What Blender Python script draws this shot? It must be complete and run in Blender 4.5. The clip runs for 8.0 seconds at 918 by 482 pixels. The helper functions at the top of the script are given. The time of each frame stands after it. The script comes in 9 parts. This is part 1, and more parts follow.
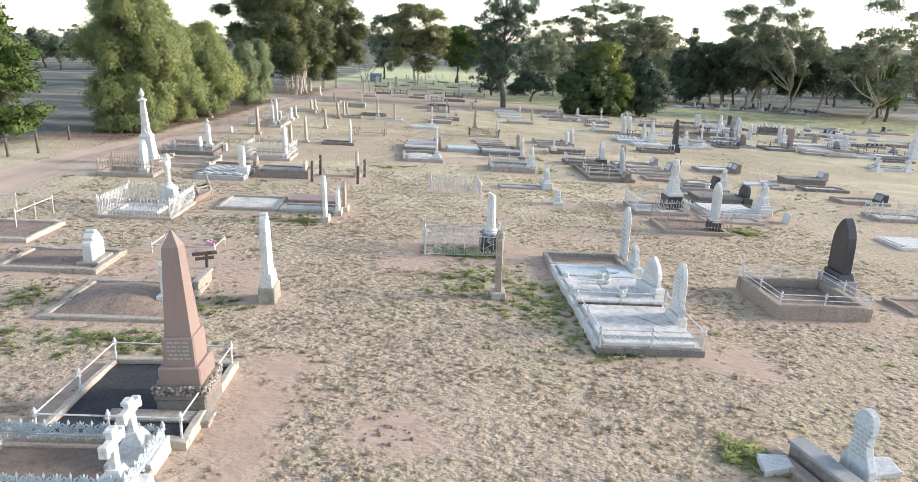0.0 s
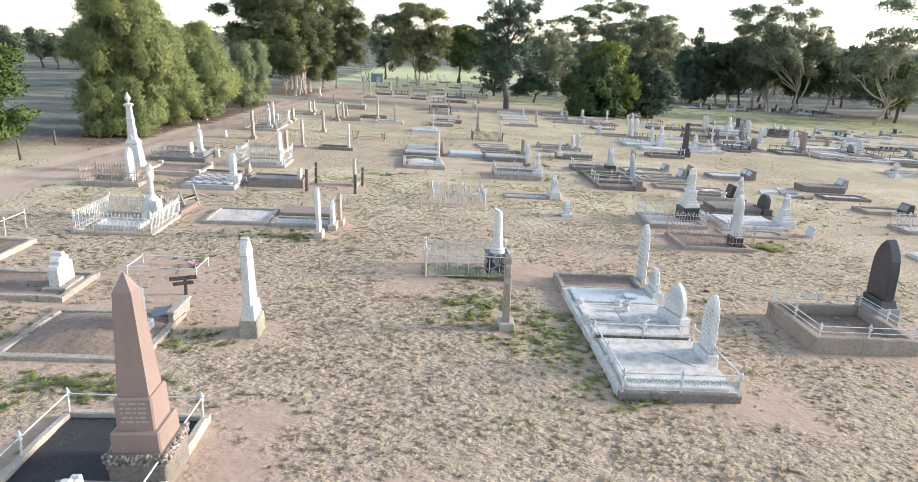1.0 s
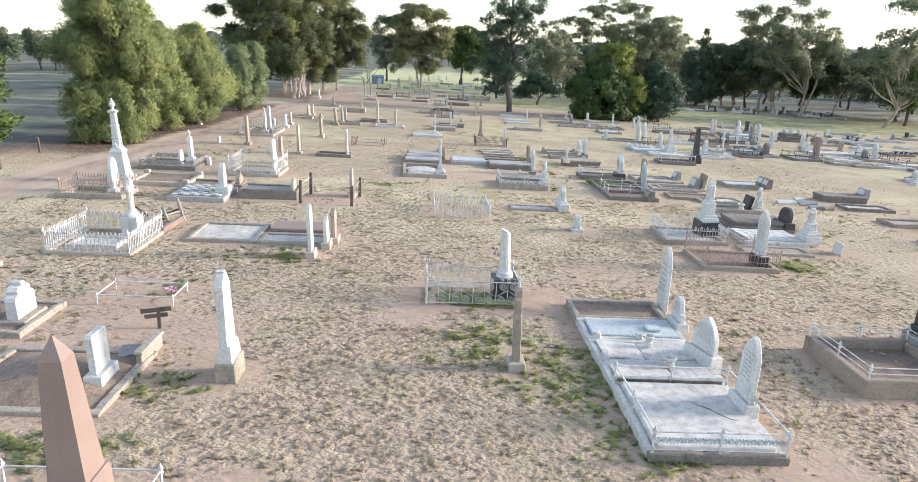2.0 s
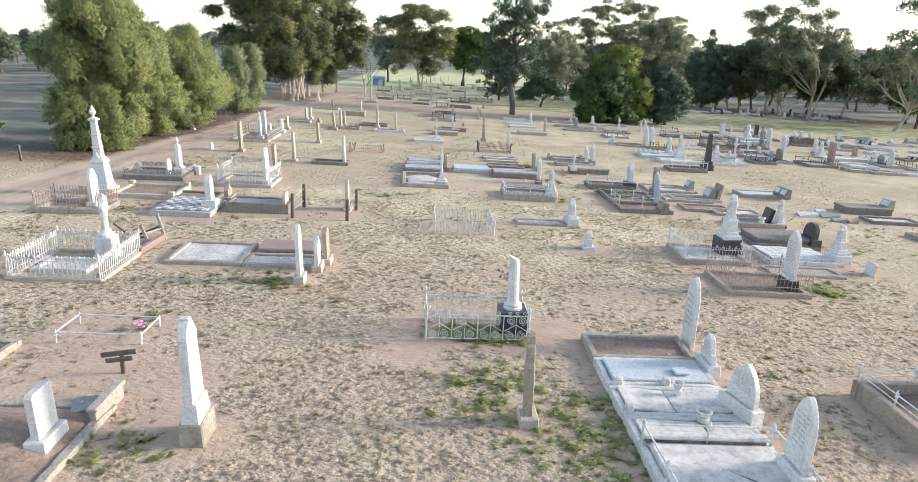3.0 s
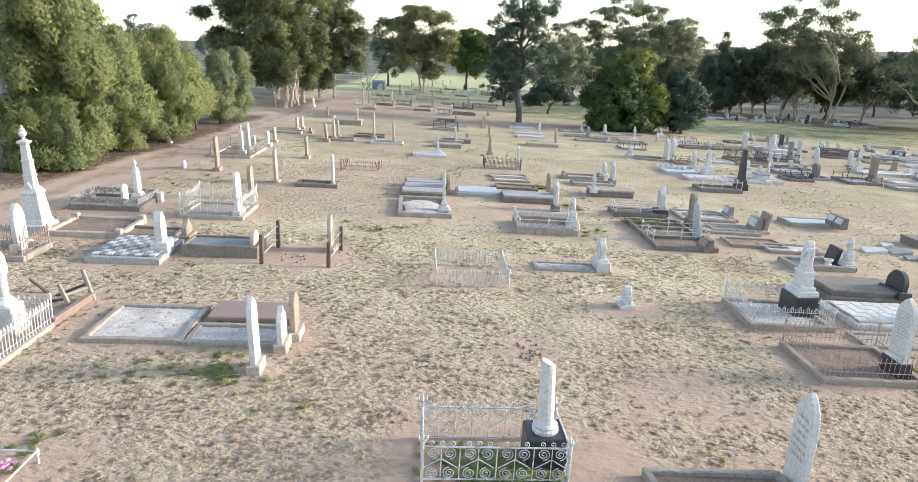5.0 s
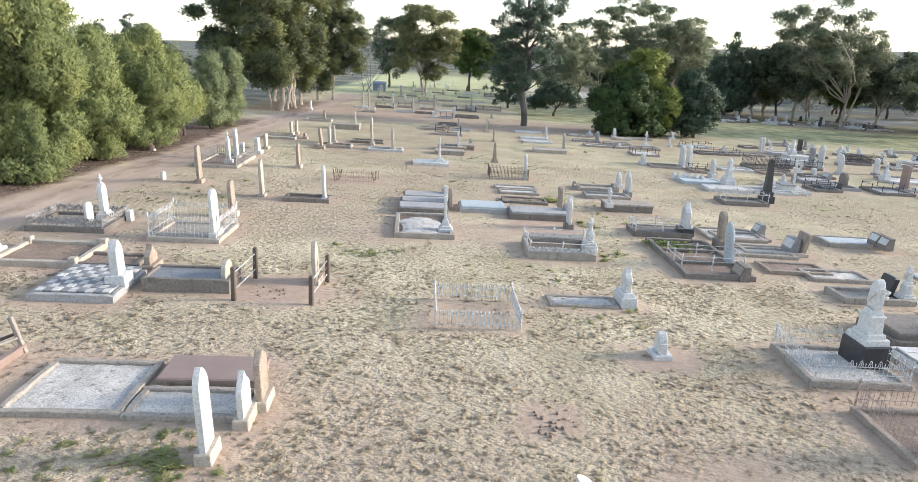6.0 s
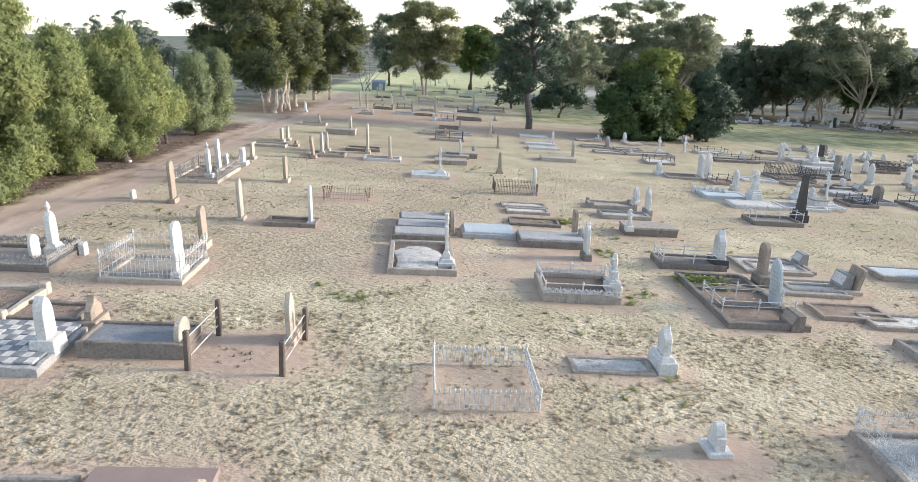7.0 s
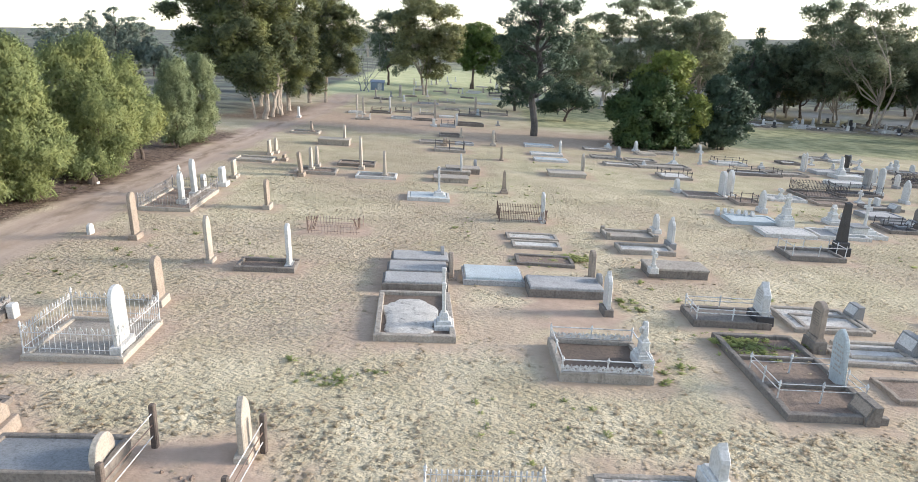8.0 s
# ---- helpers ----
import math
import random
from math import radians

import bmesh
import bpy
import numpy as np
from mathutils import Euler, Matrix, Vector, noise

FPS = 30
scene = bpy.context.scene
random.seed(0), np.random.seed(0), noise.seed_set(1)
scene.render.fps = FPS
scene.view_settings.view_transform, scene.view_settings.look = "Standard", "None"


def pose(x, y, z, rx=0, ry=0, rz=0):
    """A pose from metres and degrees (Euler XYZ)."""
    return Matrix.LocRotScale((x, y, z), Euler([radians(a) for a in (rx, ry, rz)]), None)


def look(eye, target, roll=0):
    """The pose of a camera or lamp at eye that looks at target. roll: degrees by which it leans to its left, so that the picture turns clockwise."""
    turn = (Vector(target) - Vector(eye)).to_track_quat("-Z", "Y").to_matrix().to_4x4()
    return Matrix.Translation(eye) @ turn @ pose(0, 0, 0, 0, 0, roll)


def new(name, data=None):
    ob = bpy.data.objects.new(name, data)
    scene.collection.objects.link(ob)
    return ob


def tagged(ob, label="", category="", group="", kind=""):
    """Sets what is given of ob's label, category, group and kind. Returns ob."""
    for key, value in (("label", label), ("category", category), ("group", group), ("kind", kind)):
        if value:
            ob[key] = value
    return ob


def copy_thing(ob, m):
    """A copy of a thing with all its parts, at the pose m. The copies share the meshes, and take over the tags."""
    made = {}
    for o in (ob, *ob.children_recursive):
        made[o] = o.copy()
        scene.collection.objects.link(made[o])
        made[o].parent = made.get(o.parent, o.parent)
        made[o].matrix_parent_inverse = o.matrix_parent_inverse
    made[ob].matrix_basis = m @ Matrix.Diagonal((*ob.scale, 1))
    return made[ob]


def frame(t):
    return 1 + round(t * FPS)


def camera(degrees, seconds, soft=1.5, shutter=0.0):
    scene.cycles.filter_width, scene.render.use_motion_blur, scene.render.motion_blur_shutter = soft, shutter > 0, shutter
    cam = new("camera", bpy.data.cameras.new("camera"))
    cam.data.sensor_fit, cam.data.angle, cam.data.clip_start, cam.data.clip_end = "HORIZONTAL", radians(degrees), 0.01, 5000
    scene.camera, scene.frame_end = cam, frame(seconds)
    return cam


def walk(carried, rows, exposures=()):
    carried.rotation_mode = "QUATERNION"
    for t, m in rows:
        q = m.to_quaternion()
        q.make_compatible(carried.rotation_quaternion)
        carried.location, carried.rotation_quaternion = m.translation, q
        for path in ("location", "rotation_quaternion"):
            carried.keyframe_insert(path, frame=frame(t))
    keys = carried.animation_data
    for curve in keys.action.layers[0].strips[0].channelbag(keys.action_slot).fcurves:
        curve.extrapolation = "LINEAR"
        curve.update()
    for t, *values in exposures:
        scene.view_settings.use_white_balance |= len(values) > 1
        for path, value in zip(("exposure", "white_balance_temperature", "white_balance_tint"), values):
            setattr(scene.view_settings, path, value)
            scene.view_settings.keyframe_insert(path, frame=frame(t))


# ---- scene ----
cam = camera(70.0, 8.0, soft=0.75)
PATH = [
    (0, (0.27, -0.023, 6.002), (0.307, 1.889, 5.417), 0.8),
    (0.5, (0.255, 0.842, 6.053), (0.289, 2.753, 5.467), 0.8),
    (1, (0.241, 1.714, 6.101), (0.273, 3.625, 5.514), 0.8),
    (1.5, (0.22, 2.601, 6.141), (0.25, 4.513, 5.555), 0.8),
    (3, (0.187, 5.35, 6.321), (0.209, 7.263, 5.736), 0.8),
    (3.5, (0.173, 6.419, 6.376), (0.194, 8.332, 5.792), 0.8),
    (4, (0.14, 7.583, 6.429), (0.16, 9.496, 5.846), 0.8),
    (4.5, (0.097, 8.894, 6.461), (0.116, 10.808, 5.881), 0.8),
    (6, (0.059, 13.335, 6.506), (0.068, 15.249, 5.926), 0.8),
    (6.5, (0.017, 15.055, 6.609), (0.024, 16.967, 6.023), 0.8),
    (7, (-0.011, 16.904, 6.859), (-0.005, 18.814, 6.267), 0.8),
    (7.5, (-0.008, 18.821, 7.179), (-0.003, 20.729, 6.578), 0.8),
    (8, (0.034, 20.795, 7.617), (0.035, 22.7, 7.008), 0.8),
]
walk(cam, [(t, look(eye, target, roll)) for t, eye, target, roll in PATH], exposures=[(0, 1.62, 6200, 12), (5, 1.60, 6200, 12), (8, 1.49, 6150, 12)])

# ---- sky and sun: low hazy evening sun from the right ----
SUN_ELEV, SUN_AZ = 15.0, 82.0          # degrees; azimuth clockwise from +y
world = bpy.data.worlds.new("sky")
scene.world = world
world.use_nodes = True
wn = world.node_tree.nodes
wl = world.node_tree.links
sky = wn.new("ShaderNodeTexSky")
sky.sky_type = "NISHITA"
sky.sun_disc = False
sky.sun_elevation, sky.sun_rotation = radians(SUN_ELEV), radians(SUN_AZ)
sky.air_density, sky.dust_density, sky.ozone_density = 1.0, 0.35, 1.5
wn["Background"].inputs["Strength"].default_value = 0.13
haze = wn.new("ShaderNodeHueSaturation")                 # thin evening haze pales the sky
haze.inputs["Saturation"].default_value = 0.62
wl.new(sky.outputs["Color"], haze.inputs["Color"])
wl.new(haze.outputs["Color"], wn["Background"].inputs["Color"])
sun = new("sun", bpy.data.lights.new("sun", "SUN"))
sun.data.energy, sun.data.angle, sun.data.color = 2.2, radians(13.0), (1.0, 0.88, 0.74)
az, el = radians(SUN_AZ), radians(SUN_ELEV)
sun.matrix_world = look((60 * math.sin(az), 60 * math.cos(az), 60 * math.tan(el)), (0, 0, 0))


# ---- the lie of the land ----
def ease(v, lim, w):
    v = np.asarray(v, float)
    return np.where(v > lim, lim + w * (1 - np.exp(-np.maximum(v - lim, 0) / w)), v)


def fall(x, y):
    """The plain's height: it falls gently to the right and away."""
    xe = ease(x, 55, 25)
    xe = -ease(-xe, 30, 20)
    u = np.clip((np.asarray(y, float) - 25) / 25, 0, 1)
    return -(0.0426 + 0.005 * u * u * (3 - 2 * u)) * xe - 0.0218 * ease(y, 150, 40)


def gz(x, y):
    return float(fall(x, y))


def stand(x, y, yaw=0.0, lie=True, dz=0.0):
    """The pose of a thing at x, y on the ground; lie: it follows the slope."""
    m = Matrix.Translation((x, y, gz(x, y) + dz))
    if lie:
        e = 0.5
        n = Vector((-(gz(x + e, y) - gz(x - e, y)) / (2 * e), -(gz(x, y + e) - gz(x, y - e)) / (2 * e), 1)).normalized()
        m = m @ Vector((0, 0, 1)).rotation_difference(n).to_matrix().to_4x4()
    return m @ Matrix.Rotation(radians(yaw), 4, "Z")


# ---- materials ----
def nodes(name):
    m = bpy.data.materials.new(name)
    m.use_nodes = True
    t = m.node_tree
    return m, t, t.nodes["Principled BSDF"], t.nodes["Material Output"]


def noise_of(t, scale, detail=4, stretch=None, rough=0.6):
    g = t.nodes.new("ShaderNodeNewGeometry")
    n = t.nodes.new("ShaderNodeTexNoise")
    n.inputs["Scale"].default_value, n.inputs["Detail"].default_value, n.inputs["Roughness"].default_value = scale, detail, rough
    if stretch:
        mp = t.nodes.new("ShaderNodeMapping")
        mp.inputs["Scale"].default_value = stretch
        t.links.new(g.outputs["Position"], mp.inputs["Vector"])
        t.links.new(mp.outputs["Vector"], n.inputs["Vector"])
    else:
        t.links.new(g.outputs["Position"], n.inputs["Vector"])
    return n.outputs["Fac"]


def span(t, value, lo, hi):
    r = t.nodes.new("ShaderNodeMapRange")
    r.inputs["From Min"].default_value, r.inputs["From Max"].default_value = lo, hi
    t.links.new(value, r.inputs["Value"])
    return r.outputs["Result"]


def blend(t, fac, a, b, how="MIX"):
    m = t.nodes.new("ShaderNodeMix")
    m.data_type, m.blend_type = "RGBA", how
    if isinstance(fac, (int, float)):
        m.inputs[0].default_value = fac
    else:
        t.links.new(fac, m.inputs[0])
    for i, c in ((6, a), (7, b)):
        if isinstance(c, tuple):
            m.inputs[i].default_value = (*c, 1)
        else:
            t.links.new(c, m.inputs[i])
    return m.outputs[2]


def times(t, a, b):
    m = t.nodes.new("ShaderNodeMath")
    m.operation = "MULTIPLY"
    for i, v in enumerate((a, b)):
        if isinstance(v, (int, float)):
            m.inputs[i].default_value = v
        else:
            t.links.new(v, m.inputs[i])
    return m.outputs[0]


def relief(t, bsdf, value, strength, depth):
    b = t.nodes.new("ShaderNodeBump")
    b.inputs["Distance"].default_value = depth
    if isinstance(strength, (int, float)):
        b.inputs["Strength"].default_value = strength
    else:
        t.links.new(strength, b.inputs["Strength"])
    t.links.new(value, b.inputs["Height"])
    t.links.new(b.outputs["Normal"], bsdf.inputs["Normal"])


def stone(name, light, dark, stain, grain=60.0, rough=0.8, stains=0.5, bump=0.35):
    """Weathered stone, concrete or earth: broad mottling, fine grain and run-down stains."""
    m, t, b, _ = nodes(name)
    c = blend(t, span(t, noise_of(t, 1.7, 5), 0.3, 0.7), light, dark)
    info = t.nodes.new("ShaderNodeObjectInfo")
    c = blend(t, times(t, info.outputs["Random"], 0.35), c, dark)
    c = blend(t, times(t, span(t, noise_of(t, grain * 0.4, 5, None, 0.7), 0.44, 0.68), 0.6), c, stain)
    c = blend(t, times(t, span(t, noise_of(t, 7.0, 6, None, 0.7), 0.58, 0.70), 0.35), c, light)
    c = blend(t, times(t, span(t, noise_of(t, 5.0, 6, (1.0, 1.0, 0.22)), 0.56, 0.74), stains), c, stain)
    t.links.new(c, b.inputs["Base Color"])
    b.inputs["Roughness"].default_value = rough
    relief(t, b, noise_of(t, grain * 0.3, 6, None, 0.7), bump, 0.03)
    return m


def pebble_mix(name):
    """Small stones, each of its own grey, brown or black."""
    m, t, b, _ = nodes(name)
    g = t.nodes.new("ShaderNodeNewGeometry")
    c = blend(t, g.outputs["Random Per Island"], (0.06, 0.055, 0.05), (0.48, 0.43, 0.37))
    t.links.new(blend(t, times(t, span(t, noise_of(t, 60.0, 3), 0.4, 0.7), 0.4), c, (0.20, 0.16, 0.13)), b.inputs["Base Color"])
    b.inputs["Roughness"].default_value = 0.8
    return m


def painted(name, light, rust, worn=0.5, metal=0.0):
    m, t, b, _ = nodes(name)
    f = span(t, noise_of(t, 9.0, 6), 0.62 - worn * 0.3, 0.72)
    t.links.new(blend(t, f, light, rust), b.inputs["Base Color"])
    b.inputs["Roughness"].default_value, b.inputs["Metallic"].default_value = 0.6, metal
    relief(t, b, noise_of(t, 90.0, 3), 0.3, 0.004)
    return m


def foliage(name, dark, light, tip, translucent=0.25):
    """Leaves: a shade for each leaf, broad patches of the tip colour, and one tone for each tree."""
    m, t, b, out = nodes(name)
    g = t.nodes.new("ShaderNodeNewGeometry")
    info = t.nodes.new("ShaderNodeObjectInfo")
    c = blend(t, g.outputs["Random Per Island"], dark, light)
    c = blend(t, times(t, span(t, noise_of(t, 0.5, 4), 0.46, 0.70), 0.75), c, tip)
    c = blend(t, times(t, info.outputs["Random"], 0.3), c, dark)
    t.links.new(c, b.inputs["Base Color"])
    b.inputs["Roughness"].default_value = 0.55
    b.inputs["Specular IOR Level"].default_value = 0.2
    tr = t.nodes.new("ShaderNodeBsdfTranslucent")
    t.links.new(c, tr.inputs["Color"])
    mx = t.nodes.new("ShaderNodeMixShader")
    mx.inputs[0].default_value = translucent
    t.links.new(b.outputs[0], mx.inputs[1])
    t.links.new(tr.outputs[0], mx.inputs[2])
    t.links.new(mx.outputs[0], out.inputs["Surface"])
    return m


M = {
    "marble": stone("white_marble", (0.69, 0.68, 0.645), (0.57, 0.56, 0.53), (0.29, 0.28, 0.25), 45, 0.6, 0.42, 0.2),
    "cream": stone("cream_stone", (0.54, 0.48, 0.39), (0.40, 0.345, 0.28), (0.22, 0.20, 0.17), 55, 0.8, 0.6),
    "brown": stone("brown_stone", (0.42, 0.345, 0.27), (0.31, 0.25, 0.195), (0.12, 0.10, 0.08), 55, 0.85, 0.6),
    "pink": stone("pink_granite", (0.33, 0.24, 0.20), (0.27, 0.195, 0.165), (0.19, 0.135, 0.115), 150, 0.5, 0.25, 0.15),
    "black": stone("black_granite", (0.045, 0.045, 0.05), (0.025, 0.025, 0.028), (0.09, 0.09, 0.09), 120, 0.35, 0.3, 0.1),
    "grey": stone("grey_granite", (0.35, 0.345, 0.335), (0.25, 0.245, 0.235), (0.11, 0.11, 0.105), 110, 0.6, 0.5, 0.2),
    "concrete": stone("old_concrete", (0.45, 0.40, 0.335), (0.33, 0.29, 0.24), (0.13, 0.115, 0.095), 40, 0.9, 0.75, 0.5),
    "dark_concrete": stone("dark_concrete", (0.28, 0.245, 0.205), (0.19, 0.165, 0.14), (0.08, 0.07, 0.06), 40, 0.9, 0.8, 0.5),
    "white_concrete": stone("whitewashed_concrete", (0.68, 0.665, 0.62), (0.55, 0.53, 0.49), (0.27, 0.25, 0.215), 30, 0.85, 0.75, 0.4),
    "stained_white": stone("stained_white_cement", (0.66, 0.64, 0.605), (0.55, 0.525, 0.48), (0.25, 0.215, 0.18), 14, 0.85, 0.55, 0.25),
    "mossy": stone("mossy_concrete", (0.42, 0.38, 0.31), (0.26, 0.24, 0.185), (0.085, 0.085, 0.06), 35, 0.95, 0.9, 0.6),
    "dark_soil": stone("dark_soil", (0.20, 0.15, 0.115), (0.13, 0.10, 0.078), (0.08, 0.065, 0.05), 30, 0.95, 0.6, 1.0),
    "blue_concrete": stone("pale_blue_concrete", (0.54, 0.60, 0.61), (0.44, 0.49, 0.50), (0.24, 0.25, 0.25), 50, 0.7, 0.5, 0.3),
    "rubble": stone("rubble_stone", (0.44, 0.37, 0.29), (0.16, 0.135, 0.11), (0.07, 0.06, 0.05), 40, 0.95, 0.7, 1.0),
    "pebbles": pebble_mix("mixed_pebbles"),
    "gravel": stone("white_gravel", (0.78, 0.75, 0.69), (0.50, 0.475, 0.43), (0.07, 0.065, 0.058), 62, 0.9, 0.8, 1.0),
    "black_gravel": stone("black_gravel", (0.030, 0.031, 0.036), (0.018, 0.019, 0.022), (0.07, 0.07, 0.075), 70, 0.8, 0.3, 1.0),
    "soil": stone("bare_soil", (0.34, 0.255, 0.195), (0.22, 0.165, 0.125), (0.11, 0.085, 0.065), 30, 0.95, 0.6, 1.0),
    "white_iron": painted("white_painted_iron", (0.62, 0.62, 0.60), (0.30, 0.25, 0.21), 0.5),
    "rusty_iron": painted("rusty_iron", (0.20, 0.14, 0.11), (0.12, 0.065, 0.04), 0.8),
    "dark_iron": painted("dark_iron", (0.06, 0.06, 0.065), (0.14, 0.08, 0.055), 0.4),
    "timber": stone("weathered_timber", (0.20, 0.16, 0.13), (0.11, 0.085, 0.07), (0.05, 0.04, 0.035), 60, 0.9, 0.7, 0.6),
    "grey_timber": stone("silvered_timber", (0.40, 0.36, 0.31), (0.28, 0.25, 0.21), (0.12, 0.10, 0.09), 60, 0.9, 0.7, 0.6),
    "pale_grey": stone("pale_grey_cement", (0.48, 0.47, 0.455), (0.36, 0.35, 0.335), (0.16, 0.155, 0.145), 40, 0.8, 0.6),
    "slate": stone("blue_grey_slate", (0.31, 0.325, 0.335), (0.20, 0.21, 0.215), (0.09, 0.09, 0.09), 50, 0.5, 0.6),
    "faded_iron": painted("faded_rusty_iron", (0.44, 0.34, 0.285), (0.24, 0.15, 0.11), 0.6),
    "faded_grey_iron": painted("flaking_grey_iron", (0.36, 0.355, 0.34), (0.20, 0.15, 0.12), 0.7),
    "ink": stone("lettering", (0.46, 0.44, 0.40), (0.38, 0.36, 0.33), (0.24, 0.23, 0.21), 60, 0.8, 0.3),
    "gold": stone("gilded_lettering", (0.105, 0.09, 0.075), (0.08, 0.068, 0.056), (0.065, 0.055, 0.045), 60, 0.6, 0.3),
    "pale_bark": stone("pale_gum_bark", (0.50, 0.43, 0.35), (0.32, 0.265, 0.21), (0.18, 0.14, 0.11), 12, 0.85, 0.7, 0.6),
    "grey_bark": stone("grey_gum_bark", (0.36, 0.36, 0.35), (0.25, 0.25, 0.245), (0.13, 0.13, 0.12), 12, 0.85, 0.6, 0.5),
    "pine_bark": stone("grey_pine_bark", (0.135, 0.125, 0.115), (0.08, 0.073, 0.066), (0.045, 0.04, 0.036), 14, 0.95, 0.7, 1.0),
    "bark": stone("dark_bark", (0.16, 0.12, 0.095), (0.10, 0.075, 0.06), (0.05, 0.04, 0.03), 14, 0.95, 0.7, 1.0),
    "pepper_leaf": foliage("pepper_tree_leaves", (0.180, 0.220, 0.095), (0.335, 0.38, 0.155), (0.46, 0.465, 0.165), 0.38),
    "slim_leaf": foliage("grey_green_pepper_leaves", (0.16, 0.20, 0.105), (0.31, 0.355, 0.19), (0.38, 0.40, 0.19), 0.34),
    "gum_leaf": foliage("gum_leaves", (0.125, 0.155, 0.098), (0.30, 0.335, 0.20), (0.43, 0.42, 0.25), 0.4),
    "olive_leaf": foliage("olive_gum_leaves", (0.110, 0.125, 0.055), (0.27, 0.275, 0.125), (0.40, 0.37, 0.165), 0.35),
    # the bright yellow tip colour paints sunlit clumps into the grove's crowns
    "grove_leaf": foliage("dark_gum_leaves", (0.055, 0.074, 0.042), (0.165, 0.185, 0.088), (0.36, 0.37, 0.12), 0.3),
    "pine_leaf": foliage("cypress_pine_needles", (0.042, 0.070, 0.046), (0.098, 0.142, 0.090), (0.135, 0.17, 0.095), 0.15),
    "dense_leaf": foliage("glossy_dense_leaves", (0.034, 0.066, 0.026), (0.095, 0.145, 0.050), (0.18, 0.22, 0.06), 0.2),
    # brighter yellow leaf colour that stands for sun on the evergreen's lobes
    "sunlit_leaf": foliage("sunlit_evergreen_leaves", (0.120, 0.165, 0.045), (0.29, 0.34, 0.085), (0.42, 0.43, 0.10), 0.35),
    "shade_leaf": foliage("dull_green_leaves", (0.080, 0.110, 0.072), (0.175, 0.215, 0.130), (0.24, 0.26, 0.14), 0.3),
    # haze of distance put into the leaf colour: paler and greyer
    "hazed_leaf": foliage("haze_paled_leaves", (0.13, 0.17, 0.14), (0.21, 0.25, 0.19), (0.26, 0.28, 0.20)),
    "bright_leaf": foliage("fresh_green_leaves", (0.070, 0.115, 0.030), (0.15, 0.21, 0.055), (0.21, 0.26, 0.075), 0.3),
    "straw": foliage("dry_grass_blades", (0.42, 0.345, 0.24), (0.63, 0.525, 0.38), (0.53, 0.465, 0.29), 0.25),
    "green_grass": foliage("green_grass_blades", (0.26, 0.31, 0.11), (0.44, 0.49, 0.19), (0.55, 0.55, 0.26), 0.35),
    "blue_iron": painted("pale_blue_painted_iron", (0.40, 0.465, 0.485), (0.28, 0.29, 0.28), 0.35),
    "blue_paint": painted("blue_paint", (0.21, 0.26, 0.34), (0.26, 0.27, 0.29), 0.3),
    "flowers": painted("faded_cloth_flowers", (0.55, 0.25, 0.42), (0.62, 0.60, 0.58), 0.6),
}

# ---- mesh tools ----
def link(name, mesh, parent=None, label=""):
    ob = new(name, mesh)
    if parent:
        ob.parent = parent
    if label:
        ob["label"] = label
    return ob


def part(name, bm, material, parent, label="", at=None):
    """One bmesh as one mesh object under a thing."""
    me = bpy.data.meshes.new(name)
    bm.to_mesh(me)
    bm.free()
    me.materials.append(M[material])
    ob = link(name, me, parent, label)
    if at is not None:
        ob.matrix_basis = at
    return ob


def again(name, mesh, parent, at, label=""):
    ob = link(name, mesh, parent, label)
    ob.matrix_basis = at
    return ob


def thing(name, m, label, category, group=""):
    ob = new(name)
    ob.matrix_world = m
    ob.empty_display_size = 0.2
    return tagged(ob, label, category, group)


def loft(bm, rings, close=True):
    """Skins a list of rings of points, all of one length, and caps both ends."""
    vs = [[bm.verts.new(p) for p in ring] for ring in rings]
    n = len(vs[0])
    for a, b in zip(vs, vs[1:]):
        for i in range(n):
            bm.faces.new((a[i], a[(i + 1) % n], b[(i + 1) % n], b[i]))
    if close:
        bm.faces.new(tuple(reversed(vs[0])))
        bm.faces.new(tuple(vs[-1]))
    return bm


def rect(sx, sy, z, x=0.0, y=0.0):
    return [(x - sx / 2, y - sy / 2, z), (x + sx / 2, y - sy / 2, z), (x + sx / 2, y + sy / 2, z), (x - sx / 2, y + sy / 2, z)]


def cut_rect(sx, sy, z, c, x=0.0, y=0.0):
    a, b = sx / 2, sy / 2
    return [(x + u, y + v, z) for u, v in ((-a + c, -b), (a - c, -b), (a, -b + c), (a, b - c), (a - c, b), (-a + c, b), (-a, b - c), (-a, -b + c))]


def block(bm, sx, sy, z0, z1, x=0.0, y=0.0, top=1.0, c=0.012):
    """A block with worn, bevelled upper edges, narrowing to top times its size."""
    c = min(c, 0.2 * min(sx, sy), 0.4 * abs(z1 - z0))
    tx, ty = sx * top, sy * top
    return loft(bm, [cut_rect(sx, sy, z0, c, x, y), cut_rect(tx, ty, z1 - c, c, x, y), cut_rect(tx - 2 * c, ty - 2 * c, z1, c * 0.6, x, y)])


def ring(r, z, n=10, x=0.0, y=0.0, turn=0.0):
    return [(x + r * math.cos(turn + 2 * math.pi * i / n), y + r * math.sin(turn + 2 * math.pi * i / n), z) for i in range(n)]


def lathe(bm, prof, n=10, x=0.0, y=0.0, turn=0.0):
    return loft(bm, [ring(r, z, n, x, y, turn) for r, z in prof])


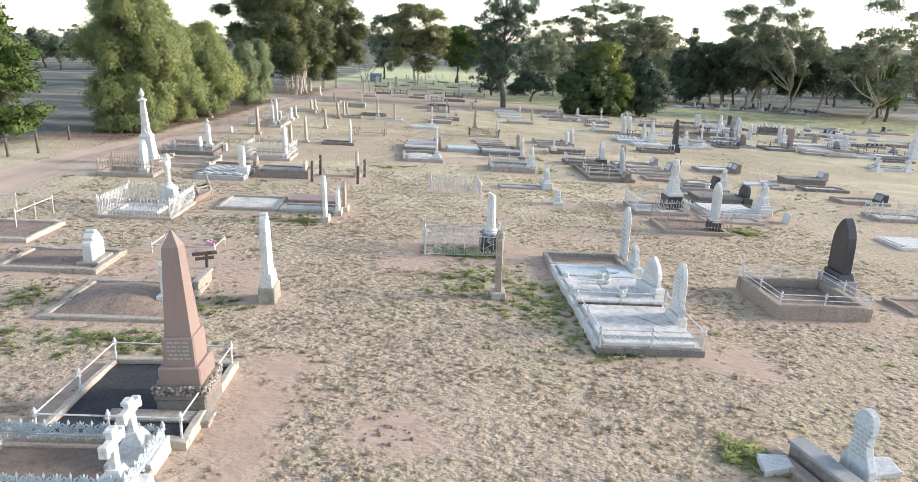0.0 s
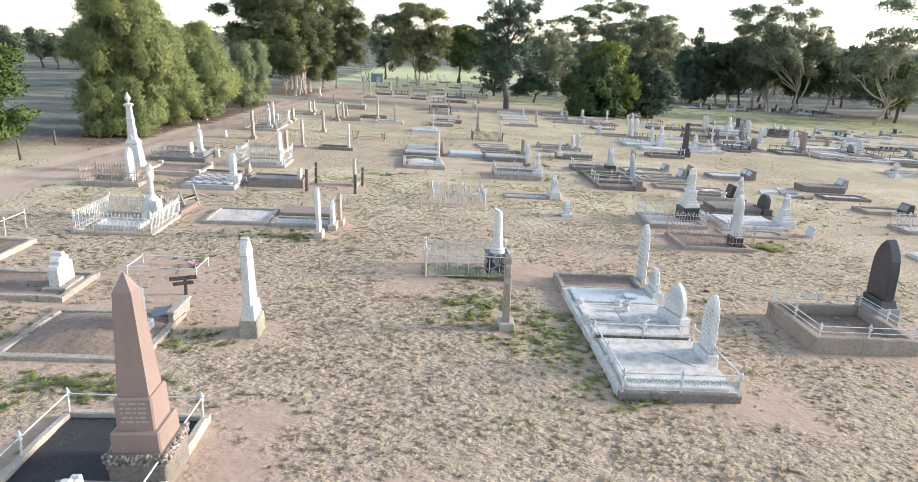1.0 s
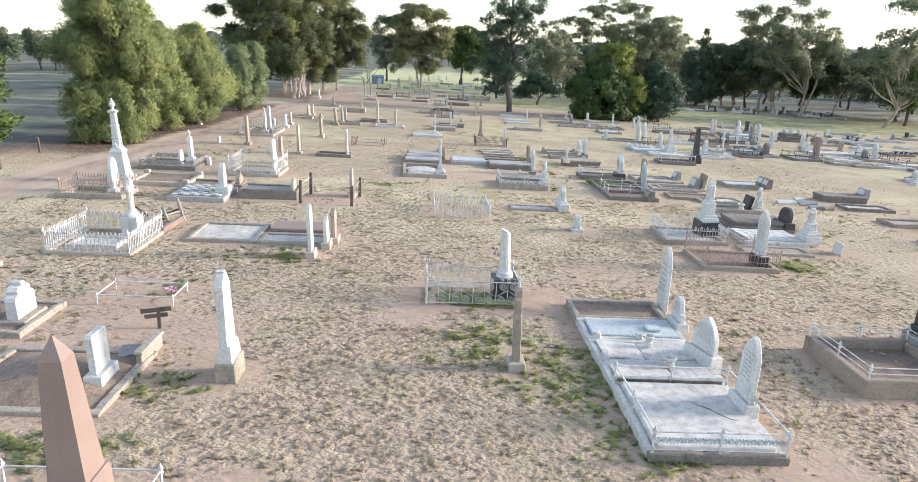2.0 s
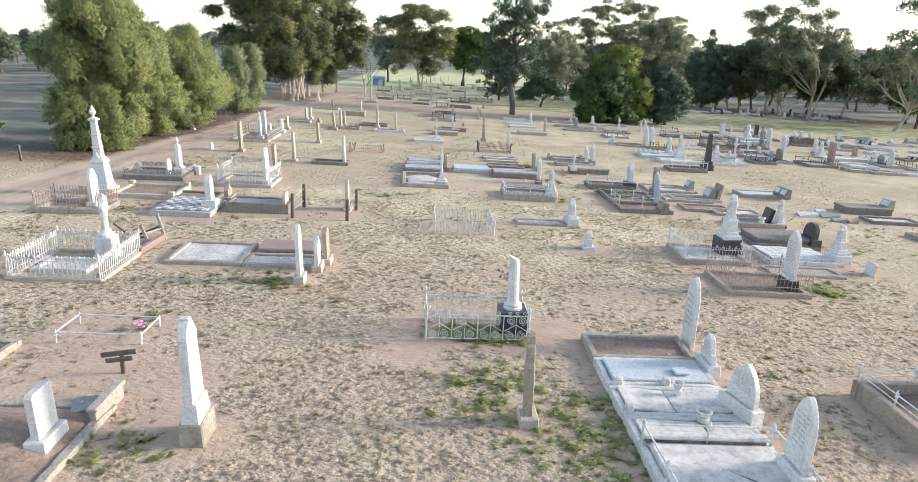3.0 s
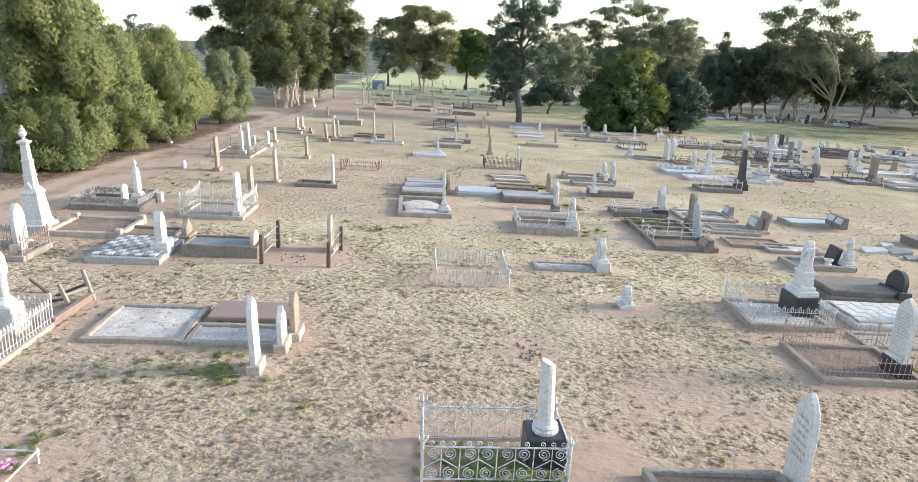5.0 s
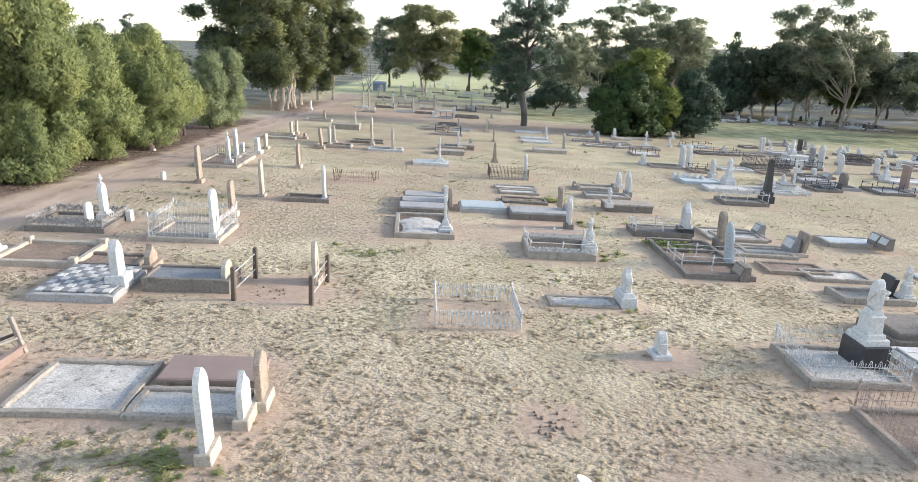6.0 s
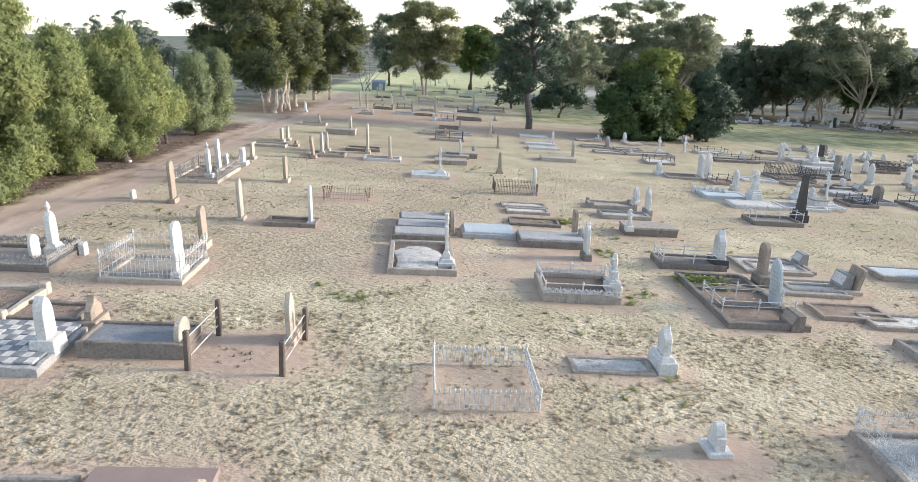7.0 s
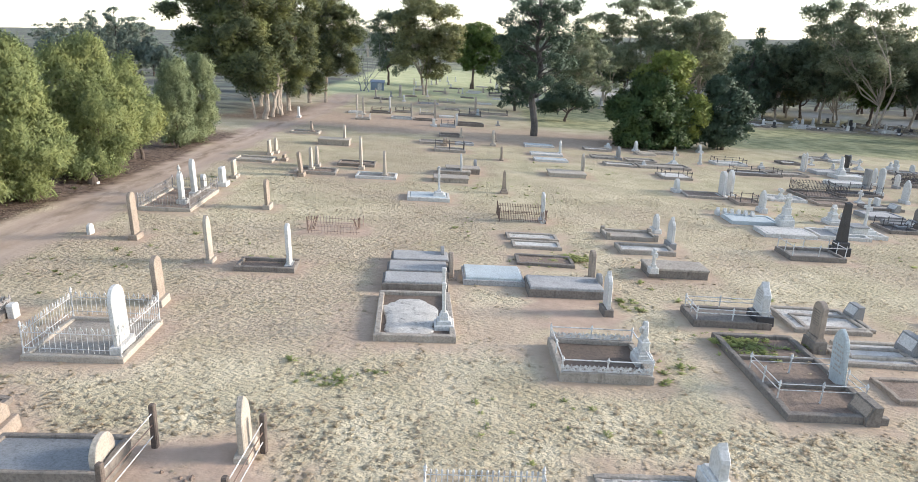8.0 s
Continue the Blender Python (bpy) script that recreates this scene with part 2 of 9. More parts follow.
def tube(bm, pts, radii, n=6):
    """A round bar through points."""
    pts = [Vector(p) for p in pts]
    if isinstance(radii, (int, float)):
        radii = [radii] * len(pts)
    rings = []
    for i, p in enumerate(pts):
        d = (pts[min(i + 1, len(pts) - 1)] - pts[max(i - 1, 0)]).normalized()
        a = d.orthogonal().normalized() if abs(d.z) < 0.9 else Vector((1, 0, 0)).cross(d).normalized()
        if i and a.dot(last) < 0:
            a = -a
        last = a
        b = d.cross(a)
        rings.append([p + radii[i] * (math.cos(2 * math.pi * k / n) * a + math.sin(2 * math.pi * k / n) * b) for k in range(n)])
    return loft(bm, rings)


def B():
    return bmesh.new()


def outline(style, w, h):
    """Half-symmetric outlines of headstones, (across, up)."""
    a = w / 2
    if style == "round":
        pts = [(a, 0), (a, h - a)] + [(a * math.cos(u), h - a + a * math.sin(u)) for u in np.linspace(0.25, math.pi / 2, 6)]
    elif style == "gothic":
        s = h - 0.866 * w
        pts = [(a, 0), (a, s)] + [(-a + w * math.cos(u), s + w * math.sin(u)) for u in np.linspace(0.17, math.pi / 3, 6)]
        pts[-1] = (0.0, h)
    elif style == "shoulder":
        s = h - 0.62 * w
        pts = [(a, 0), (a, s), (a * 0.72, s + 0.02 * w), (a * 0.70, s + 0.10 * w)] + [(0.66 * a * math.cos(u), s + 0.10 * w + (h - s - 0.10 * w) * math.sin(u)) for u in np.linspace(0.3, math.pi / 2, 5)]
    elif style == "gable":
        pts = [(a, 0), (a, h - 0.36 * w), (a * 0.86, h - 0.30 * w), (0.14 * a, h - 0.02 * w), (0, h)]
    elif style == "carved":
        pts = [(a, 0), (a * 0.96, h * 0.16), (a * 0.62, h * 0.34), (a * 0.50, h * 0.48), (a * 0.44, h * 0.58), (a * 0.56, h * 0.68), (a * 0.58, h * 0.84), (a * 0.42, h * 0.95), (a * 0.16, h), (0, h)]
    elif style == "trefoil":
        pts = [(a, 0), (a, h * 0.52), (a * 0.92, h * 0.60), (a * 0.62, h * 0.66), (a * 0.66, h * 0.76), (a * 0.48, h * 0.84), (a * 0.22, h * 0.87), (a * 0.2, h * 0.96), (0, h)]
    elif style == "lancet":
        s = h - 1.05 * w
        pts = [(a, 0), (a * 0.97, s), (a * 0.90, s + 0.34 * w), (a * 0.72, s + 0.62 * w), (a * 0.42, s + 0.86 * w), (a * 0.2, s + 0.98 * w), (0, h)]
    elif style == "taper":
        pts = [(a, 0), (a * 0.80, h * 0.74), (a * 0.86, h * 0.76), (a * 0.84, h * 0.80), (a * 0.42, h * 0.92), (a * 0.22, h * 0.955), (a * 0.24, h * 0.98), (0, h)]
    elif style == "ogee":
        s = h - 0.75 * w
        pts = [(a, 0), (a, s), (a * 0.92, s + 0.18 * w), (a * 0.6, s + 0.36 * w), (a * 0.3, s + 0.48 * w), (a * 0.12, s + 0.62 * w), (0, h)]
    else:
        pts = [(a, 0), (a, h - 0.05), (a - 0.05, h), (0, h)]
    left = [(-u, v) for u, v in reversed(pts) if u > 1e-6]
    return [p for p in pts] + left


def tablet(bm, style, w, h, t, z0=0.0, c=0.018):
    """An upright stone slab, thin along x, with bevelled rims."""
    o = outline(style, w, h)
    cy, cz = 0.0, h / 2
    def inset(k):
        return [(cy + (y - cy) * (1 - 2 * k / w), cz + (z - cz) * (1 - 2 * k / h)) for y, z in o]
    rows = [(-t / 2, inset(c)), (-t / 2 + c, o), (t / 2 - c, o), (t / 2, inset(c))]
    return loft(bm, [[(x, y, z + z0) for y, z in r] for x, r in rows])


def letters(bm, x, w, z0, z1, rows, seed, side=-1):
    """Lines of lettering too small to read, as proud bars on a face at x."""
    rnd = random.Random(seed)
    for i in range(rows):
        z = z1 - (i + 0.5) * (z1 - z0) / rows
        ww = w * rnd.uniform(0.55, 0.95)
        y = -ww / 2
        while y < ww / 2:
            l = rnd.uniform(0.04, 0.12)
            e = min(y + l, ww / 2)
            d = 0.004 * side
            h = 0.2 * (z1 - z0) / rows
            vs = [bm.verts.new(p) for p in ((x + d, y, z - h), (x + d, e, z - h), (x + d, e, z + h), (x + d, y, z + h))]
            bm.faces.new(vs if side > 0 else vs[::-1])
            y = e + 0.025
    return bm


# ---- ground ----
def smooth(v, a, b):
    u = np.clip((np.asarray(v, float) - a) / (b - a), 0, 1)
    return u * u * (3 - 2 * u)


def wobble(x, y, s, k=0.0):
    return (np.sin(x * s + 1.3 * np.sin(y * s * 0.7 + k)) + np.sin(y * s * 1.3 + 1.7 * np.sin(x * s * 0.6 - k)) + np.sin((x + y) * s * 2.1 + k) * 0.5) / 2.5


BARE, GREEN = [], []                      # trodden soil and green patches: x, y, half length, half width, strength


def track_mid(y):
    return np.interp(y, [0, 26, 34, 44, 60, 80, 95, 110, 150], [-18.4, -18.3, -17.9, -17.2, -17.3, -17.5, -16.8, -17.0, -18.6])


def trackness(x, y):
    """1 on the dirt track that runs past the trees, 0 away from it."""
    return 1 - smooth(np.abs(x - track_mid(y)) + 0.45 * wobble(x, y, 0.9) + 0.2 * wobble(x, y, 3.0), 1.25, 2.1)


def axis(near0, near1, step, far):
    mid = np.arange(near0, near1 + 1e-6, step)
    grow = []
    d, v = step, near1
    while v < far:
        d *= 1.28
        v += d
        grow.append(v)
    low = [near0 - (g - near1) for g in grow]
    return np.array(low[::-1] + list(mid) + grow)


def ground_mesh():
    xs, ys = axis(-26, 30, 0.4, 2600), axis(6, 96, 0.4, 2600)
    X, Y = np.meshgrid(xs, ys)
    x, y = X.ravel(), Y.ravel()
    near = (1 - smooth(np.abs(x), 60, 120)) * (1 - smooth(np.abs(y), 120, 200))
    z = fall(x, y) + near * (0.012 * wobble(x, y, 2.3) + 0.018 * wobble(x, y, 0.8, 2.0))
    z -= 0.05 * trackness(x, y) * (1 - 0.6 * smooth(np.abs(np.abs(x - track_mid(y)) - 0.8), 0.1, 0.5))
    nx, ny = len(xs), len(ys)
    i = (np.arange(ny - 1)[:, None] * nx + np.arange(nx - 1)).ravel()
    me = bpy.data.meshes.new("ground")
    me.from_pydata(np.stack([x, y, z], 1).tolist(), [], np.stack([i, i + 1, i + nx + 1, i + nx], 1).tolist())
    me.polygons.foreach_set("use_smooth", [True] * len(me.polygons))
    return me, x, y


def patches(spots, x, y):
    out = np.zeros(len(x))
    edge = 0.35 * wobble(x, y, 3.1) + 0.25 * wobble(x, y, 7.3, 1.0)
    for px, py, a, b, s in spots:
        near = np.where((np.abs(x - px) < a + 2) & (np.abs(y - py) < b + 2))[0]
        d = np.maximum(np.abs(x[near] - px) - a, 0) ** 2 + np.maximum(np.abs(y[near] - py) - b, 0) ** 2
        out[near] = np.maximum(out[near], s * (1 - smooth(np.sqrt(d) + edge[near] * 0.8, 0.0, 0.6)))
    return out


def ground_material():
    m, t, b, _ = nodes("dry_grass_ground")
    def mask(name):
        a = t.nodes.new("ShaderNodeAttribute")
        a.attribute_name = name
        return a.outputs["Fac"]
    tuft = noise_of(t, 9.0, 5, (1.0, 1.0, 1.0), 0.62)
    soil = blend(t, span(t, noise_of(t, 1.3, 5), 0.35, 0.65), (0.465, 0.355, 0.275), (0.385, 0.295, 0.23))
    clump = noise_of(t, 7.0, 3, (0.8, 1.2, 1.0), 0.6)
    c = blend(t, span(t, tuft, 0.40, 0.62), soil, (0.475, 0.395, 0.28))
    # dark brown spots paint the small shadows between grass tufts into the ground
    c = blend(t, times(t, span(t, clump, 0.53, 0.59), 0.55), c, (0.235, 0.19, 0.12))
    c = blend(t, times(t, span(t, noise_of(t, 0.22, 4), 0.42, 0.66), 0.45), c, (0.44, 0.335, 0.245))
    c = blend(t, times(t, span(t, noise_of(t, 0.45, 6), 0.50, 0.70), 0.38), c, (0.42, 0.385, 0.22))
    # far lawn, and straw ground painted paler with distance as haze would
    c = blend(t, mask("lawn"), c, blend(t, span(t, noise_of(t, 0.5, 5), 0.35, 0.7), (0.445, 0.385, 0.25), (0.685, 0.60, 0.42)))
    c = blend(t, mask("field"), c, blend(t, span(t, noise_of(t, 0.25, 5), 0.35, 0.7), (0.47, 0.49, 0.27), (0.66, 0.64, 0.37)))
    c = blend(t, mask("turf"), c, blend(t, span(t, noise_of(t, 0.6, 7), 0.38, 0.64), (0.225, 0.235, 0.125), (0.43, 0.415, 0.24)))
    dirt = blend(t, span(t, noise_of(t, 2.2, 6), 0.3, 0.7), (0.49, 0.36, 0.28), (0.38, 0.28, 0.215))
    c = blend(t, mask("bare"), c, dirt)
    c = blend(t, mask("track"), c, blend(t, span(t, noise_of(t, 1.1, 6, (1.0, 0.25, 1.0)), 0.3, 0.7), (0.50, 0.395, 0.315), (0.40, 0.305, 0.24)))
    ridge = times(t, mask("ridge"), span(t, noise_of(t, 1.6, 6, (1.0, 0.35, 1.0), 0.7), 0.42, 0.62))
    c = blend(t, ridge, c, (0.27, 0.205, 0.15))
    # leaf litter by the track and grove, and painted shade under the right-hand trees
    c = blend(t, mask("litter"), c, blend(t, span(t, noise_of(t, 3.5, 5), 0.35, 0.65), (0.095, 0.068, 0.052), (0.235, 0.17, 0.13)))
    c = blend(t, mask("scrub"), c, blend(t, span(t, noise_of(t, 0.07, 7, (1.0, 1.8, 1.0), 0.65), 0.45, 0.66), (0.13, 0.13, 0.115), (0.33, 0.34, 0.235)))
    c = blend(t, mask("road"), c, blend(t, span(t, noise_of(t, 0.8, 4), 0.3, 0.7), (0.50, 0.475, 0.45), (0.41, 0.39, 0.37)))
    t.links.new(c, b.inputs["Base Color"])
    b.inputs["Roughness"].default_value = 0.95
    b.inputs["Specular IOR Level"].default_value = 0.1
    worn = blend(t, mask("bare"), (1.0, 1.0, 1.0), (0.12, 0.12, 0.12))
    worn = blend(t, mask("track"), worn, (0.1, 0.1, 0.1))
    relief(t, b, clump, worn, 0.125)
    return m


ground_data, GX, GY = ground_mesh()
ground = tagged(new("ground", ground_data), "dry straw-coloured grass plain with bare soil and green tufts", "ground", kind="structure")
ground_data.materials.append(ground_material())


def finish_ground():
    """Wear round the graves, track, lawn, far paling, tree shade and road as masks on the one ground sheet."""
    x, y = GX, GY
    w = wobble(x, y, 0.5)
    bare = patches(BARE, x, y)
    bare = np.maximum(bare, 0.75 * smooth(y + 2 * w, 81, 85) * (1 - smooth(y + 3 * w, 96, 103)) * smooth(x, -17, -14) * (1 - smooth(x + 2 * w, -2, 3)))
    bare = np.maximum(bare, 0.7 * smooth(y + w, 77, 80) * (1 - smooth(y + w, 89, 93)) * smooth(x, -3, 1) * (1 - smooth(x, 15, 18)))
    turf = smooth(x - 0.2 * (y - 85) + w, 24, 27) * smooth(y + w - 0.12 * (60 - x), 82, 85) * (1 - smooth(y + w, 112, 118))
    turf = np.maximum(turf, smooth(y + w, 93, 96) * smooth(x + w, 7, 9) * (1 - smooth(y, 125, 140)) * (1 - smooth(x, 30, 40)))
    turf = np.maximum(turf, 0.8 * smooth(x - 0.1 * (y - 85) + w, 38, 44) * smooth(y + w, 88, 92) * (1 - smooth(0.688 * x + 0.725 * y, 137, 141)))
    lawn = (smooth(y + 3 * w, 135, 150) * smooth(x, -40, -30) * (1 - smooth(x, 60, 80)))
    # no lawn here: pales the dry ground with distance, haze put into colour
    lawn = np.maximum(lawn, (0.55 * smooth(wobble(x, y, 0.19, 3.0) + 0.6 * w, -0.6, 0.5) + 0.3) * smooth(y, 14, 34))
    turf = np.maximum(turf, 0.38 * smooth(x + 0.25 * (y - 60) + 3 * w, 6, 22) * smooth(y + 2 * w, 34, 52) * (0.6 + 0.4 * wobble(x, y, 0.7, 1.0)))
    turf = np.maximum(turf, 0.34 * smooth(y + 3 * w, 46, 66) * smooth(x, -16, -12) * (1 - smooth(x, 26, 36)) * (0.65 + 0.35 * wobble(x, y, 0.45, 2.0)))
    turf = np.maximum(turf, patches(GREEN, x, y) * 0.5)
    off = x - track_mid(y)
    ridge = (1 - smooth(np.abs(off), 0.25, 0.6)) * smooth(y, 26, 34) * (1 - smooth(y, 90, 100))
    ridge = np.maximum(ridge, 0.8 * (1 - smooth(np.abs(off + 1.75), 0.2, 0.7)) * smooth(y, 36, 40) * (1 - smooth(y, 74, 80)))
    litter = smooth(-off - 0.4 * w - 0.3 * wobble(x, y, 2.6), 1.5 - 0.6 * smooth(y, 46, 50), 2.0 - 0.6 * smooth(y, 46, 50)) * (1 - smooth(-x, 25, 28)) * smooth(y + w, 37, 41) * (1 - smooth(y, 74, 80))
    litter = np.maximum(litter, 0.85 * smooth(-x + 0.5 * w, 16.8, 18.6) * (1 - smooth(-x, 32, 36)) * smooth(y, 84, 88) * (1 - smooth(y, 100, 108)))
    slope = 0.688 * x + 0.725 * y + w
    # dark band under the right-hand trees: their shade painted with the litter colour
    litter = np.maximum(litter, 0.55 * smooth(slope, 117, 120) * (1 - smooth(slope, 130, 136)) * smooth(x, 34, 40))
    scrub = smooth(-x + w, 22.5, 25.5)
    scrub = np.maximum(scrub, smooth(y + 6 * w, 225, 260))
    scrub = np.maximum(scrub, smooth(x - 0.35 * y + 6 * w, 42, 52) * smooth(y, 60, 80))
    scrub = np.maximum(scrub, smooth(0.688 * x + 0.725 * y + 2 * w, 150, 156) * smooth(x, 20, 40))
    road = (1 - smooth(np.abs(0.688 * x + 0.725 * y - 145.5) + 0.6 * w, 4.5, 6.5)) * smooth(x, 10, 24)
    for name, v in (("bare", bare), ("track", trackness(x, y) * (1 - smooth(y, 118, 135))), ("lawn", lawn), ("field", smooth(y + 3 * w, 116, 128) * smooth(x, -60, -45) * (1 - smooth(x, 22, 34))), ("turf", turf), ("litter", litter), ("ridge", ridge), ("scrub", scrub), ("road", road)):
        a = ground_data.attributes.new(name, "FLOAT", "POINT")
        a.data.foreach_set("value", np.clip(v, 0, 1).astype(np.float32))


def grass_tufts(name, spots, blades, height, width, material, rng, label):
    """Loose tufts: short blades that lean out from one root, shaded as a low dome."""
    n = len(spots)
    size = np.repeat(rng.uniform(0.45, 1.0, n) + 0.7 * rng.uniform(0, 1, n) ** 4, blades)
    k = n * blades
    root = np.repeat(np.arange(n), blades)
    a = rng.uniform(0, 2 * np.pi, k)
    out = np.stack([np.cos(a), np.sin(a), np.zeros(k)], 1)
    side = np.stack([-np.sin(a), np.cos(a), np.zeros(k)], 1)
    reach = (rng.uniform(0.35, 1.0, k) * (width + height) * size)[:, None]
    rise = (rng.uniform(0.35, 1.0, k) * height * size)[:, None] * np.array([0, 0, 1.0])
    wd = (rng.uniform(0.010, 0.026, k) * size)[:, None]
    tip = spots[root] + out * reach + rise
    bow = spots[root] + out * reach * 0.55 + side * wd + rise * 0.75
    bow2 = spots[root] + out * reach * 0.55 - side * wd + rise * 0.75
    v = np.concatenate([spots - (0, 0, 0.01), tip, bow, bow2])
    nrm = np.concatenate([np.tile((0.0, 0.0, 1.0), (n, 1)), out * 0.5 + (0, 0, 0.85), out * 0.3 + (0, 0, 0.95), out * 0.3 + (0, 0, 0.95)])
    nrm /= np.linalg.norm(nrm, axis=1)[:, None]
    i = np.arange(k)
    f = np.stack([root, n + 2 * k + i, n + i, n + k + i], 1).ravel().astype(np.int32)
    me = bpy.data.meshes.new(name)
    me.vertices.add(len(v))
    me.vertices.foreach_set("co", v.ravel().astype(np.float32))
    me.loops.add(4 * k)
    me.loops.foreach_set("vertex_index", f)
    me.polygons.add(k)
    me.polygons.foreach_set("loop_start", np.arange(0, 4 * k, 4, dtype=np.int32))
    me.polygons.foreach_set("use_smooth", [True] * k)
    me.update(calc_edges=True)
    me.normals_split_custom_set_from_vertices(nrm.tolist())
    me.materials.append(M[material])
    return tagged(new(name, me), label, "grass", kind="stuff")


def sow():
    rng = np.random.default_rng(5)
    def scatter(n, x0, x1, y0, y1, power=1.0):
        x = rng.uniform(x0, x1, n)
        y = y0 + (y1 - y0) * rng.uniform(0, 1, n) ** power
        keep = (trackness(x, y) < 0.3) & (rng.uniform(0, 1, n) > 1.15 * patches(BARE, x, y)) & (wobble(x, y, 1.7) + wobble(x, y, 4.1, 2) > rng.uniform(-2.6, 0.8, n))
        for px, py, a, b in SOLID:
            keep &= ~((np.abs(x - px) < a) & (np.abs(y - py) < b))
        x, y = x[keep], y[keep]
        return np.stack([x, y, fall(x, y)], 1)
    dry = np.concatenate([scatter(34000, -15, 15, 8.0, 34, 1.1), scatter(15000, -20, 24, 30, 60, 1.1)])
    extra = []
    for px, py, a, b, z in SCRUFF:
        n = int(14 * a * b)
        extra.append(np.stack([px + rng.uniform(-a, a, n), py + rng.uniform(-b, b, n), np.full(n, z)], 1))
    dry = np.concatenate([dry] + extra)
    grass_tufts("dry_grass", dry, 7, 0.032, 0.06, "straw", rng, "short dry straw-coloured grass tufts over the ground")
    g = []
    for px, py, a, b, s in GREEN:
        n = int(22 * s * (a + 0.3) * (b + 0.3) * 4)
        p = np.stack([px + rng.normal(0, 0.6, n) * (a + 0.25), py + rng.normal(0, 0.6, n) * (b + 0.25)], 1)
        g.append(np.concatenate([p, fall(p[:, 0], p[:, 1])[:, None]], 1))
    loose = scatter(3000, -20, 22, 8.5, 70, 1.1)
    loose = loose[wobble(loose[:, 0], loose[:, 1], 0.35, 1.0) > 0.4]
    for px, py, a, b, z, n in WEEDS:
        p = np.stack([px + rng.normal(0, 0.5, n) * a, py + rng.normal(0, 0.5, n) * b, np.zeros(n)], 1)
        p[:, 2] = fall(p[:, 0], p[:, 1]) + z
        g.append(p)
    grass_tufts("green_weeds", np.concatenate(g + [loose]), 14, 0.075, 0.10, "green_grass", rng, "low fresh green weeds and grass in patches")


SCRUFF = []                               # plots with bare soil, where a few dry tufts grow: x, y, half length, half width, height
WEEDS = []                                # weeds that grow inside plots or tall: x, y, half length, half width, height, count
SOLID = []                                # ground covered by plots, where no grass grows: x, y, half length, half width


# ---- trees ----
def leaf_mesh(name, centres, size, shape, droop, material, rng):
    """Many small leaf sprays as loose blades, shaded by the way that their clump faces. shape: width to length."""
    centres, face = centres[:, :3], centres[:, 3:]
    n = len(centres)
    d = rng.normal(size=(n, 3))
    d[:, 2] = d[:, 2] * (1 - droop) - droop * 1.6
    d /= np.linalg.norm(d, axis=1)[:, None]
    s = np.cross(d, face + 0.5 * rng.normal(size=(n, 3)))
    s /= np.linalg.norm(s, axis=1)[:, None] + 1e-9
    flip = np.einsum("ij,ij->i", np.cross(s, d), face) < 0
    s[flip] *= -1
    ln = size * rng.uniform(0.6, 1.4, n)[:, None]
    a, b = d * ln / 2, s * ln * shape / 2
    v = np.stack([centres - a - b, centres - a + b, centres + a], 1).reshape(-1, 3)
    me = bpy.data.meshes.new(name)
    me.vertices.add(3 * n)
    me.vertices.foreach_set("co", v.ravel().astype(np.float32))
    me.loops.add(3 * n)
    me.loops.foreach_set("vertex_index", np.arange(3 * n, dtype=np.int32))
    me.polygons.add(n)
    me.polygons.foreach_set("loop_start", np.arange(0, 3 * n, 3, dtype=np.int32))
    me.update(calc_edges=True)
    me.polygons.foreach_set("use_smooth", np.ones(n, dtype=bool))
    nor = face + 0.30 * rng.normal(size=(n, 3))
    nor /= np.linalg.norm(nor, axis=1)[:, None] + 1e-9
    me.normals_split_custom_set_from_vertices(np.repeat(nor, 3, 0).astype(np.float32))
    me.materials.append(M[material])
    return me


def limb(bm, start, end, r0, r1, rng, bend=0.12, n=6, steps=6):
    start, end = np.array(start, float), np.array(end, float)
    l = np.linalg.norm(end - start)
    off = rng.normal(size=3) * bend * l
    pts, rad = [], []
    for i in range(steps + 1):
        u = i / steps
        p = start + (end - start) * u + off * math.sin(math.pi * u) + rng.normal(size=3) * 0.015 * l * (0 < i < steps)
        pts.append(tuple(p))
        rad.append(r0 + (r1 - r0) * u)
    tube(bm, pts, rad, n)
    return pts


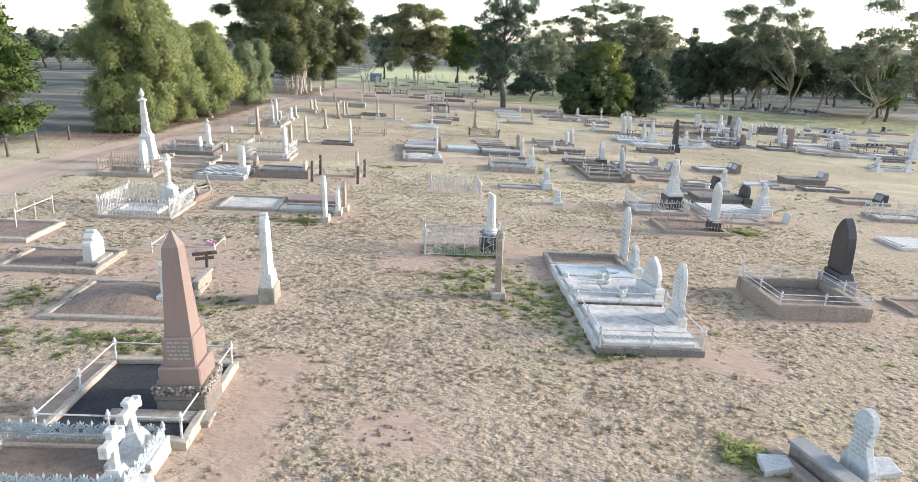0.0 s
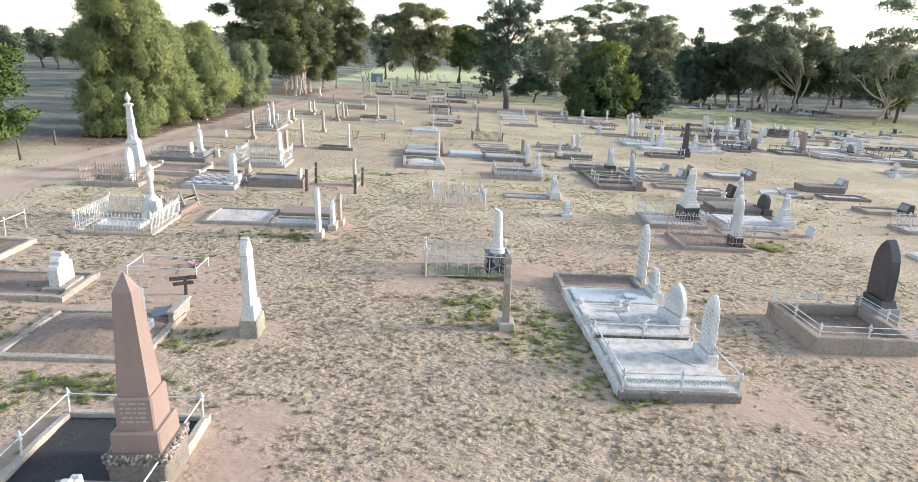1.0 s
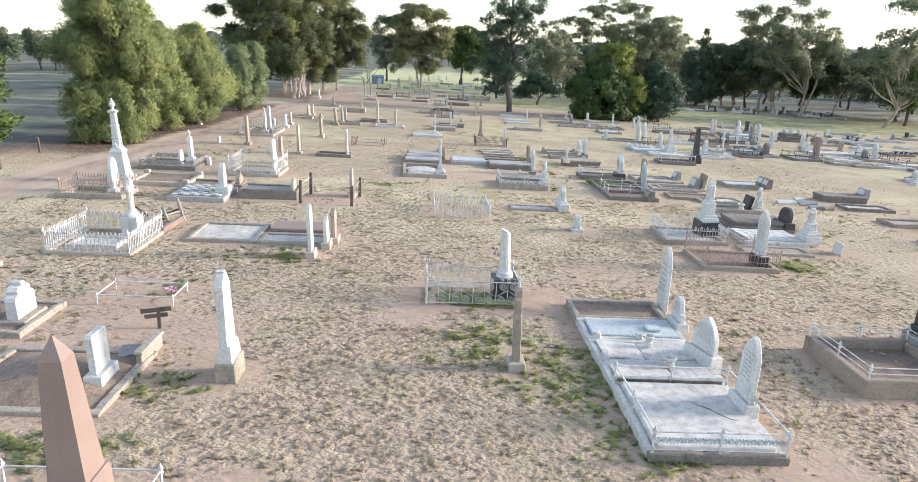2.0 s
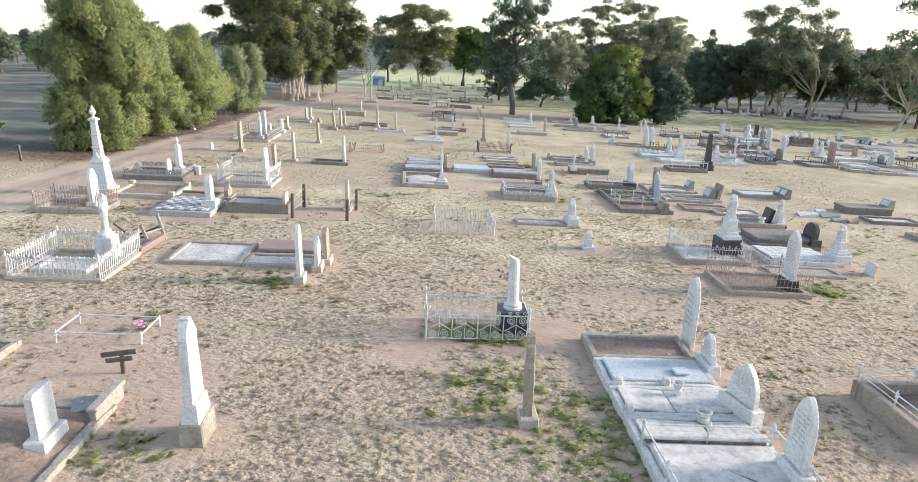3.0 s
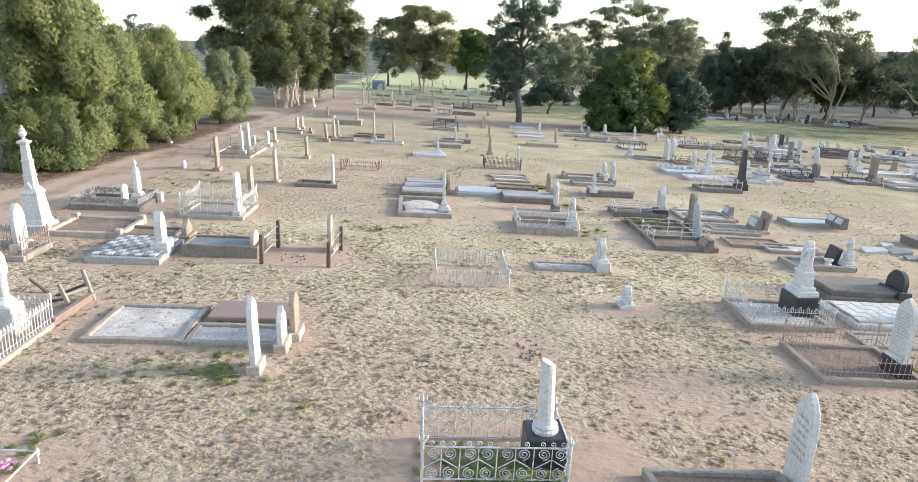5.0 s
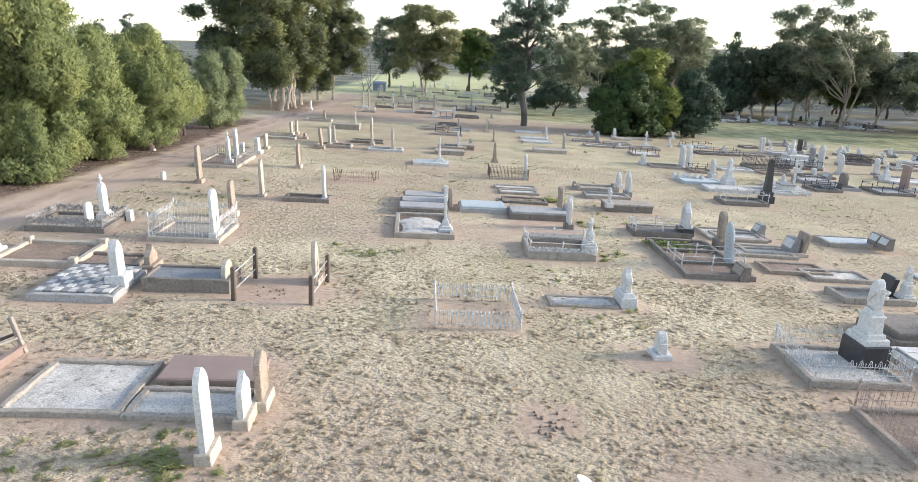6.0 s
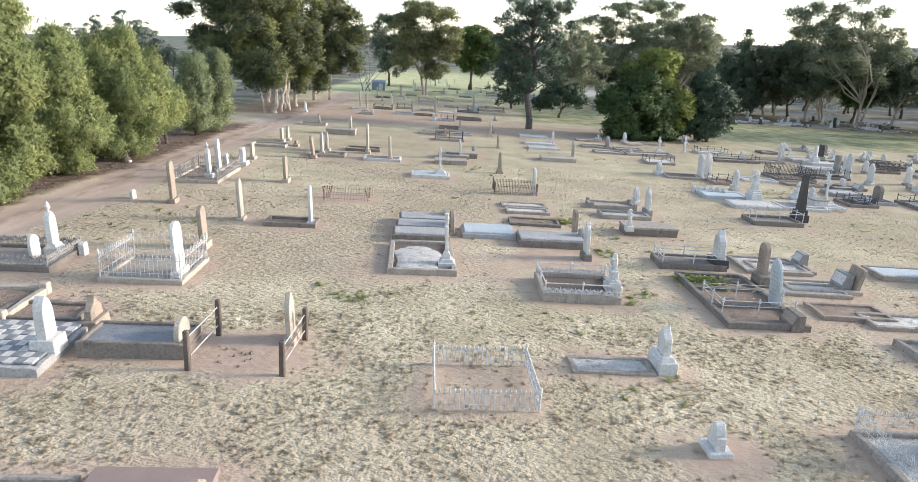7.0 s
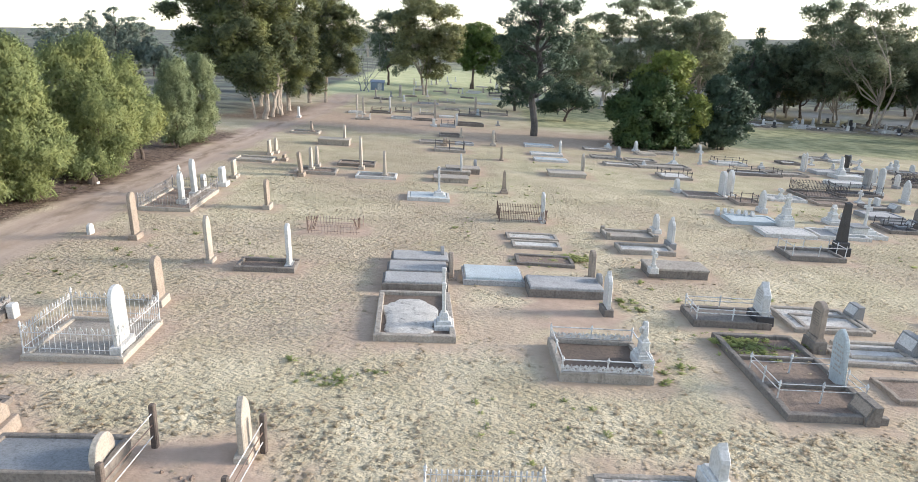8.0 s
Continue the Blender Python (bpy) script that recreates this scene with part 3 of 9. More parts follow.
def puffs(rng, clumps, cover, size, shape, flat=0.7, up=0.3, lean=0.5):
    """Leaf places over uneven clumps (centre, radius, outward way), each with the way that it faces."""
    out = []
    for c, r, way in clumps:
        n = int(cover * 4 * math.pi * r * r * (0.35 + 0.65 * flat) / (size * size * shape)) + 6
        d = rng.normal(size=(n, 3))
        d /= np.linalg.norm(d, axis=1)[:, None]
        d += np.array((0, 0, up)) + 0.3 * np.asarray(way)
        d /= np.linalg.norm(d, axis=1)[:, None]
        k = rng.uniform(0, 6.3, 3)
        lump = 1 + 0.30 * np.sin(5 * d[:, 0] + k[0]) * np.sin(5 * d[:, 1] + k[1]) + 0.18 * np.sin(8 * d[:, 2] + k[2])
        rad = r * lump * (1 - 0.55 * rng.uniform(0, 1, n) ** 1.8) * rng.uniform(0.92, 1.10, n)
        stray = rng.uniform(0, 1, n) < 0.06
        rad[stray] *= 1.25
        p = d * rad[:, None]
        p[:, 2] *= flat
        face = d * (1, 1, 0.8 + 0.4 * (1 - flat)) + lean * np.asarray(way) + (0, 0, 0.2)
        out.append(np.concatenate([p + np.asarray(c), face / np.linalg.norm(face, axis=1)[:, None]], 1))
    return np.concatenate(out)


def lobe_clumps(rng, lobes, r, thick=1.0, under=0.35, depth=(0.70, 1.0)):
    """Clumps spread over rounded masses (x, y, z, half width, half height); few of them below."""
    cl = []
    for x, y, z, rx, rz in lobes:
        n = max(5, int(thick * 2.6 * (rx * rx + 2 * rx * rz) / (r * r) / 1.8))
        for i in range(n):
            d = rng.normal(size=3)
            d /= np.linalg.norm(d)
            if d[2] < -0.2 and rng.uniform() > under:
                d[2] *= -1
            k = rng.uniform(*depth)
            c = np.array((x + d[0] * max(rx - 0.5 * r, 0.1) * k, y + d[1] * max(rx - 0.5 * r, 0.1) * k, z + d[2] * max(rz - 0.4 * r, 0.1) * k))
            cl.append((c, r * rng.uniform(0.55, 1.25), d))
    return cl


def massed_tree(seed, lobes, r, leaf, size=0.2, shape=0.4, cover=1.5, thick=1.0, flat=0.8, up=0.25, droop=0.2, under=0.35, stems=((0.0, 0.0, 0.2),), fork=0.3, bark="bark", twigs=0.25, lean=0.5, floor=0.04):
    """A tree built up from leafy masses. stems: foot x, y and radius of each trunk; fork: where limbs begin, as a share of the height."""
    rng = np.random.default_rng(seed)
    bm = B()
    top = max(l[2] for l in lobes)
    cl = lobe_clumps(rng, lobes, r, thick, under)
    feet = []
    for fx, fy, fr in stems:
        tube(bm, [(fx, fy, -0.25), (fx, fy, 0.3)], [fr * 1.6, fr * 1.1], 8)
        head = (fx + rng.normal() * 0.03 * top, fy + rng.normal() * 0.03 * top, top * fork)
        limb(bm, (fx, fy, 0.25), head, fr * 1.1, fr * 0.75, rng, 0.03, 8)
        feet.append((head, fr))
    for i, (x, y, z, rx, rz) in enumerate(lobes):
        (hx, hy, hz), fr = min(feet, key=lambda f: (f[0][0] - x) ** 2 + (f[0][1] - y) ** 2)
        if z + 0.5 * rz < hz * 0.8:
            continue
        path = limb(bm, (hx, hy, hz * rng.uniform(0.86, 0.99)), (x, y, z + 0.3 * rz), fr * 0.55, fr * 0.14, rng, 0.09, 6)
        for c, cr, d in cl:
            if (c[0] - x) ** 2 + (c[1] - y) ** 2 < rx * rx and abs(c[2] - z) < rz and rng.uniform() < twigs:
                limb(bm, path[rng.integers(3, 6)], c, fr * 0.16, fr * 0.05, rng, 0.1, 4, 3)
    pts = puffs(rng, cl, cover, size, shape, flat, up, lean)
    pts = pts[pts[:, 2] > floor]
    return bm, leaf_mesh("crown", pts, size, shape, droop, leaf, rng), bark


def gum_tree(seed, h, spread, size, fork=0.3, trunks=1, leaf="gum_leaf", bark="pale_bark", limbs=8, clumps=(3, 6), low=0.2, cover=1.1, puff=0.2, flat=0.5, shape=0.42):
    """A eucalypt: pale trunk, rising limbs, and flat leaf clumps in tiers at the limb ends with gaps between."""
    rng = np.random.default_rng(seed)
    bm, cl = B(), []
    for k in range(trunks):
        lean = rng.normal(size=2) * 0.05 * h
        foot = np.array([*(rng.normal(size=2) * 0.5 * (trunks > 1)), -0.15])
        top = foot + np.array([lean[0], lean[1], h * fork])
        r = 0.0145 * h / trunks ** 0.4
        tube(bm, [tuple(foot), tuple(foot + (0, 0, 0.35))], [r * 1.5, r * 1.1], 8)
        limb(bm, foot + (0, 0, 0.3), top, r * 1.1, r * 0.7, rng, 0.04, 8)
        n = max(3, round(limbs / trunks))
        for i in range(n):
            a = 2 * math.pi * (i + rng.uniform(-0.3, 0.3)) / n + k
            rr = spread * rng.uniform(0.40, 0.95)
            zz = h * (fork + (1 - fork) * rng.uniform(low, 0.97) * (1 - 0.2 * rr / spread))
            if i == 0:
                rr, zz = spread * 0.15, h * 0.93
            end = np.array([top[0] + rr * math.cos(a), top[1] + rr * math.sin(a), zz])
            path = limb(bm, foot + (top - foot) * rng.uniform(0.7, 1.0), end, r * 0.5, r * 0.10, rng, 0.12)
            for u in range(rng.integers(*clumps)):
                q = np.array(path[rng.integers(4, 7)]) + rng.normal(size=3) * spread * (0.20, 0.20, 0.10) + (0, 0, 0.03 * h)
                limb(bm, path[rng.integers(2, 5)], q - (0, 0, 0.1), r * 0.14, r * 0.04, rng, 0.12, 4, 3)
                way = q - top
                way[2] = abs(way[2]) * 0.5
                cl.append((q, spread * puff * rng.uniform(0.6, 1.25), way / (np.linalg.norm(way) + 1e-6)))
    pts = puffs(rng, cl, cover, size, shape, flat, 0.35, 0.35)
    return bm, leaf_mesh("crown", pts, size, shape, 0.35, leaf, rng), bark


def pine_tree(seed, h, spread, size, bare=0.2, leaf="pine_leaf", tiers=13, cover=1.0, puff=0.15, side=0.0):
    """A cypress pine: one straight dark trunk, rising boughs and soft rounded clumps that narrow upwards, with gaps."""
    rng = np.random.default_rng(seed)
    bm, cl = B(), []
    limb(bm, (0, 0, -0.2), (0.1, 0, h * 0.98), 0.021 * h, 0.03, rng, 0.006, 8, 10)
    if side:
        limb(bm, (0, 0, h * 0.42), (side, 0, h * 0.72), 0.008 * h, 0.03, rng, 0.05, 6)
        for i in range(9):
            cl.append((np.array((side + rng.normal() * 0.45, rng.normal() * 0.45, h * rng.uniform(0.54, 0.74))), spread * puff * rng.uniform(0.7, 1.1), np.array((0.7, 0, 0.3))))
    for k in range(tiers):
        u = k / (tiers - 1)
        z = h * (bare + (0.97 - bare) * u)
        reach = spread * (1 - 0.72 * u ** 1.5) * (0.8 if k == 0 else 1)
        for i in range(7 if u < 0.6 else 5 if u < 0.85 else 3):
            a = 2 * math.pi * i / 7 + k * 1.3 + rng.uniform(-0.4, 0.4)
            rr = reach * rng.uniform(0.55, 1.08)
            end = np.array((rr * math.cos(a), rr * math.sin(a), z + rng.uniform(-0.03, 0.06) * h))
            start = np.array((0, 0, z - 0.05 * h))
            limb(bm, start, end, 0.005 * h, 0.02, rng, 0.06, 4, 4)
            way = np.array((math.cos(a), math.sin(a), 0.25))
            for f, keep in ((1.0, 0.95), (0.74, 0.8), (0.48, 0.35)):
                if rng.uniform() < keep:
                    q = start + (end - start) * f + rng.normal(size=3) * 0.09 * spread
                    cl.append((q, spread * puff * rng.uniform(0.6, 1.2), way))
    pts = puffs(rng, cl, cover, size, 0.36, 0.8, 0.25, 0.5)
    return bm, leaf_mesh("crown", pts, size, 0.36, -0.15, leaf, rng), "pine_bark"


def plant_tree(name, made, x, y, yaw, label, category="tree", group="", scale=1.0):
    bm, crown, bark = made
    ob = thing(name, stand(x, y, yaw, False) @ Matrix.Scale(scale, 4), label, category, group)
    part("trunk", bm, bark, ob)
    link("crown", crown, ob)
    return ob


def again_tree(src, x, y, yaw, scale=1.0, label="", squash=1.0):
    ob = copy_thing(src, stand(x, y, yaw, False))
    ob.scale = (scale, scale, scale * squash)
    if label:
        ob["label"] = label
    return ob


# ---- tree planting ----
ROW = "row of pepper trees"
PEP = dict(leaf="pepper_leaf", size=0.18, shape=0.30, droop=0.62, flat=1.15, up=0.2, under=0.6, cover=0.98, thick=1.2, fork=0.34)
plant_tree("pepper_tree", massed_tree(11, ((1.0, 0, 7.3, 2.3, 1.9), (-0.7, -0.5, 5.2, 1.6, 1.5), (1.8, 0.3, 5.1, 1.7, 1.9), (-0.2, -0.4, 2.0, 1.8, 1.9), (1.3, 0, 1.9, 1.9, 1.8), (0.1, 0.5, 3.5, 1.6, 1.8), (0.6, 0.3, 8.6, 1.5, 1.0), (0.4, -0.6, 0.5, 2.1, 0.8), (1.9, 0.2, 6.8, 1.4, 1.5)), 0.62, stems=((0.0, 0.0, 0.16), (0.6, 0.3, 0.13), (-0.5, 0.2, 0.11)), **PEP),
           -21.0, 44.4, 0, "tall weeping yellow-green pepper tree beside the dirt track", group=ROW)
plant_tree("pepper_tree", massed_tree(12, ((1.3, 0, 4.5, 1.6, 1.8), (0.3, -0.4, 2.1, 2.0, 1.8), (1.8, 0, 2.2, 1.7, 1.9), (1.4, 0.3, 5.9, 1.0, 1.1), (0.4, -0.4, 0.5, 2.2, 0.8), (-0.6, 0.3, 4.0, 1.3, 1.4)), 0.60, stems=((0.3, 0.0, 0.14), (0.9, 0.2, 0.12)), **PEP),
           -21.4, 50.4, 0, "weeping olive-green pepper tree hanging to the ground", group=ROW)
plant_tree("pepper_tree", massed_tree(13, ((1.0, 0, 5.1, 1.8, 1.9), (0.0, -0.4, 2.3, 2.0, 2.1), (2.2, 0, 3.0, 1.9, 2.0), (1.0, -0.2, 0.9, 2.5, 0.9), (1.6, 0.3, 6.1, 1.1, 1.0)), 0.60, stems=((1.0, 0.0, 0.16), (1.8, -0.4, 0.14)), **PEP),
           -21.4, 56.4, 0, "bushy olive-green pepper tree with a dark leaning trunk", group=ROW)
plant_tree("pepper_tree", massed_tree(14, ((0.7, 0, 4.2, 1.6, 1.6), (0.0, -0.4, 2.6, 1.7, 1.6), (1.4, 0, 2.5, 1.5, 1.5), (0.7, 0, 1.6, 1.8, 0.9)), 0.58, stems=((0.7, 0.0, 0.13), (1.2, 0.2, 0.10)), **PEP),
           -21.3, 61.8, 0, "lower weeping pepper tree close to the track", group=ROW)
SLIM = dict(PEP, leaf="slim_leaf", cover=0.9)
plant_tree("pepper_tree", massed_tree(15, ((0.5, 0, 4.8, 1.0, 1.3), (0.4, 0, 3.3, 1.4, 1.5), (0.0, 0, 1.9, 1.5, 1.2), (0.5, 0, 0.9, 1.3, 0.6)), 0.42, stems=((0.2, 0.0, 0.08), (0.4, 0.1, 0.06)), **SLIM),
           -20.3, 67.2, 0, "slender upright grey-green pepper tree at the row's end", group=ROW)
plant_tree("pepper_tree", massed_tree(16, ((1.1, 0, 5.1, 1.0, 1.3), (0.9, 0, 3.3, 1.5, 1.6), (0.5, 0, 1.8, 1.6, 1.2), (0.3, 0, 0.8, 1.4, 0.6)), 0.44, stems=((0.4, 0.0, 0.09), (0.8, 0.1, 0.07)), **SLIM),
           -20.2, 70.2, 0, "slender grey-green pepper tree beside its twin", group=ROW)
plant_tree("leafy_tree", massed_tree(21, ((0.0, 0, 4.9, 2.0, 1.9), (-0.9, 0, 2.5, 2.2, 2.1), (1.1, -0.3, 2.4, 1.9, 2.0), (0.4, 0, 6.6, 1.2, 0.9), (1.7, 0, 4.3, 0.9, 0.8), (0.2, -0.4, 0.9, 2.0, 0.8)), 0.66, "bright_leaf", 0.24, 0.5, 1.0, 1.0, 0.55, 0.35, 0.25, 0.5, stems=((0.0, 0.0, 0.16),)), -25.1, 37.6, 0,
           "fresh green leafy tree beyond the wire fence", group=ROW)

GROVE = "gum grove"
EUC = dict(leaf="grove_leaf", size=0.27, shape=0.42, droop=0.35, flat=0.72, up=0.30, under=0.6, cover=1.15, thick=1.15, bark="pale_bark", twigs=0.3)
plant_tree("gum_tree", massed_tree(31, ((-2.5, 0, 8.4, 3.2, 2.6), (-4.3, -1, 6.2, 2.6, 2.2), (-7.1, 0.5, 7.3, 1.6, 1.3), (-9.0, 1, 9.9, 1.2, 1.0), (-0.7, -1, 5.4, 2.4, 2.3), (-1.1, 0, 11.4, 3.2, 2.4), (-0.3, -0.5, 3.2, 1.4, 1.2), (-4.9, 1, 10.8, 2.4, 2.0), (-1.5, 0.5, 14.6, 2.8, 2.2), (-3.0, 0, 17.0, 2.0, 1.6)), 1.0, stems=((0.0, 0.0, 0.26), (0.15, 2.2, 0.16), (-0.9, -0.3, 0.12)), fork=0.25, **EUC),
           -19.5, 87.0, 0, "tall dark spreading gum tree with pale smooth trunks", group=GROVE)
plant_tree("gum_tree", massed_tree(32, ((0.1, 0, 9.2, 2.3, 2.1), (0.3, 0, 6.2, 2.1, 2.0), (-0.8, -0.5, 4.2, 1.6, 1.4), (0.3, 0, 12.3, 2.9, 2.3), (-2.2, 1, 7.4, 2.0, 2.0), (0.0, 0.4, 15.5, 2.2, 2.0)), 0.95, stems=((0.1, 0.4, 0.20), (-0.4, 1.0, 0.15), (0.3, -0.2, 0.14)), fork=0.28, **EUC),
           -19.3, 91.5, 0, "tall gum tree on clustered white trunks", group=GROVE)
plant_tree("gum_tree", massed_tree(33, ((1.7, 0, 8.1, 2.0, 2.2), (2.0, 0, 5.2, 1.6, 1.8), (0.9, -0.5, 2.8, 1.1, 1.5), (2.2, 0, 11.5, 2.5, 2.1), (1.1, 0, 14.1, 2.4, 2.0), (-1.5, 1.5, 9.5, 2.2, 2.2)), 0.95, stems=((0.0, 0.0, 0.22),), fork=0.32, **EUC),
           -19.4, 96.0, 0, "tall gum tree with sunlit yellow-green foliage", group=GROVE)
plant_tree("gum_tree", massed_tree(34, ((2.7, 0, 10.4, 2.4, 2.2), (5.0, 0, 10.3, 1.5, 1.6), (3.9, 0, 7.5, 2.4, 1.8), (2.2, 0, 4.8, 1.9, 2.0), (0.9, 0, 2.6, 1.2, 1.5), (5.7, 0, 8.3, 1.7, 1.2), (5.7, 0, 4.9, 1.3, 1.2), (2.8, 0, 13.8, 2.6, 2.1), (-1.0, 1, 8.0, 2.4, 2.4)), 0.95, stems=((0.0, 0.0, 0.22), (1.6, 2.5, 0.16)), fork=0.30, **EUC),
           -19.4, 106.5, 0, "gum tree with layered olive foliage and one white trunk", group=GROVE)
plant_tree("gum_tree", massed_tree(35, ((0.0, 0, 7.0, 3.4, 2.8), (-3.0, 0, 5.0, 2.6, 2.2), (2.4, 0, 4.6, 2.4, 2.2), (0.5, 0, 11.0, 3.0, 2.6), (-2.0, 1, 2.8, 2.0, 1.6)), 1.1, stems=((0.0, 0.0, 0.24), (0.8, 0.3, 0.16)), fork=0.25, **dict(EUC, size=0.36, cover=1.0)),
           -23.5, 99.0, 0, "dark gum tree at the back of the grove", group=GROVE)

plant_tree("cypress_pine", pine_tree(41, 18.0, 4.3, 0.24, 0.26, side=3.2, cover=1.0, puff=0.165), 7.4, 86.6, 0, "tall dark cypress pine with a straight bare lower trunk")
CON = "far conifers"
cone = plant_tree("cypress_pine", pine_tree(42, 10.0, 3.2, 0.34, 0.14, tiers=9, puff=0.19), 7.6, 113.5, 200, "small blue-green pine among far graves", group=CON)
pale_cone = plant_tree("cypress_pine", pine_tree(44, 12.0, 3.2, 0.5, 0.04, "hazed_leaf", tiers=9, puff=0.2), -66, 152, 0, "conical pine in the plain, leaves paled grey-green for haze", group=CON)
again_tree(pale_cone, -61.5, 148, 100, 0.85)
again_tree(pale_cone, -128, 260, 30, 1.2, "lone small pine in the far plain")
again_tree(cone, 44.5, 124.5, 60, 1.28, "tall blue-green pine behind the evergreens")
EVER = dict(size=0.245, shape=0.5, flat=0.8, up=0.3, under=0.5, cover=1.2, thick=1.3, droop=0.1, twigs=0.05)
plant_tree("evergreen_tree", massed_tree(43, ((-1.4, 0, 2.4, 1.9, 1.2), (1.3, 0, 2.9, 1.9, 1.2), (0.0, 0.4, 3.8, 1.6, 1.0), (2.6, 0, 1.9, 1.3, 0.9), (-2.4, 0.3, 1.7, 1.2, 0.8)), 0.62, "pine_leaf", stems=((0.0, 0.0, 0.15),), **dict(EVER, size=0.26)), 13.0, 103.0, 0,
           "low spreading dark shrub tree behind the pine")
plant_tree("evergreen_tree", massed_tree(51, ((-1.4, 0, 2.9, 3.8, 2.9), (1.0, -0.3, 2.6, 2.5, 2.3), (-0.9, -0.3, 5.2, 2.3, 1.6), (-0.9, -0.8, 1.0, 3.8, 1.2), (2.2, 0.2, 1.0, 2.0, 1.0)), 0.66, "dense_leaf", stems=((0.0, 0.0, 0.22),), **EVER),
           18.9, 84.0, 0, "dense deep green evergreen of rounded lobes, leafy to the ground")
# sunlit upper and right lobes, their light painted by a yellower leaf colour
plant_tree("evergreen_tree", massed_tree(53, ((0.7, 0, 7.2, 2.2, 1.7), (-1.8, 0.0, 6.6, 1.3, 1.0), (2.8, -2.1, 3.0, 1.3, 2.2), (1.0, 0, 5.2, 1.8, 1.5)), 0.6, "sunlit_leaf", stems=((0.4, 0.4, 0.2),), **dict(EVER, twigs=0.1)),
           19.3, 85.2, 0, "upper evergreen lobes behind a dark rounded one, coloured yellow-green as sunlit")
plant_tree("evergreen_tree", massed_tree(52, ((-0.6, 0, 4.0, 2.4, 1.9), (-2.1, -0.5, 1.9, 1.6, 1.7), (-1.2, 0.4, 5.7, 1.5, 1.3), (1.0, 0, 3.0, 1.4, 1.3), (-0.5, 0, 1.5, 2.1, 1.3)), 0.60, "pine_leaf", stems=((-0.6, 0.0, 0.16),), **EVER), 26.2, 84.6, 0,
           "dark blue-green evergreen leafy to the ground")

GUMS, OAKS = "far gums", "far evergreens"
CROWN = dict(size=0.40, shape=0.42, cover=0.80, flat=0.6, up=0.35, droop=0.3, under=0.5, bark="pale_bark", twigs=0.2)
mid = plant_tree("gum_tree", massed_tree(61, ((-1.1, 0, 8.4, 4.4, 2.5), (2.4, 1.2, 7.0, 4.0, 2.8), (4.1, -1.0, 9.4, 3.0, 2.3), (1.8, 0.6, 3.8, 2.8, 1.4), (-2.2, -0.5, 5.9, 3.4, 1.6), (-0.1, 0, 12.3, 4.0, 2.2), (3.6, 1.2, 12.4, 2.6, 1.9), (-3.0, -1.0, 10.9, 2.6, 2.0), (-0.8, 0.6, 14.5, 3.0, 1.0), (4.5, -0.5, 5.9, 1.8, 1.6)), 1.15, "olive_leaf", stems=((0.0, 0.0, 0.2), (0.5, 0.2, 0.15)), fork=0.24, **CROWN),
                 -6.2, 132.8, 0, "olive gum tree with a broad layered crown", group=GUMS)
plant_tree("gum_tree", massed_tree(68, ((-11.5, 0, 15.7, 2.6, 1.1), (-5.9, 1.2, 16.3, 2.7, 1.3), (-9.6, -1.0, 16.7, 1.4, 0.7), (-9.9, 0.6, 13.2, 2.5, 1.5), (-7.1, -0.5, 13.4, 3.3, 1.7), (-3.1, 0, 12.2, 3.8, 2.2), (-1.3, 1.2, 15.4, 2.0, 1.1), (-0.1, -1.0, 16.2, 2.0, 0.9), (2.0, 0.6, 12.4, 3.3, 2.7), (-4.5, -0.5, 9.5, 4.7, 2.6), (0.2, 0, 7.9, 3.6, 2.2), (-2.2, 1.2, 18.1, 1.6, 0.7), (-8.1, -1.0, 19.4, 2.9, 1.2), (3.3, 0.6, 10.2, 3.1, 2.3)), 1.0, "gum_leaf", stems=((0.0, 0.0, 0.21), (0.5, 0.2, 0.16)), fork=0.2, **dict(CROWN, size=0.34, thick=0.72, flat=0.8, under=0.5, cover=0.75)),
           60.0, 116.8, 0, "tall gum tree with pale forked limbs and open leaf clumps", group=GUMS)
for lobes, x, y, seed in ((((-0.8, 0, 13.1, 3.9, 2.6), (2.0, -0.5, 16.4, 2.6, 1.0), (1.8, 0.6, 8.4, 4.4, 3.5), (-2.7, -1.0, 8.7, 2.8, 3.3)), 25.5, 141.0, 81), (((-2.7, 1.2, 13.7, 4.5, 3.1), (3.0, -1.0, 12.4, 5.3, 2.9), (-0.5, 0, 17.0, 3.6, 1.2), (0.7, -0.5, 8.5, 4.4, 3.6), (-1.4, 0.6, 19.7, 4.5, 1.6)), 32.7, 142.0, 82), (((1.7, 0.6, 12.1, 4.6, 3.0), (-2.5, 1.2, 17.5, 2.7, 1.0), (0.4, -1.0, 15.0, 2.3, 1.1), (-1.8, 0, 7.9, 4.5, 3.2), (3.6, 1.2, 6.9, 3.5, 3.2)), 40.5, 141.0, 83)):
    plant_tree("gum_tree", massed_tree(seed, lobes, 1.1, "gum_leaf", stems=((0.0, 0.0, 0.24), (0.6, 0.3, 0.16)), fork=0.22, **dict(CROWN, thick=0.68, size=0.36)), x, y, 0, "tall olive-green gum tree behind the evergreens", group=GUMS)
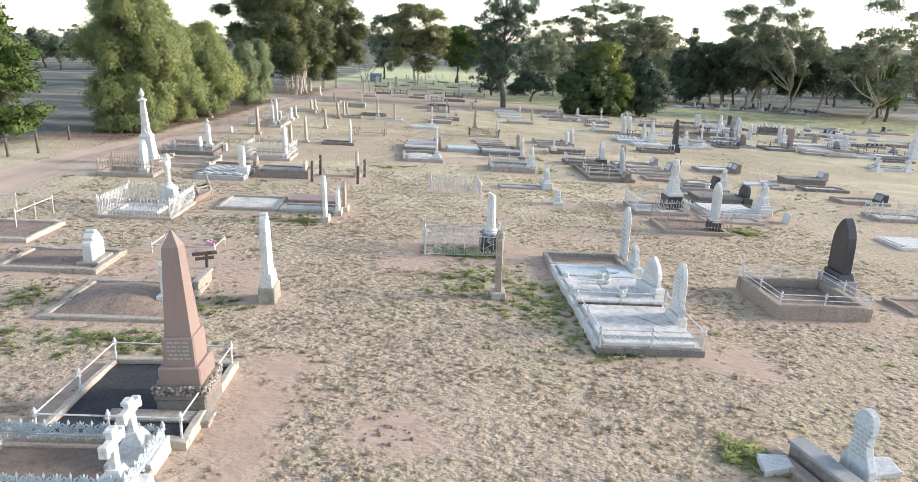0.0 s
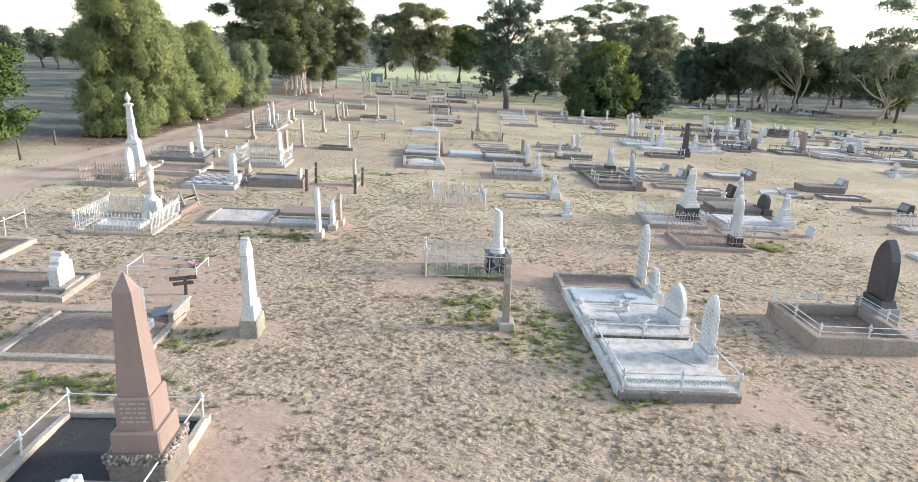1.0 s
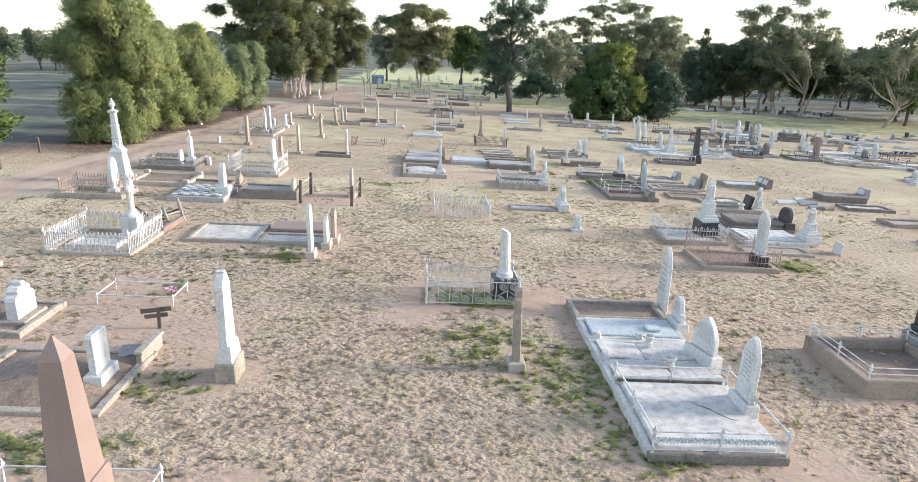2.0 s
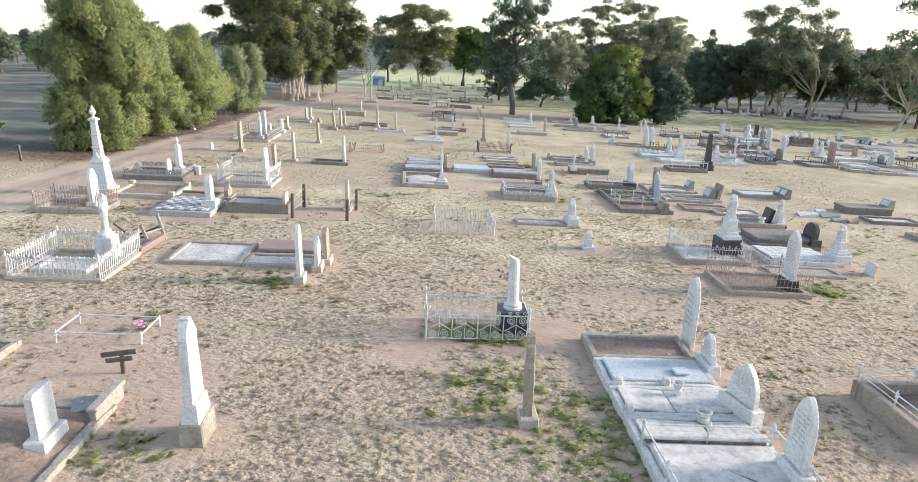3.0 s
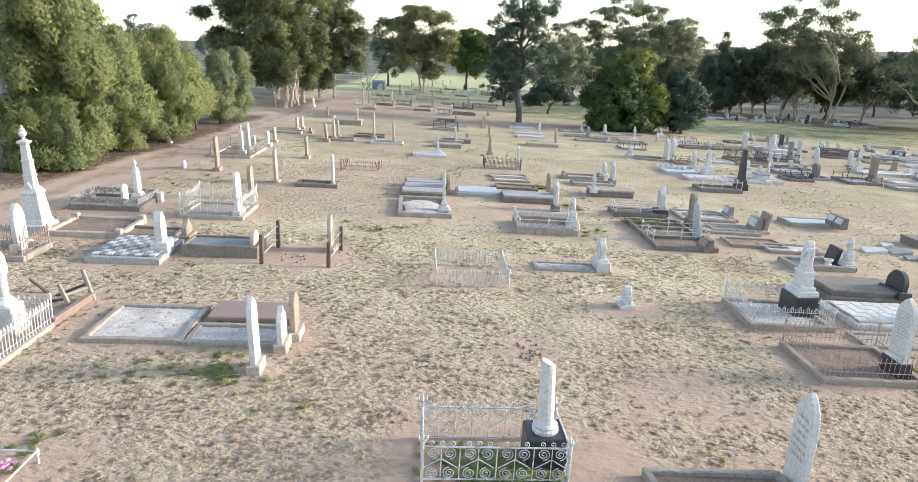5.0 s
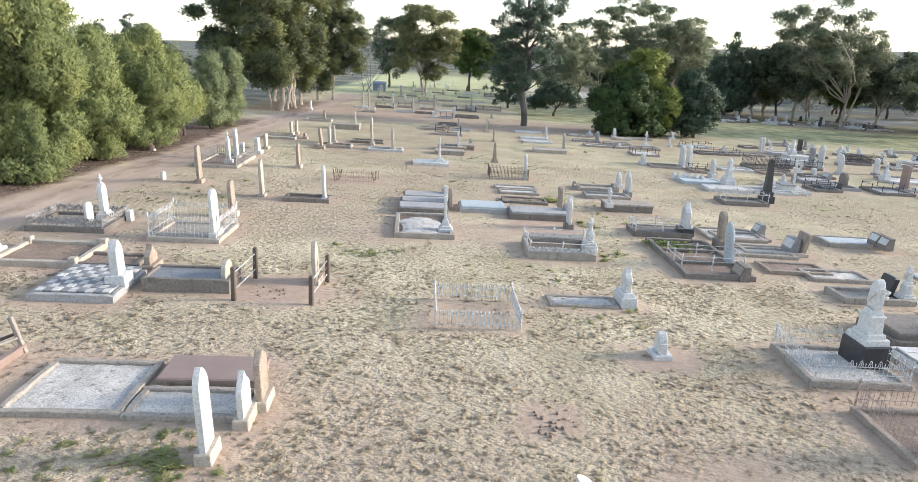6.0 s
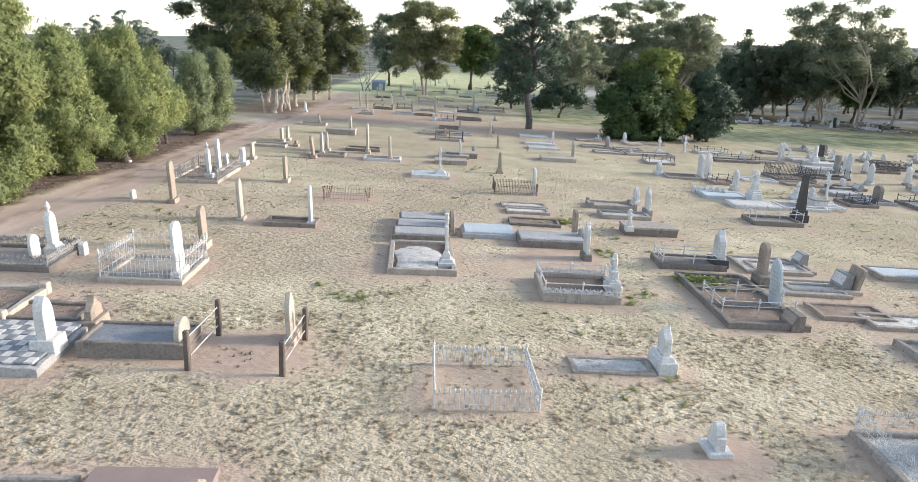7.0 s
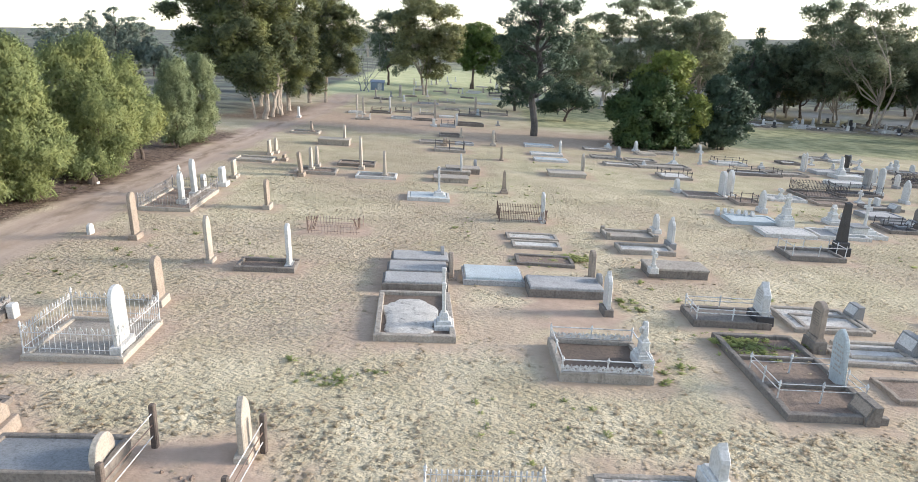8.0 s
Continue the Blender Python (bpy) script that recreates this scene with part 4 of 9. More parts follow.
for lobes, x, y, seed, words in ((((-1.3, 0, 9.0, 4.0, 2.7), (-2.6, 1.2, 6.2, 2.7, 2.5), (0.5, -1.0, 6.8, 3.1, 2.7), (2.2, 0.6, 10.1, 2.6, 1.9), (-0.9, -0.5, 3.6, 1.5, 2.3)), 50.5, 127.2, 84, "dark bushy tree on a thin trunk at the lawn's edge"), (((-1.8, 0, 8.8, 4.0, 3.1), (-3.5, 1.2, 6.6, 3.2, 2.7), (0.3, -1.0, 6.4, 3.1, 2.5), (-0.4, 0.6, 5.0, 3.6, 1.7), (-3.4, -0.5, 11.1, 2.7, 1.7)), 56.2, 124.6, 85, "dark round-crowned tree at the lawn's edge"), (((-0.5, 1.2, 8.4, 4.4, 3.2), (1.6, -1.0, 8.3, 4.3, 3.6), (-1.9, 0.6, 6.0, 3.2, 2.6), (2.1, -0.5, 4.6, 4.4, 2.6)), 68.0, 121.0, 86, "dark gum tree with a dense crown beside the road")):
    plant_tree("evergreen_tree", massed_tree(seed, lobes, 1.05, "shade_leaf", stems=((0.0, 0.0, 0.2),), fork=0.3, **dict(CROWN, flat=0.7, size=0.42, thick=0.9)), x, y, 0, words, group=OAKS)
plant_tree("evergreen_tree", massed_tree(87, ((-0.7, 0, 11.7, 2.4, 2.1), (-0.3, 1.2, 7.4, 3.4, 3.4), (1.2, -1.0, 4.0, 3.5, 2.1), (3.1, 0.6, 6.4, 3.1, 2.9), (5.4, 0.4, 8.6, 3.0, 3.0), (2.4, 0.5, 12.0, 2.8, 2.2)), 1.0, "shade_leaf", stems=((0.0, 0.0, 0.22),), fork=0.3, **dict(CROWN, flat=0.75, bark="bark")), -14.3, 153.4, 0, "dark green tree behind the pale bare gum", group=OAKS)
mid_b = plant_tree("gum_tree", gum_tree(62, 17, 6.4, 0.44, 0.22, 1, limbs=11, clumps=(6, 9), low=0.05, puff=0.215, flat=0.62), 62.2, 97.5, 100, "gum tree with pale branching limbs and open crown", group=GUMS)
mid_c = plant_tree("gum_tree", gum_tree(63, 14.5, 5.6, 0.42, 0.16, 2, limbs=11, clumps=(6, 9), low=0.1, puff=0.23, flat=0.62), 60.6, 126.9, 0, "pale-limbed gum tree forking low with an open crown", group=GUMS)
mid_d = plant_tree("evergreen_tree", massed_tree(64, ((1.0, 0, 10.9, 3.4, 1.9), (0.3, 1.2, 7.5, 4.9, 3.2), (3.0, -1.0, 8.9, 3.4, 2.4), (1.3, 0.6, 4.4, 3.2, 1.7), (-1.2, -0.5, 5.5, 2.2, 1.9), (4.6, 0, 6.6, 2.4, 2.2)), 1.05, "bright_leaf", 0.52, 0.45, 0.9, 1.0, 0.75, 0.3, 0.15, 0.5, stems=((0.0, 0.0, 0.24), (0.4, 0.2, 0.18)), fork=0.36, twigs=0.06), 2.1, 157.2, 0,
                   "round-headed green tree on a forked trunk", group=OAKS)
low_oak = plant_tree("evergreen_tree", massed_tree(66, ((-2.0, 0, 5.4, 2.6, 2.1), (2.0, 0, 5.2, 2.6, 2.2), (0, 0.5, 7.4, 2.6, 1.9), (0, -1.0, 4.2, 2.8, 1.6), (-3.4, 0.3, 3.6, 1.6, 1.2)), 1.1, "shade_leaf", 0.58, 0.45, 0.8, 0.9, 0.7, 0.3, 0.15, 0.5, stems=((0.0, 0.0, 0.22),), fork=0.3, twigs=0.05), 59.6, 143.0, 0,
                     "dark bushy tree beyond the road", group=OAKS)
plant_tree("gum_tree", gum_tree(65, 11, 3.4, 0.34, 0.14, 3, limbs=9, clumps=(1, 3), cover=0.22, puff=0.2, bark="grey_bark"), -16.0, 133.5, 0, "nearly bare pale grey gum tree with thin upright limbs", group=GUMS)
tiny = plant_tree("evergreen_tree", massed_tree(67, ((0, 0, 2.4, 1.2, 1.3), (0.3, 0, 3.2, 0.9, 0.8), (-0.2, 0, 1.5, 0.9, 0.7)), 0.5, "shade_leaf", 0.3, 0.45, 1.0, stems=((0.0, 0.0, 0.09),)), 47.6, 125.4, 0, "small bushy tree at the lawn's edge", group=OAKS)
again_tree(tiny, 45.6, 126.4, 80, 0.8)
# behind the middle graves
for src, x, y, turn, k in (
        (mid_c, -21.5, 118, 100, 0.6), (mid_c, 19.2, 126, 20, 0.88)):
    again_tree(src, x, y, turn, k)
# behind the evergreens
for src, x, y, turn, k in (
        (mid_b, 39.4, 158, 140, 1.15), (mid_b, 46.3, 148, 300, 0.98), (mid_c, 51.6, 157, 10, 1.05),
        (low_oak, 25.0, 152, 0, 0.9), (low_oak, 43.0, 152, 50, 0.9), (low_oak, 48.0, 134, 90, 0.7), (low_oak, 31.0, 149, 20, 1.0), (low_oak, 37.5, 146, 200, 0.9)):
    again_tree(src, x, y, turn, k)
# the row along the lawn
for src, x, y, turn, k in (
        (mid_d, 63.5, 124, 10, 0.8), (low_oak, 57.5, 133, 30, 1.0), (mid_d, 70.0, 152, 20, 0.95),
        (mid, 55.0, 133, 20, 0.75), (mid_d, 69.0, 103, 60, 0.7)):
    again_tree(src, x, y, turn, k)
# beyond the road
for src, x, y, turn, k in (
        (low_oak, 82.0, 140, 110, 1.0), (low_oak, 73.5, 112, 20, 0.95), (low_oak, 90.0, 132, 20, 1.1), (mid_d, 76.0, 148, 20, 0.9), (mid_b, 80.0, 121, 10, 0.8), (mid, 86.0, 116, 100, 0.85),
        (low_oak, 84.5, 147, 10, 0.95), (low_oak, 78, 150, 70, 0.9), (mid_d, 95, 139, 120, 0.85), (low_oak, 100, 128, 190, 1.0)):
    again_tree(src, x, y, turn, k)
for i in range(16):
    u = i / 15
    again_tree(low_oak, 66 + 84 * u + (i * 37 % 5 - 2), 184 - 16 * u + (i * 53 % 9), i * 77 % 360, 0.85 + 0.08 * (i * 29 % 6))

for x, y, k in ((-84, 132, 0.85), (-78, 138, 0.7), (-90, 141, 0.95), (-97, 138, 0.9), (-105, 146, 1.0), (-88, 150, 0.9)):
    again_tree(low_oak, x, y, x * 11 % 360, k)

DIST = "distant trees"
# haze over these trees is painted: their leaf colour is paled
far_gum = plant_tree("gum_tree", gum_tree(71, 12, 5.5, 0.9, 0.25, 2, "hazed_leaf", limbs=7, clumps=(3, 5), puff=0.26), -48, 260, 0, "distant gum tree in the plain, leaves paled grey-green for haze", group=DIST)
far_oak = plant_tree("evergreen_tree", massed_tree(72, ((-2.2, 0, 4.4, 3.0, 3.0), (2.2, 0, 4.6, 3.0, 3.0), (0, 0, 6.6, 3.0, 2.4)), 1.5, "hazed_leaf", 0.95, 0.5, 0.8, 0.9, twigs=0.05), 22, 275, 0, "distant bushy tree in the plain, leaves paled grey-green for haze", group=DIST)
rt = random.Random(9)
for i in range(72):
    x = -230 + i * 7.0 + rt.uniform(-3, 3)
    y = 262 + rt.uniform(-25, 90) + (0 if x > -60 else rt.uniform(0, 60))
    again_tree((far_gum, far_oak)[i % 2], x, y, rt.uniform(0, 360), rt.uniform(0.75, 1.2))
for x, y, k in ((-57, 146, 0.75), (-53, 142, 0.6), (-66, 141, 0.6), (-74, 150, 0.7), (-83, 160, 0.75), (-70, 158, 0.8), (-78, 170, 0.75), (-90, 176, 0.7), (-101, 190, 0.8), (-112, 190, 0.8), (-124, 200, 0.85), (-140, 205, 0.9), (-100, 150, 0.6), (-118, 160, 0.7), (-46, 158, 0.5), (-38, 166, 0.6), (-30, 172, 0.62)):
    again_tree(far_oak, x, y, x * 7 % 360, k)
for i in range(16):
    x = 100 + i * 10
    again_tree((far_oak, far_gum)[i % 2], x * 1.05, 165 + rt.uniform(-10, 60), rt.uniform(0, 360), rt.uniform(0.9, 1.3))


# ---- graves: kinds of things ----
def cover_ground(x, y, L, W, yaw, margin=0.5, wear=0.65):
    c, s = abs(math.cos(radians(yaw))), abs(math.sin(radians(yaw)))
    a, b = (L * c + W * s) / 2, (W * c + L * s) / 2
    SOLID.append((x, y, a + 0.02, b + 0.02))
    BARE.append((x, y, a + margin * 0.4, b + margin * 0.4, wear))


FILLS = {"cream": "cream stone", "pale_grey": "pale grey cement", "brown": "brown stone", "stained_white": "stained white concrete", "slate": "blue-grey slate", "dark_soil": "dark earth", "gravel": "white gravel", "black_gravel": "black gravel", "soil": "bare earth", "concrete": "plain concrete", "white_concrete": "whitewashed concrete",
         "blue_concrete": "pale blue concrete", "grey": "grey granite", "marble": "white marble", "dark_concrete": "dark concrete", "pink": "pinkish granite"}
KERBS = {"mossy": "mossy concrete", "stained_white": "stained white", "concrete": "weathered concrete", "dark_concrete": "dark stained concrete", "white_concrete": "whitewashed", "cream": "cream stone", "blue_concrete": "pale blue concrete",
         "grey": "grey granite", "pale_grey": "pale grey cement", "marble": "white marble", "brown": "brown stone", "pink": "pinkish granite", "black": "black granite"}


def worn_bar(l, w, z0, z1, x, y, along_y, seed):
    """A cast or cut kerb with a rounded, chipped and slightly sagging top."""
    rnd = random.Random(int(abs(seed) * 100))
    n = max(4, int(l / 0.22))
    rings = []
    for i in range(n + 1):
        u = -l / 2 + l * i / n
        e = 0.02 if i in (0, n) else 0.0
        top = z1 - e + rnd.uniform(-0.008, 0.003) - (0.022 if rnd.random() < 0.06 else 0)
        c = rnd.uniform(0.012, 0.028)
        d = rnd.uniform(-0.004, 0.004)
        sec = [(-w / 2 + d, z0), (w / 2 + d, z0), (w / 2 + d, top - c), (w / 2 - c * 0.9 + d, top), (-w / 2 + c * 0.9 + d, top + rnd.uniform(-0.008, 0.004)), (-w / 2 + d, top - c)]
        rings.append([((x + v, y + u, zz) if along_y else (x + u, y + v, zz)) for v, zz in sec])
    bm = loft(B(), rings)
    bmesh.ops.recalc_face_normals(bm, faces=bm.faces)
    return bm


def plot(x, y, L, W, yaw=3.0, kerb="concrete", fill="soil", h=0.22, k=0.14, fh=None, slab=0.0, label="", mound=0.0, sink=0.12, cells=1, posts=False, tilt=(0, 0), front=""):
    """A grave plot: four kerbs round a filling; slab: height of a cover slab over it; cells: cross kerbs."""
    h *= 0.7
    m = stand(x, y, yaw) @ pose(0, 0, 0, tilt[0], tilt[1], 0)
    ob = thing("grave_plot", m, label or f"grave plot with {KERBS[kerb]} kerbs and {FILLS[fill]} inside", "grave", "grave plots")
    for s in (-1, 1):
        part("kerb", worn_bar(L, k, -sink, h, 0, s * (W - k) / 2, False, x * 3 + y * 7 + s), front if front and s < 0 else kerb, ob)
        part("kerb", worn_bar(W - 2 * k - 0.004, k, -sink, h - 0.006, s * (L - k) / 2, 0, True, x * 5 + y * 11 + s), kerb, ob)
    for i in range(1, cells):
        part("cross_kerb", block(B(), L - 2 * k - 0.004, k * 0.8, -sink, h - 0.01, 0, -W / 2 + W * i / cells, 1, 0.015), kerb, ob)
    if posts:
        for sx in (-1, 1):
            for sy in (-1, 1):
                part("corner_block", block(B(), k * 1.5, k * 1.5, -sink, h + 0.12, sx * (L - k * 1.2) / 2, sy * (W - k * 1.2) / 2, 0.9, 0.025), kerb, ob)
    fh = h * 0.45 if fh is None else fh * 0.72
    bm = B()
    nx, ny = 10, 8
    il, iw = L - 2 * k, W - 2 * k
    rnd = random.Random(int(x * 97 + y * 13))
    vs = {}
    for i in range(nx + 1):
        for j in range(ny + 1):
            u, v = i / nx, j / ny
            e = math.sin(math.pi * u) * math.sin(math.pi * v)
            vs[i, j] = bm.verts.new((-il / 2 + il * u, -iw / 2 + iw * v, fh + mound * e + rnd.uniform(-0.012, 0.012) * (slab == 0 and fill in ("soil", "gravel", "black_gravel"))))
    for i in range(nx):
        for j in range(ny):
            bm.faces.new((vs[i, j], vs[i + 1, j], vs[i + 1, j + 1], vs[i, j + 1]))
    part("infill", bm, fill, ob)
    if fill == "soil":
        SCRUFF.append((x, y, il / 2 - 0.1, iw / 2 - 0.1, gz(x, y) + fh + mound * 0.5))
    if slab:
        part("cover_slab", block(B(), il - 0.06, iw - 0.06, fh - 0.02, fh + slab, 0, 0, 1, 0.02), fill, ob)
    cover_ground(x, y, L, W, yaw)
    return ob


TILE = {}


def lay_tiles(ob, L, W, z, nx, ny, mats=("white_concrete", "pale_grey")):
    """Square slabs laid edge to edge on a plot, by turns light and dark, with open joints."""
    tx, ty = L / nx, W / ny
    for i in range(nx):
        for j in range(ny):
            mat = mats[(i + j) % 2]
            key = (round(tx, 2), round(ty, 2), mat)
            if key not in TILE:
                bm = block(B(), tx - 0.014, ty - 0.014, -0.03, 0.015, 0, 0, 1, 0.006)
                TILE[key] = bpy.data.meshes.new("tile")
                bm.to_mesh(TILE[key])
                bm.free()
                TILE[key].materials.append(M[mat])
            again("tile", TILE[key], ob, Matrix.Translation((-L / 2 + tx * (i + 0.5), -W / 2 + ty * (j + 0.5), z + 0.006 * ((i * 7 + j * 5) % 3))))


def broken_cover(x, y, L, W, z, yaw, sag=0.09, mat="white_concrete", at=0.52, label="whitewashed concrete grave cover broken across and sagging"):
    """Two halves of a cover slab that have dropped where they meet."""
    ob = thing("broken_cover", stand(x, y, yaw, True, z), label, "slab", "broken covers")
    for s, l in ((-1, L * at), (1, L * (1 - at))):
        bm = block(B(), l - 0.02, W, -0.05, 0.0, 0, 0, 1, 0.012)
        turn = math.degrees(math.asin(min(0.4, sag / l))) * s
        x0 = -L / 2 + l / 2 if s < 0 else L / 2 - l / 2
        part("slab_half", bm, mat, ob, at=pose(x0, 0, -sag / 2, 0, -turn, 0))
    return ob


def crack(x, y, z, pts, width=0.03):
    """A dark open crack in a slab, tapering at both ends."""
    ob = thing("slab_crack", stand(x, y, 2, True, z), "dark open crack across a concrete grave cover", "crack")
    bm = B()
    n = len(pts)
    lo = [bm.verts.new((px, py - width * math.sin(math.pi * (i + 0.15) / (n - 0.7)) / 2, 0)) for i, (px, py) in enumerate(pts)]
    hi = [bm.verts.new((px, py + width * math.sin(math.pi * (i + 0.15) / (n - 0.7)) / 2, 0)) for i, (px, py) in enumerate(pts)]
    for i in range(n - 1):
        bm.faces.new((lo[i], lo[i + 1], hi[i + 1], hi[i]))
    part("gap", bm, "black", ob)
    return ob


def ledger(x, y, L, W, h, yaw=3.0, body="dark_concrete", top="concrete", label="", step=0.0, cap=0.09, inset=-0.04):
    """A raised flat tomb: a body and a lid that stands a little over it."""
    ob = thing("table_tomb", stand(x, y, yaw), label or f"low table tomb with a flat {KERBS.get(top, top)} lid", "grave", "table tombs")
    if step:
        part("plinth", block(B(), L + 0.24, W + 0.24, -0.12, step, 0, 0, 1, 0.02), body, ob)
    part("body", block(B(), L - max(0, -2 * inset), W - max(0, -2 * inset), -0.1, h - cap, 0, 0, 1, 0.01), body, ob)
    part("lid", block(B(), L - max(0, 2 * inset), W - max(0, 2 * inset), h - cap, h, 0, 0, 1, 0.025), top, ob)
    cover_ground(x, y, L, W, yaw)
    return ob


def headstone(x, y, h, w=0.62, t=0.12, style="round", mat="marble", base=0.16, base_mat="", yaw=3.0, lean=(0.0, 0.0), text=6, label="", dz=0.0, wide=0.0, step=0.1):
    """An upright stone slab on a plinth, thin along x; lean: degrees, outward over its back and sideways."""
    base_mat = base_mat or mat
    m = stand(x, y, yaw, False, dz) @ pose(0, 0, 0, lean[1], lean[0], 0)
    words = {"round": "round-topped", "gothic": "pointed gothic", "shoulder": "shouldered", "gable": "gabled", "ogee": "ogee-topped", "carved": "carved", "trefoil": "trefoil-topped", "lancet": "slender pointed", "taper": "tapering pointed", "square": "square-topped"}[style]
    ob = thing("headstone", m, label or f"upright {words} {KERBS.get(mat, mat)} headstone, weathered and stained", "headstone", "headstones")
    bw, bt = max(w * 1.3, wide), t * 2.4
    if base:
        part("plinth", block(B(), bt, bw, -0.12, base, 0, 0, 0.96, 0.02), base_mat, ob)
        if base > 0.3:
            part("step", block(B(), bt * 0.75, bw * 0.88, base, base + step, 0, 0, 0.86, 0.015), mat, ob)
    z0 = base + (step if base > 0.3 else 0) if base else -0.12
    hh = h - z0
    slab = part("tablet", tablet(B(), style, w, hh, t, z0), mat, ob)
    if text:
        ink = "gold" if mat in ("black", "pink", "brown") else "ink"
        part("inscription", letters(B(), -t / 2, w * 0.78, z0 + hh * 0.3, z0 + hh * 0.78, text, int(x * 31 + y * 7)), ink, slab)["kind"] = "stuff"
    BARE.append((x, y, 0.3, 0.5, 0.7))
    SOLID.append((x, y, 0.2, bw / 2))
    return ob


def finial_stone(x, y, h, **kw):
    """A slender headstone with a small turned urn on its point."""
    ob = headstone(x, y, h - 0.34, **kw)
    part("finial", lathe(B(), [(0.06, h - 0.38), (0.03, h - 0.30), (0.075, h - 0.24), (0.09, h - 0.18), (0.04, h - 0.12), (0.055, h - 0.09), (0.02, h - 0.04), (0.005, h)], 10), kw.get("mat", "marble"), ob)
    return ob


def desk_stone(x, y, w=0.7, h=0.5, mat="grey", yaw=3.0, face="marble", label="", dz=0.0, slope=0.45, books=1):
    """A low block with a sloping inscribed face towards the grave."""
    ob = thing("desk_headstone", stand(x, y, yaw, False, dz), label or f"low sloping {KERBS.get(mat, mat)} desk headstone with a plaque", "headstone", "desk headstones")
    d, h, w = 0.36, 0.84 * h, 0.92 * w
    for i in range(books):
        yo = (i - (books - 1) / 2) * w * 1.06
        bm = B()
        loft(bm, [rect(d, w, -0.1, 0, yo), rect(d, w, h * 0.22, 0, yo), [(d * (-0.5 + slope), yo - w / 2, h), (d / 2, yo - w / 2, h), (d / 2, yo + w / 2, h), (d * (-0.5 + slope), yo + w / 2, h)]])
        body = part("block", bm, mat, ob)
        a, b = Vector((-d / 2, 0, h * 0.22)), Vector((d * (-0.5 + slope), 0, h))
        n = Vector((a.z - b.z, 0, b.x - a.x)).normalized()
        bm = B()
        lo, hi = a.lerp(b, 0.14), a.lerp(b, 0.88)
        back = [(p.x + n.x * 0.002, yo + s * w * 0.42, p.z + n.z * 0.002) for p, s in ((lo, -1), (lo, 1), (hi, 1), (hi, -1))]
        front = [(px + n.x * 0.018, py, pz + n.z * 0.018) for px, py, pz in back]
        loft(bm, [back, front])
        part("plaque", bm, face, body)
    BARE.append((x, y, 0.4, 0.5, 0.6))
    return ob


def obelisk(x, y, h, w, mat="pink", stages=((1.5, 0.12),), yaw=3.0, label="", base_mat=(), dz=0.0, text=0, cap=0.8):
    """A tapering shaft with a pyramid cap on stepped blocks. stages: (width in shaft widths, height in h)."""
    ob = thing("obelisk", stand(x, y, yaw, False, dz), label, "obelisk", "obelisks")
    z = -0.12
    for i, (k, hh) in enumerate(stages):
        z1 = max(z, 0) + hh * h
        die = part("base_block", block(B(), k * w, k * w, z, z1, 0, 0, 0.985, 0.025), base_mat[i] if i < len(base_mat) else mat, ob)
        z = z1
    if len(base_mat) > 1:
        bm, rnd = B(), random.Random(8)
        half, zb = stages[1][0] * w / 2, stages[0][1] * h
        for i in range(240):
            u, v, side, s = rnd.uniform(-half, half), rnd.uniform(0.25, 1.0) ** 0.7 * stages[1][1] * h, i % 3, rnd.uniform(0.016, 0.034)
            cx, cy = ((u, -half), (half, u), (-half, u))[side]
            loft(bm, [ring(s * q, zb + v + s * dz_, 5, cx, cy, i) for q, dz_ in ((0.5, -0.8), (1.0, -0.2), (0.9, 0.4), (0.3, 0.9))])
        part("pebble_facing", bm, "pebbles", ob)["kind"] = "stuff"
    tip = h - cap * w * 0.75
    part("shaft", loft(B(), [rect(w, w, z), rect(w * 0.60, w * 0.60, tip), rect(0.02, 0.02, h)]), mat, ob)
    if text:
        bm = letters(B(), 0.0, w * 1.0, z - stages[-1][1] * h * 0.8, z - 0.04, text, 5)
        half = stages[-1][0] * w / 2
        part("inscription", bm, "ink", die, at=Matrix.Translation((0, -half, 0)) @ Matrix.Rotation(radians(90), 4, "Z"))["kind"] = "stuff"
    cover_ground(x, y, stages[0][0] * w, stages[0][0] * w, yaw, 0.1, 0.5)
    return ob


def column(x, y, h, r=0.17, mat="marble", die=0.5, die_w=0.62, base_mat="", yaw=3.0, label="", dz=0.0, broken=True):
    """A broken column on a moulded foot over a square die."""
    ob = thing("column_monument", stand(x, y, yaw, False, dz), label, "monument", "column monuments")
    part("die", block(B(), die_w, die_w, -0.12, die, 0, 0, 0.94, 0.03), base_mat or mat, ob)
    part("foot", lathe(B(), [(r * 1.6, die), (r * 1.6, die + 0.05), (r * 1.4, die + 0.08), (r * 1.5, die + 0.12), (r * 1.1, die + 0.16)], 16), mat, ob)
    bm = B()
    rings = [ring(r * 1.06, die + 0.16, 16), ring(r, die + 0.24, 16), ring(r * 0.86, h - 0.12, 16)]
    top = ring(r * 0.80, h, 16)
    rings.append([(px, py, pz - (0.05 + 0.08 * (px / r)) * broken) for px, py, pz in top])
    loft(bm, rings)
    part("shaft", bm, mat, ob)
    BARE.append((x, y, 0.4, 0.4, 0.7))
    return ob


